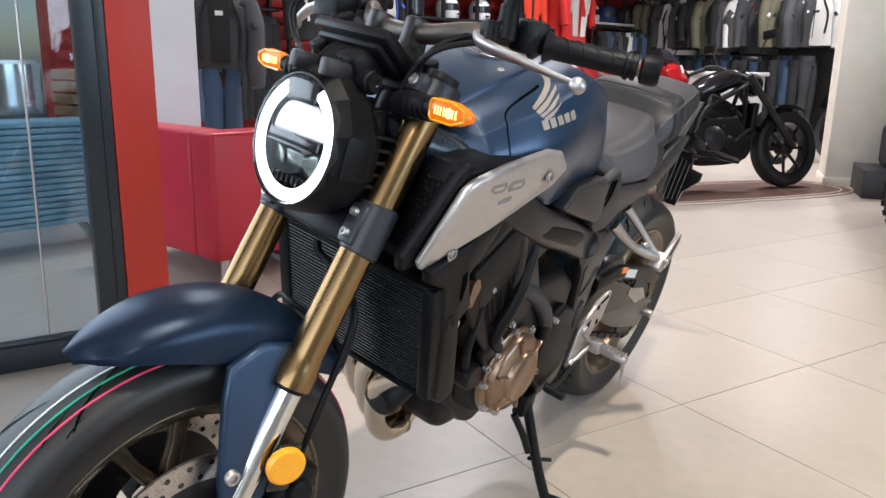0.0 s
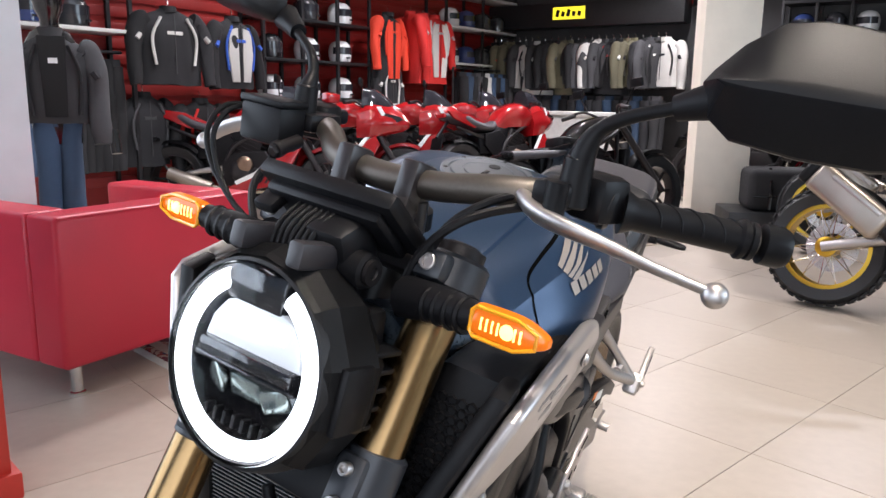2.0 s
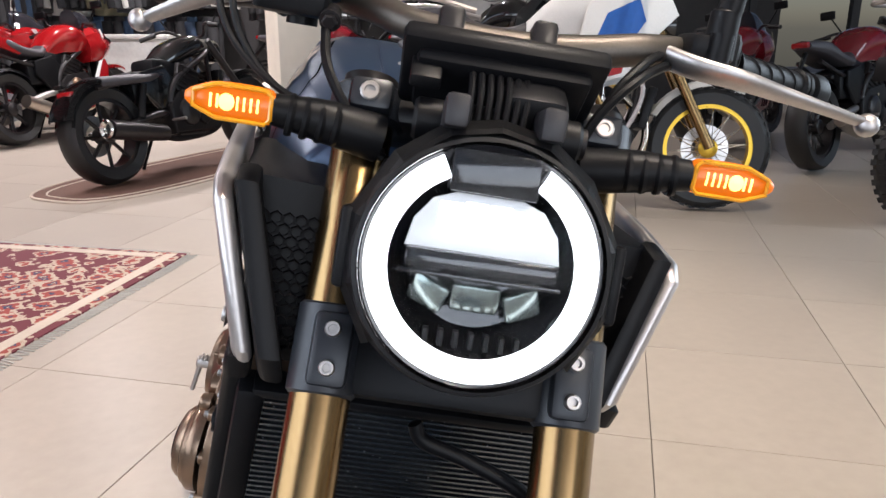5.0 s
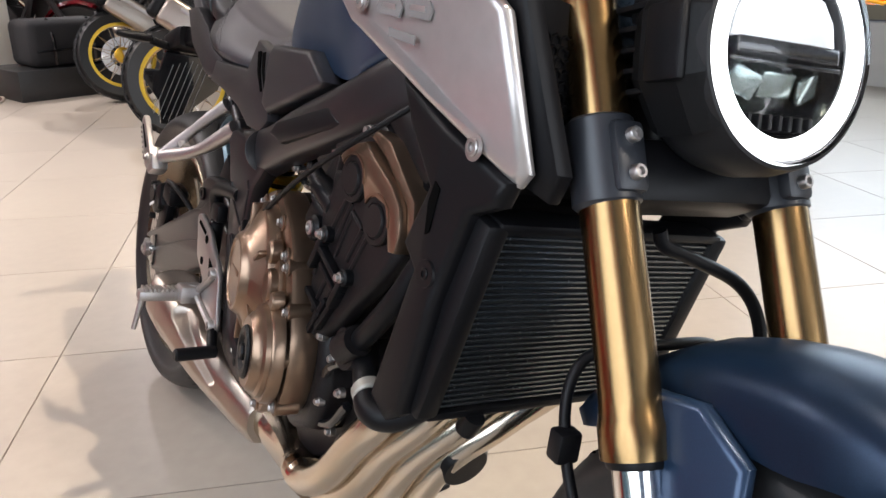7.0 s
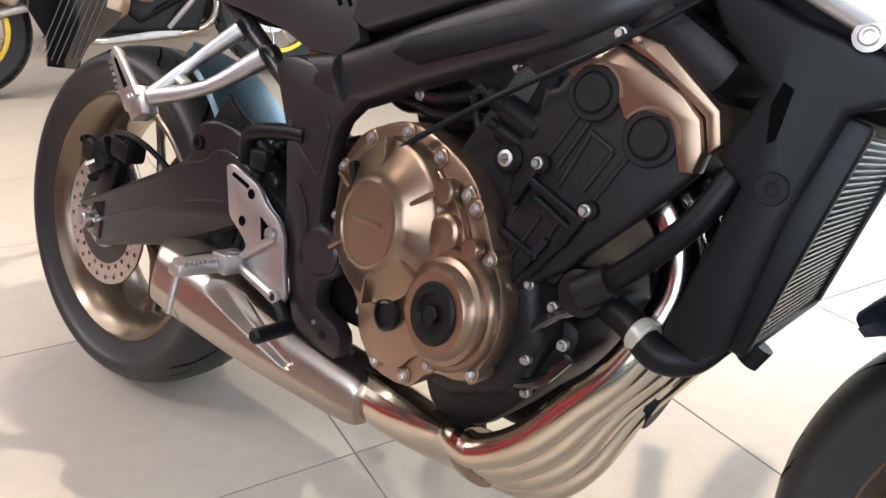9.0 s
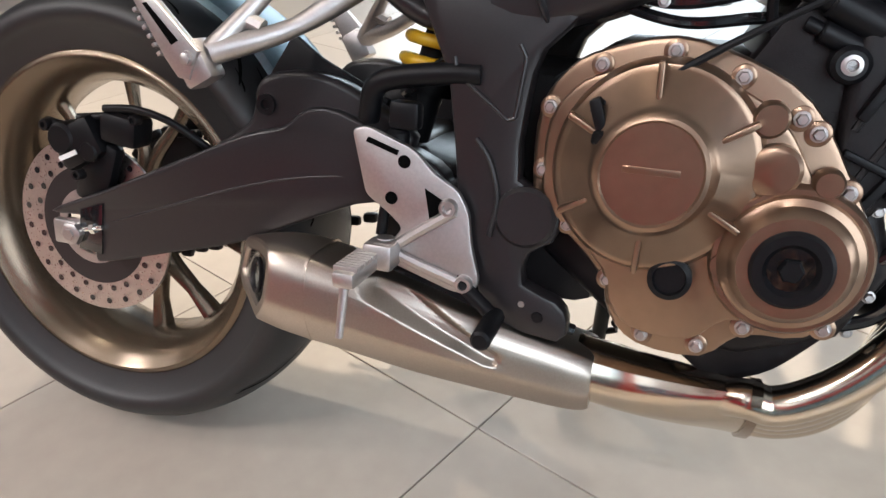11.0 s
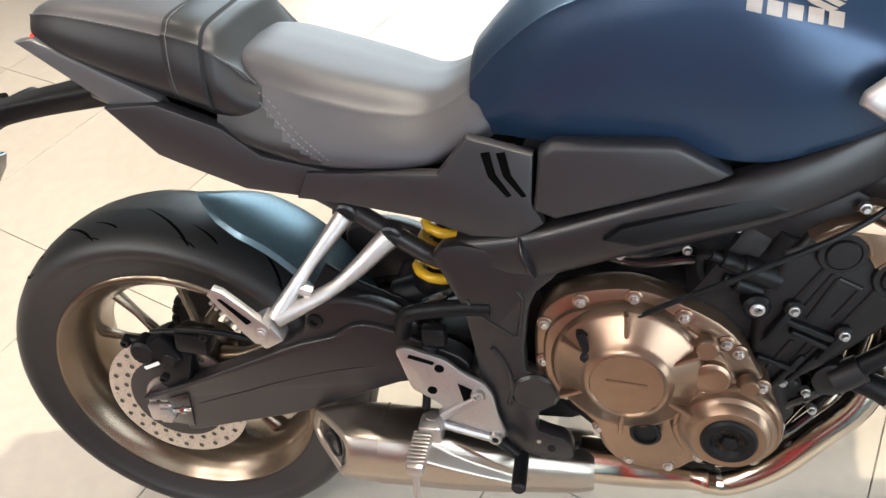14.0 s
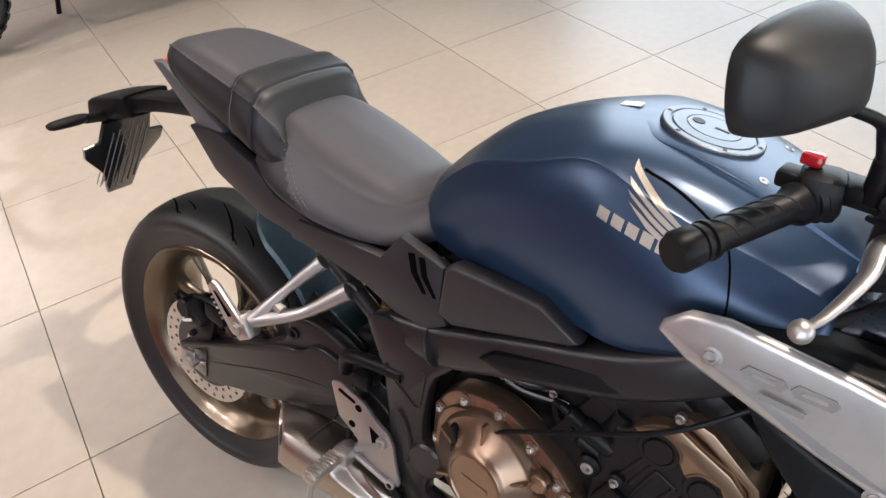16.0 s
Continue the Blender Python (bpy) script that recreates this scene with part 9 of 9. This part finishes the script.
# far wall: fascia with lit sign, rails of clothes, helmets, printed panel
fas = thing("fascia", on_b(-3.3, 0, 0.02), "black fascia board over the clothes rails", "fascia")
part("board", box(3.0, 0.30, 0.34, (0, 0.16, 2.28), 0.006), PLINTH, fas)
sg = thing("lit_sign", on_b(-3.46, 2.30, 0.34), "yellow lit brand sign drawn as a plain plate", "sign")
part("sign_plate", box(0.50, 0.02, 0.17, (0, 0, 0), 0.006), SIGNY, sg)
part("sign_mark", join(*[box(0.055, 0.006, 0.10 if k in (0, 2) else 0.07, (0.17 - 0.085 * k, 0.012, 0.0 if k in (0, 2) else -0.012), 0.003, (0, -12, 0)) for k in range(5)]), PLINTH, sg, "black brand mark as plain bars")
for k in range(26):
    garment(on_b(-4.6 + 0.105 * k, 1.86, 0.45) @ Matrix.Rotation(radians(random.choice((75, 60, 84, 25, -15, 10, 50))), 4, "Z"), (CLOTHK, CLOTHW, CLOTHG, OLIVE, CLOTHK, CLOTHG, CLOTHG, CLOTHK, OLIVE)[(k * 4) % 9], (CLOTHW, CLOTHK, CLOTHR, CLOTHG)[k % 4], ("black", "pale grey", "dark grey", "olive", "black", "dark grey", "dark grey", "black", "olive")[(k * 4) % 9] + " riding jacket hung on the far rail", w=random.uniform(0.44, 0.56), h=random.uniform(0.56, 0.72), panel=(None, CLOTHG, None, CLOTHK, None)[k % 5])
for k in range(20):
    garment(on_b(-4.6 + 0.135 * k, 1.16, 0.45) @ Matrix.Rotation(radians(75), 4, "Z"), (CLOTHK, CLOTHG, DENIM)[k % 3], CLOTHK, "riding trousers hung on the far rail", True)
bn = thing("white_counter", on_b(-2.9, 0, 1.1), "long white counter before the rails", "counter")
part("counter_top", box(1.3, 0.5, 0.05, (0.1, 0, 0.90), 0.006), SHELFW, bn)
part("counter_front", box(1.22, 0.44, 0.87, (0.1, 0, 0.437), 0.006), SHELFW, bn, "pale counter front")
red_s = thing("red_display", on_b(-2.1, 2.32, 0.02), "red upper display shelf with small boxes", "shelf")
part("red_board", box(1.9, 0.03, 0.50, (0, 0.02, 0.30), 0.004), REDWALL, red_s)
for k in range(6):
    part("small_box", box(0.10, 0.12, 0.16 + 0.03 * (k % 3), (0.7 - 0.28 * k, 0.14, 0.09), 0.006), (REDP, BLACK, WHITE)[k % 3], red_s)
shelf_unit(on_b(0.18, 0, 0.02), 1.5, 2.5, (1.14, 1.52, 1.90, 2.28), 5, SHELF, "black helmet shelf on the far wall")
for j, z in enumerate((1.14, 1.52, 1.90)):
    for k in range(4):
        put_helmet(on_b(-0.36 + 0.35 * k, z, 0.22) @ Matrix.Rotation(radians(random.uniform(-35, 35)), 4, "Z"), ("white", "white", "blue", "black")[(j + k) % 4], ("white", "white", "blue", "black")[(j + k) % 4] + " helmet on the far shelf")
for k in range(9):
    garment(on_b(-1.45 + 0.10 * k, 1.80, 0.40) @ Matrix.Rotation(radians(75), 4, "Z"), (CLOTHK, CLOTHG)[k % 2], (CLOTHW, REFLECT)[k % 2], "dark riding jacket hung beside the column", w=0.5, h=0.7)
mu = thing("printed_panel", on_b(1.95, 0, 0.03), "pale grey panel printed with dials", "panel")
part("panel_board", box(1.7, 0.02, 2.4, (0, 0.01, 1.25), 0.004), MURAL, mu)
for cx, cz, r in ((0.35, 1.7, 0.34), (-0.30, 1.25, 0.26), (0.25, 1.05, 0.20), (-0.4, 1.9, 0.22)):
    rg = join(*[ring_band(r * f, r * f + 0.012, 0.021, 0.024, 40) for f in (1.0, 0.8, 0.45)])
    part("printed_dial", rg, CLOTHG, mu, m=Matrix.Translation((cx, 0, cz)))

# ceiling lamps
for x, y, _ in SPOTS:
    cl_ = thing("ceiling_lamp", pose(x, y, 3.645), "round recessed ceiling lamp", "lamp", "ceiling lamps")
    part("lamp_ring", lathe([(0.11, 0), (0.11, -0.02), (0.09, -0.02), (0.09, 0)], (0, 0, 0), (0, 0, 1), 28, False), WALLW, cl_)
    part("lamp_lens", lathe([(0.089, -0.004), (0.089, -0.008)], (0, 0, 0), (0, 0, 1), 28), LAMPW, cl_, "glowing lamp lens")

# ---- floor tiles, each of its own near the motorcycle; the rest in one mesh ----
def tile_bm(size=TILE_SIZE - 0.0025, h=0.006):
    bm = bmesh.new()
    bmesh.ops.create_cube(bm, size=1.0)
    bm.transform(Matrix.Diagonal((size, size, h, 1)))
    top = [e for e in bm.edges if all(v.co.z > 0 for v in e.verts)]
    bmesh.ops.bevel(bm, geom=top, offset=0.0008, segments=1, affect="EDGES")
    bm.transform(Matrix.Translation((0, 0, -h / 2)))
    return bm


base = part("floor_tile", tile_bm(), TILE, fl, flat=True)
base.matrix_world = FLOOR @ Matrix.Translation((TILE_SIZE / 2, TILE_SIZE / 2, 0))
verts, faces = [], []
proto = [v.co.copy() for v in base.data.vertices]
pf = [list(p.vertices) for p in base.data.polygons]
for i in range(-22, 20):
    for j in range(-20, 20):
        if i == 0 and j == 0:
            continue
        c = FLOOR @ V(((i + 0.5) * TILE_SIZE, (j + 0.5) * TILE_SIZE, 0))
        if -4.2 < c.x < 2.4 and -2.0 < c.y < 3.0:
            t = bpy.data.objects.new("floor_tile", base.data)
            scene.collection.objects.link(t)
            t.parent = fl
            t.matrix_world = FLOOR @ Matrix.Translation(((i + 0.5) * TILE_SIZE, (j + 0.5) * TILE_SIZE, 0))
        elif -13 < c.x < 9 and -9 < c.y < 9:
            k = len(verts)
            verts += [FLOOR @ (p + V(((i + 0.5) * TILE_SIZE, (j + 0.5) * TILE_SIZE, 0))) for p in proto]
            faces += [[a + k for a in f] for f in pf]
me = bpy.data.meshes.new("far_tiles")
me.from_pydata(verts, [], faces)
me.materials.append(TILE)
far = new("far_tiles", me)
far.parent = fl
tagged(far, "polished beige tiles farther off", "", "", "stuff")
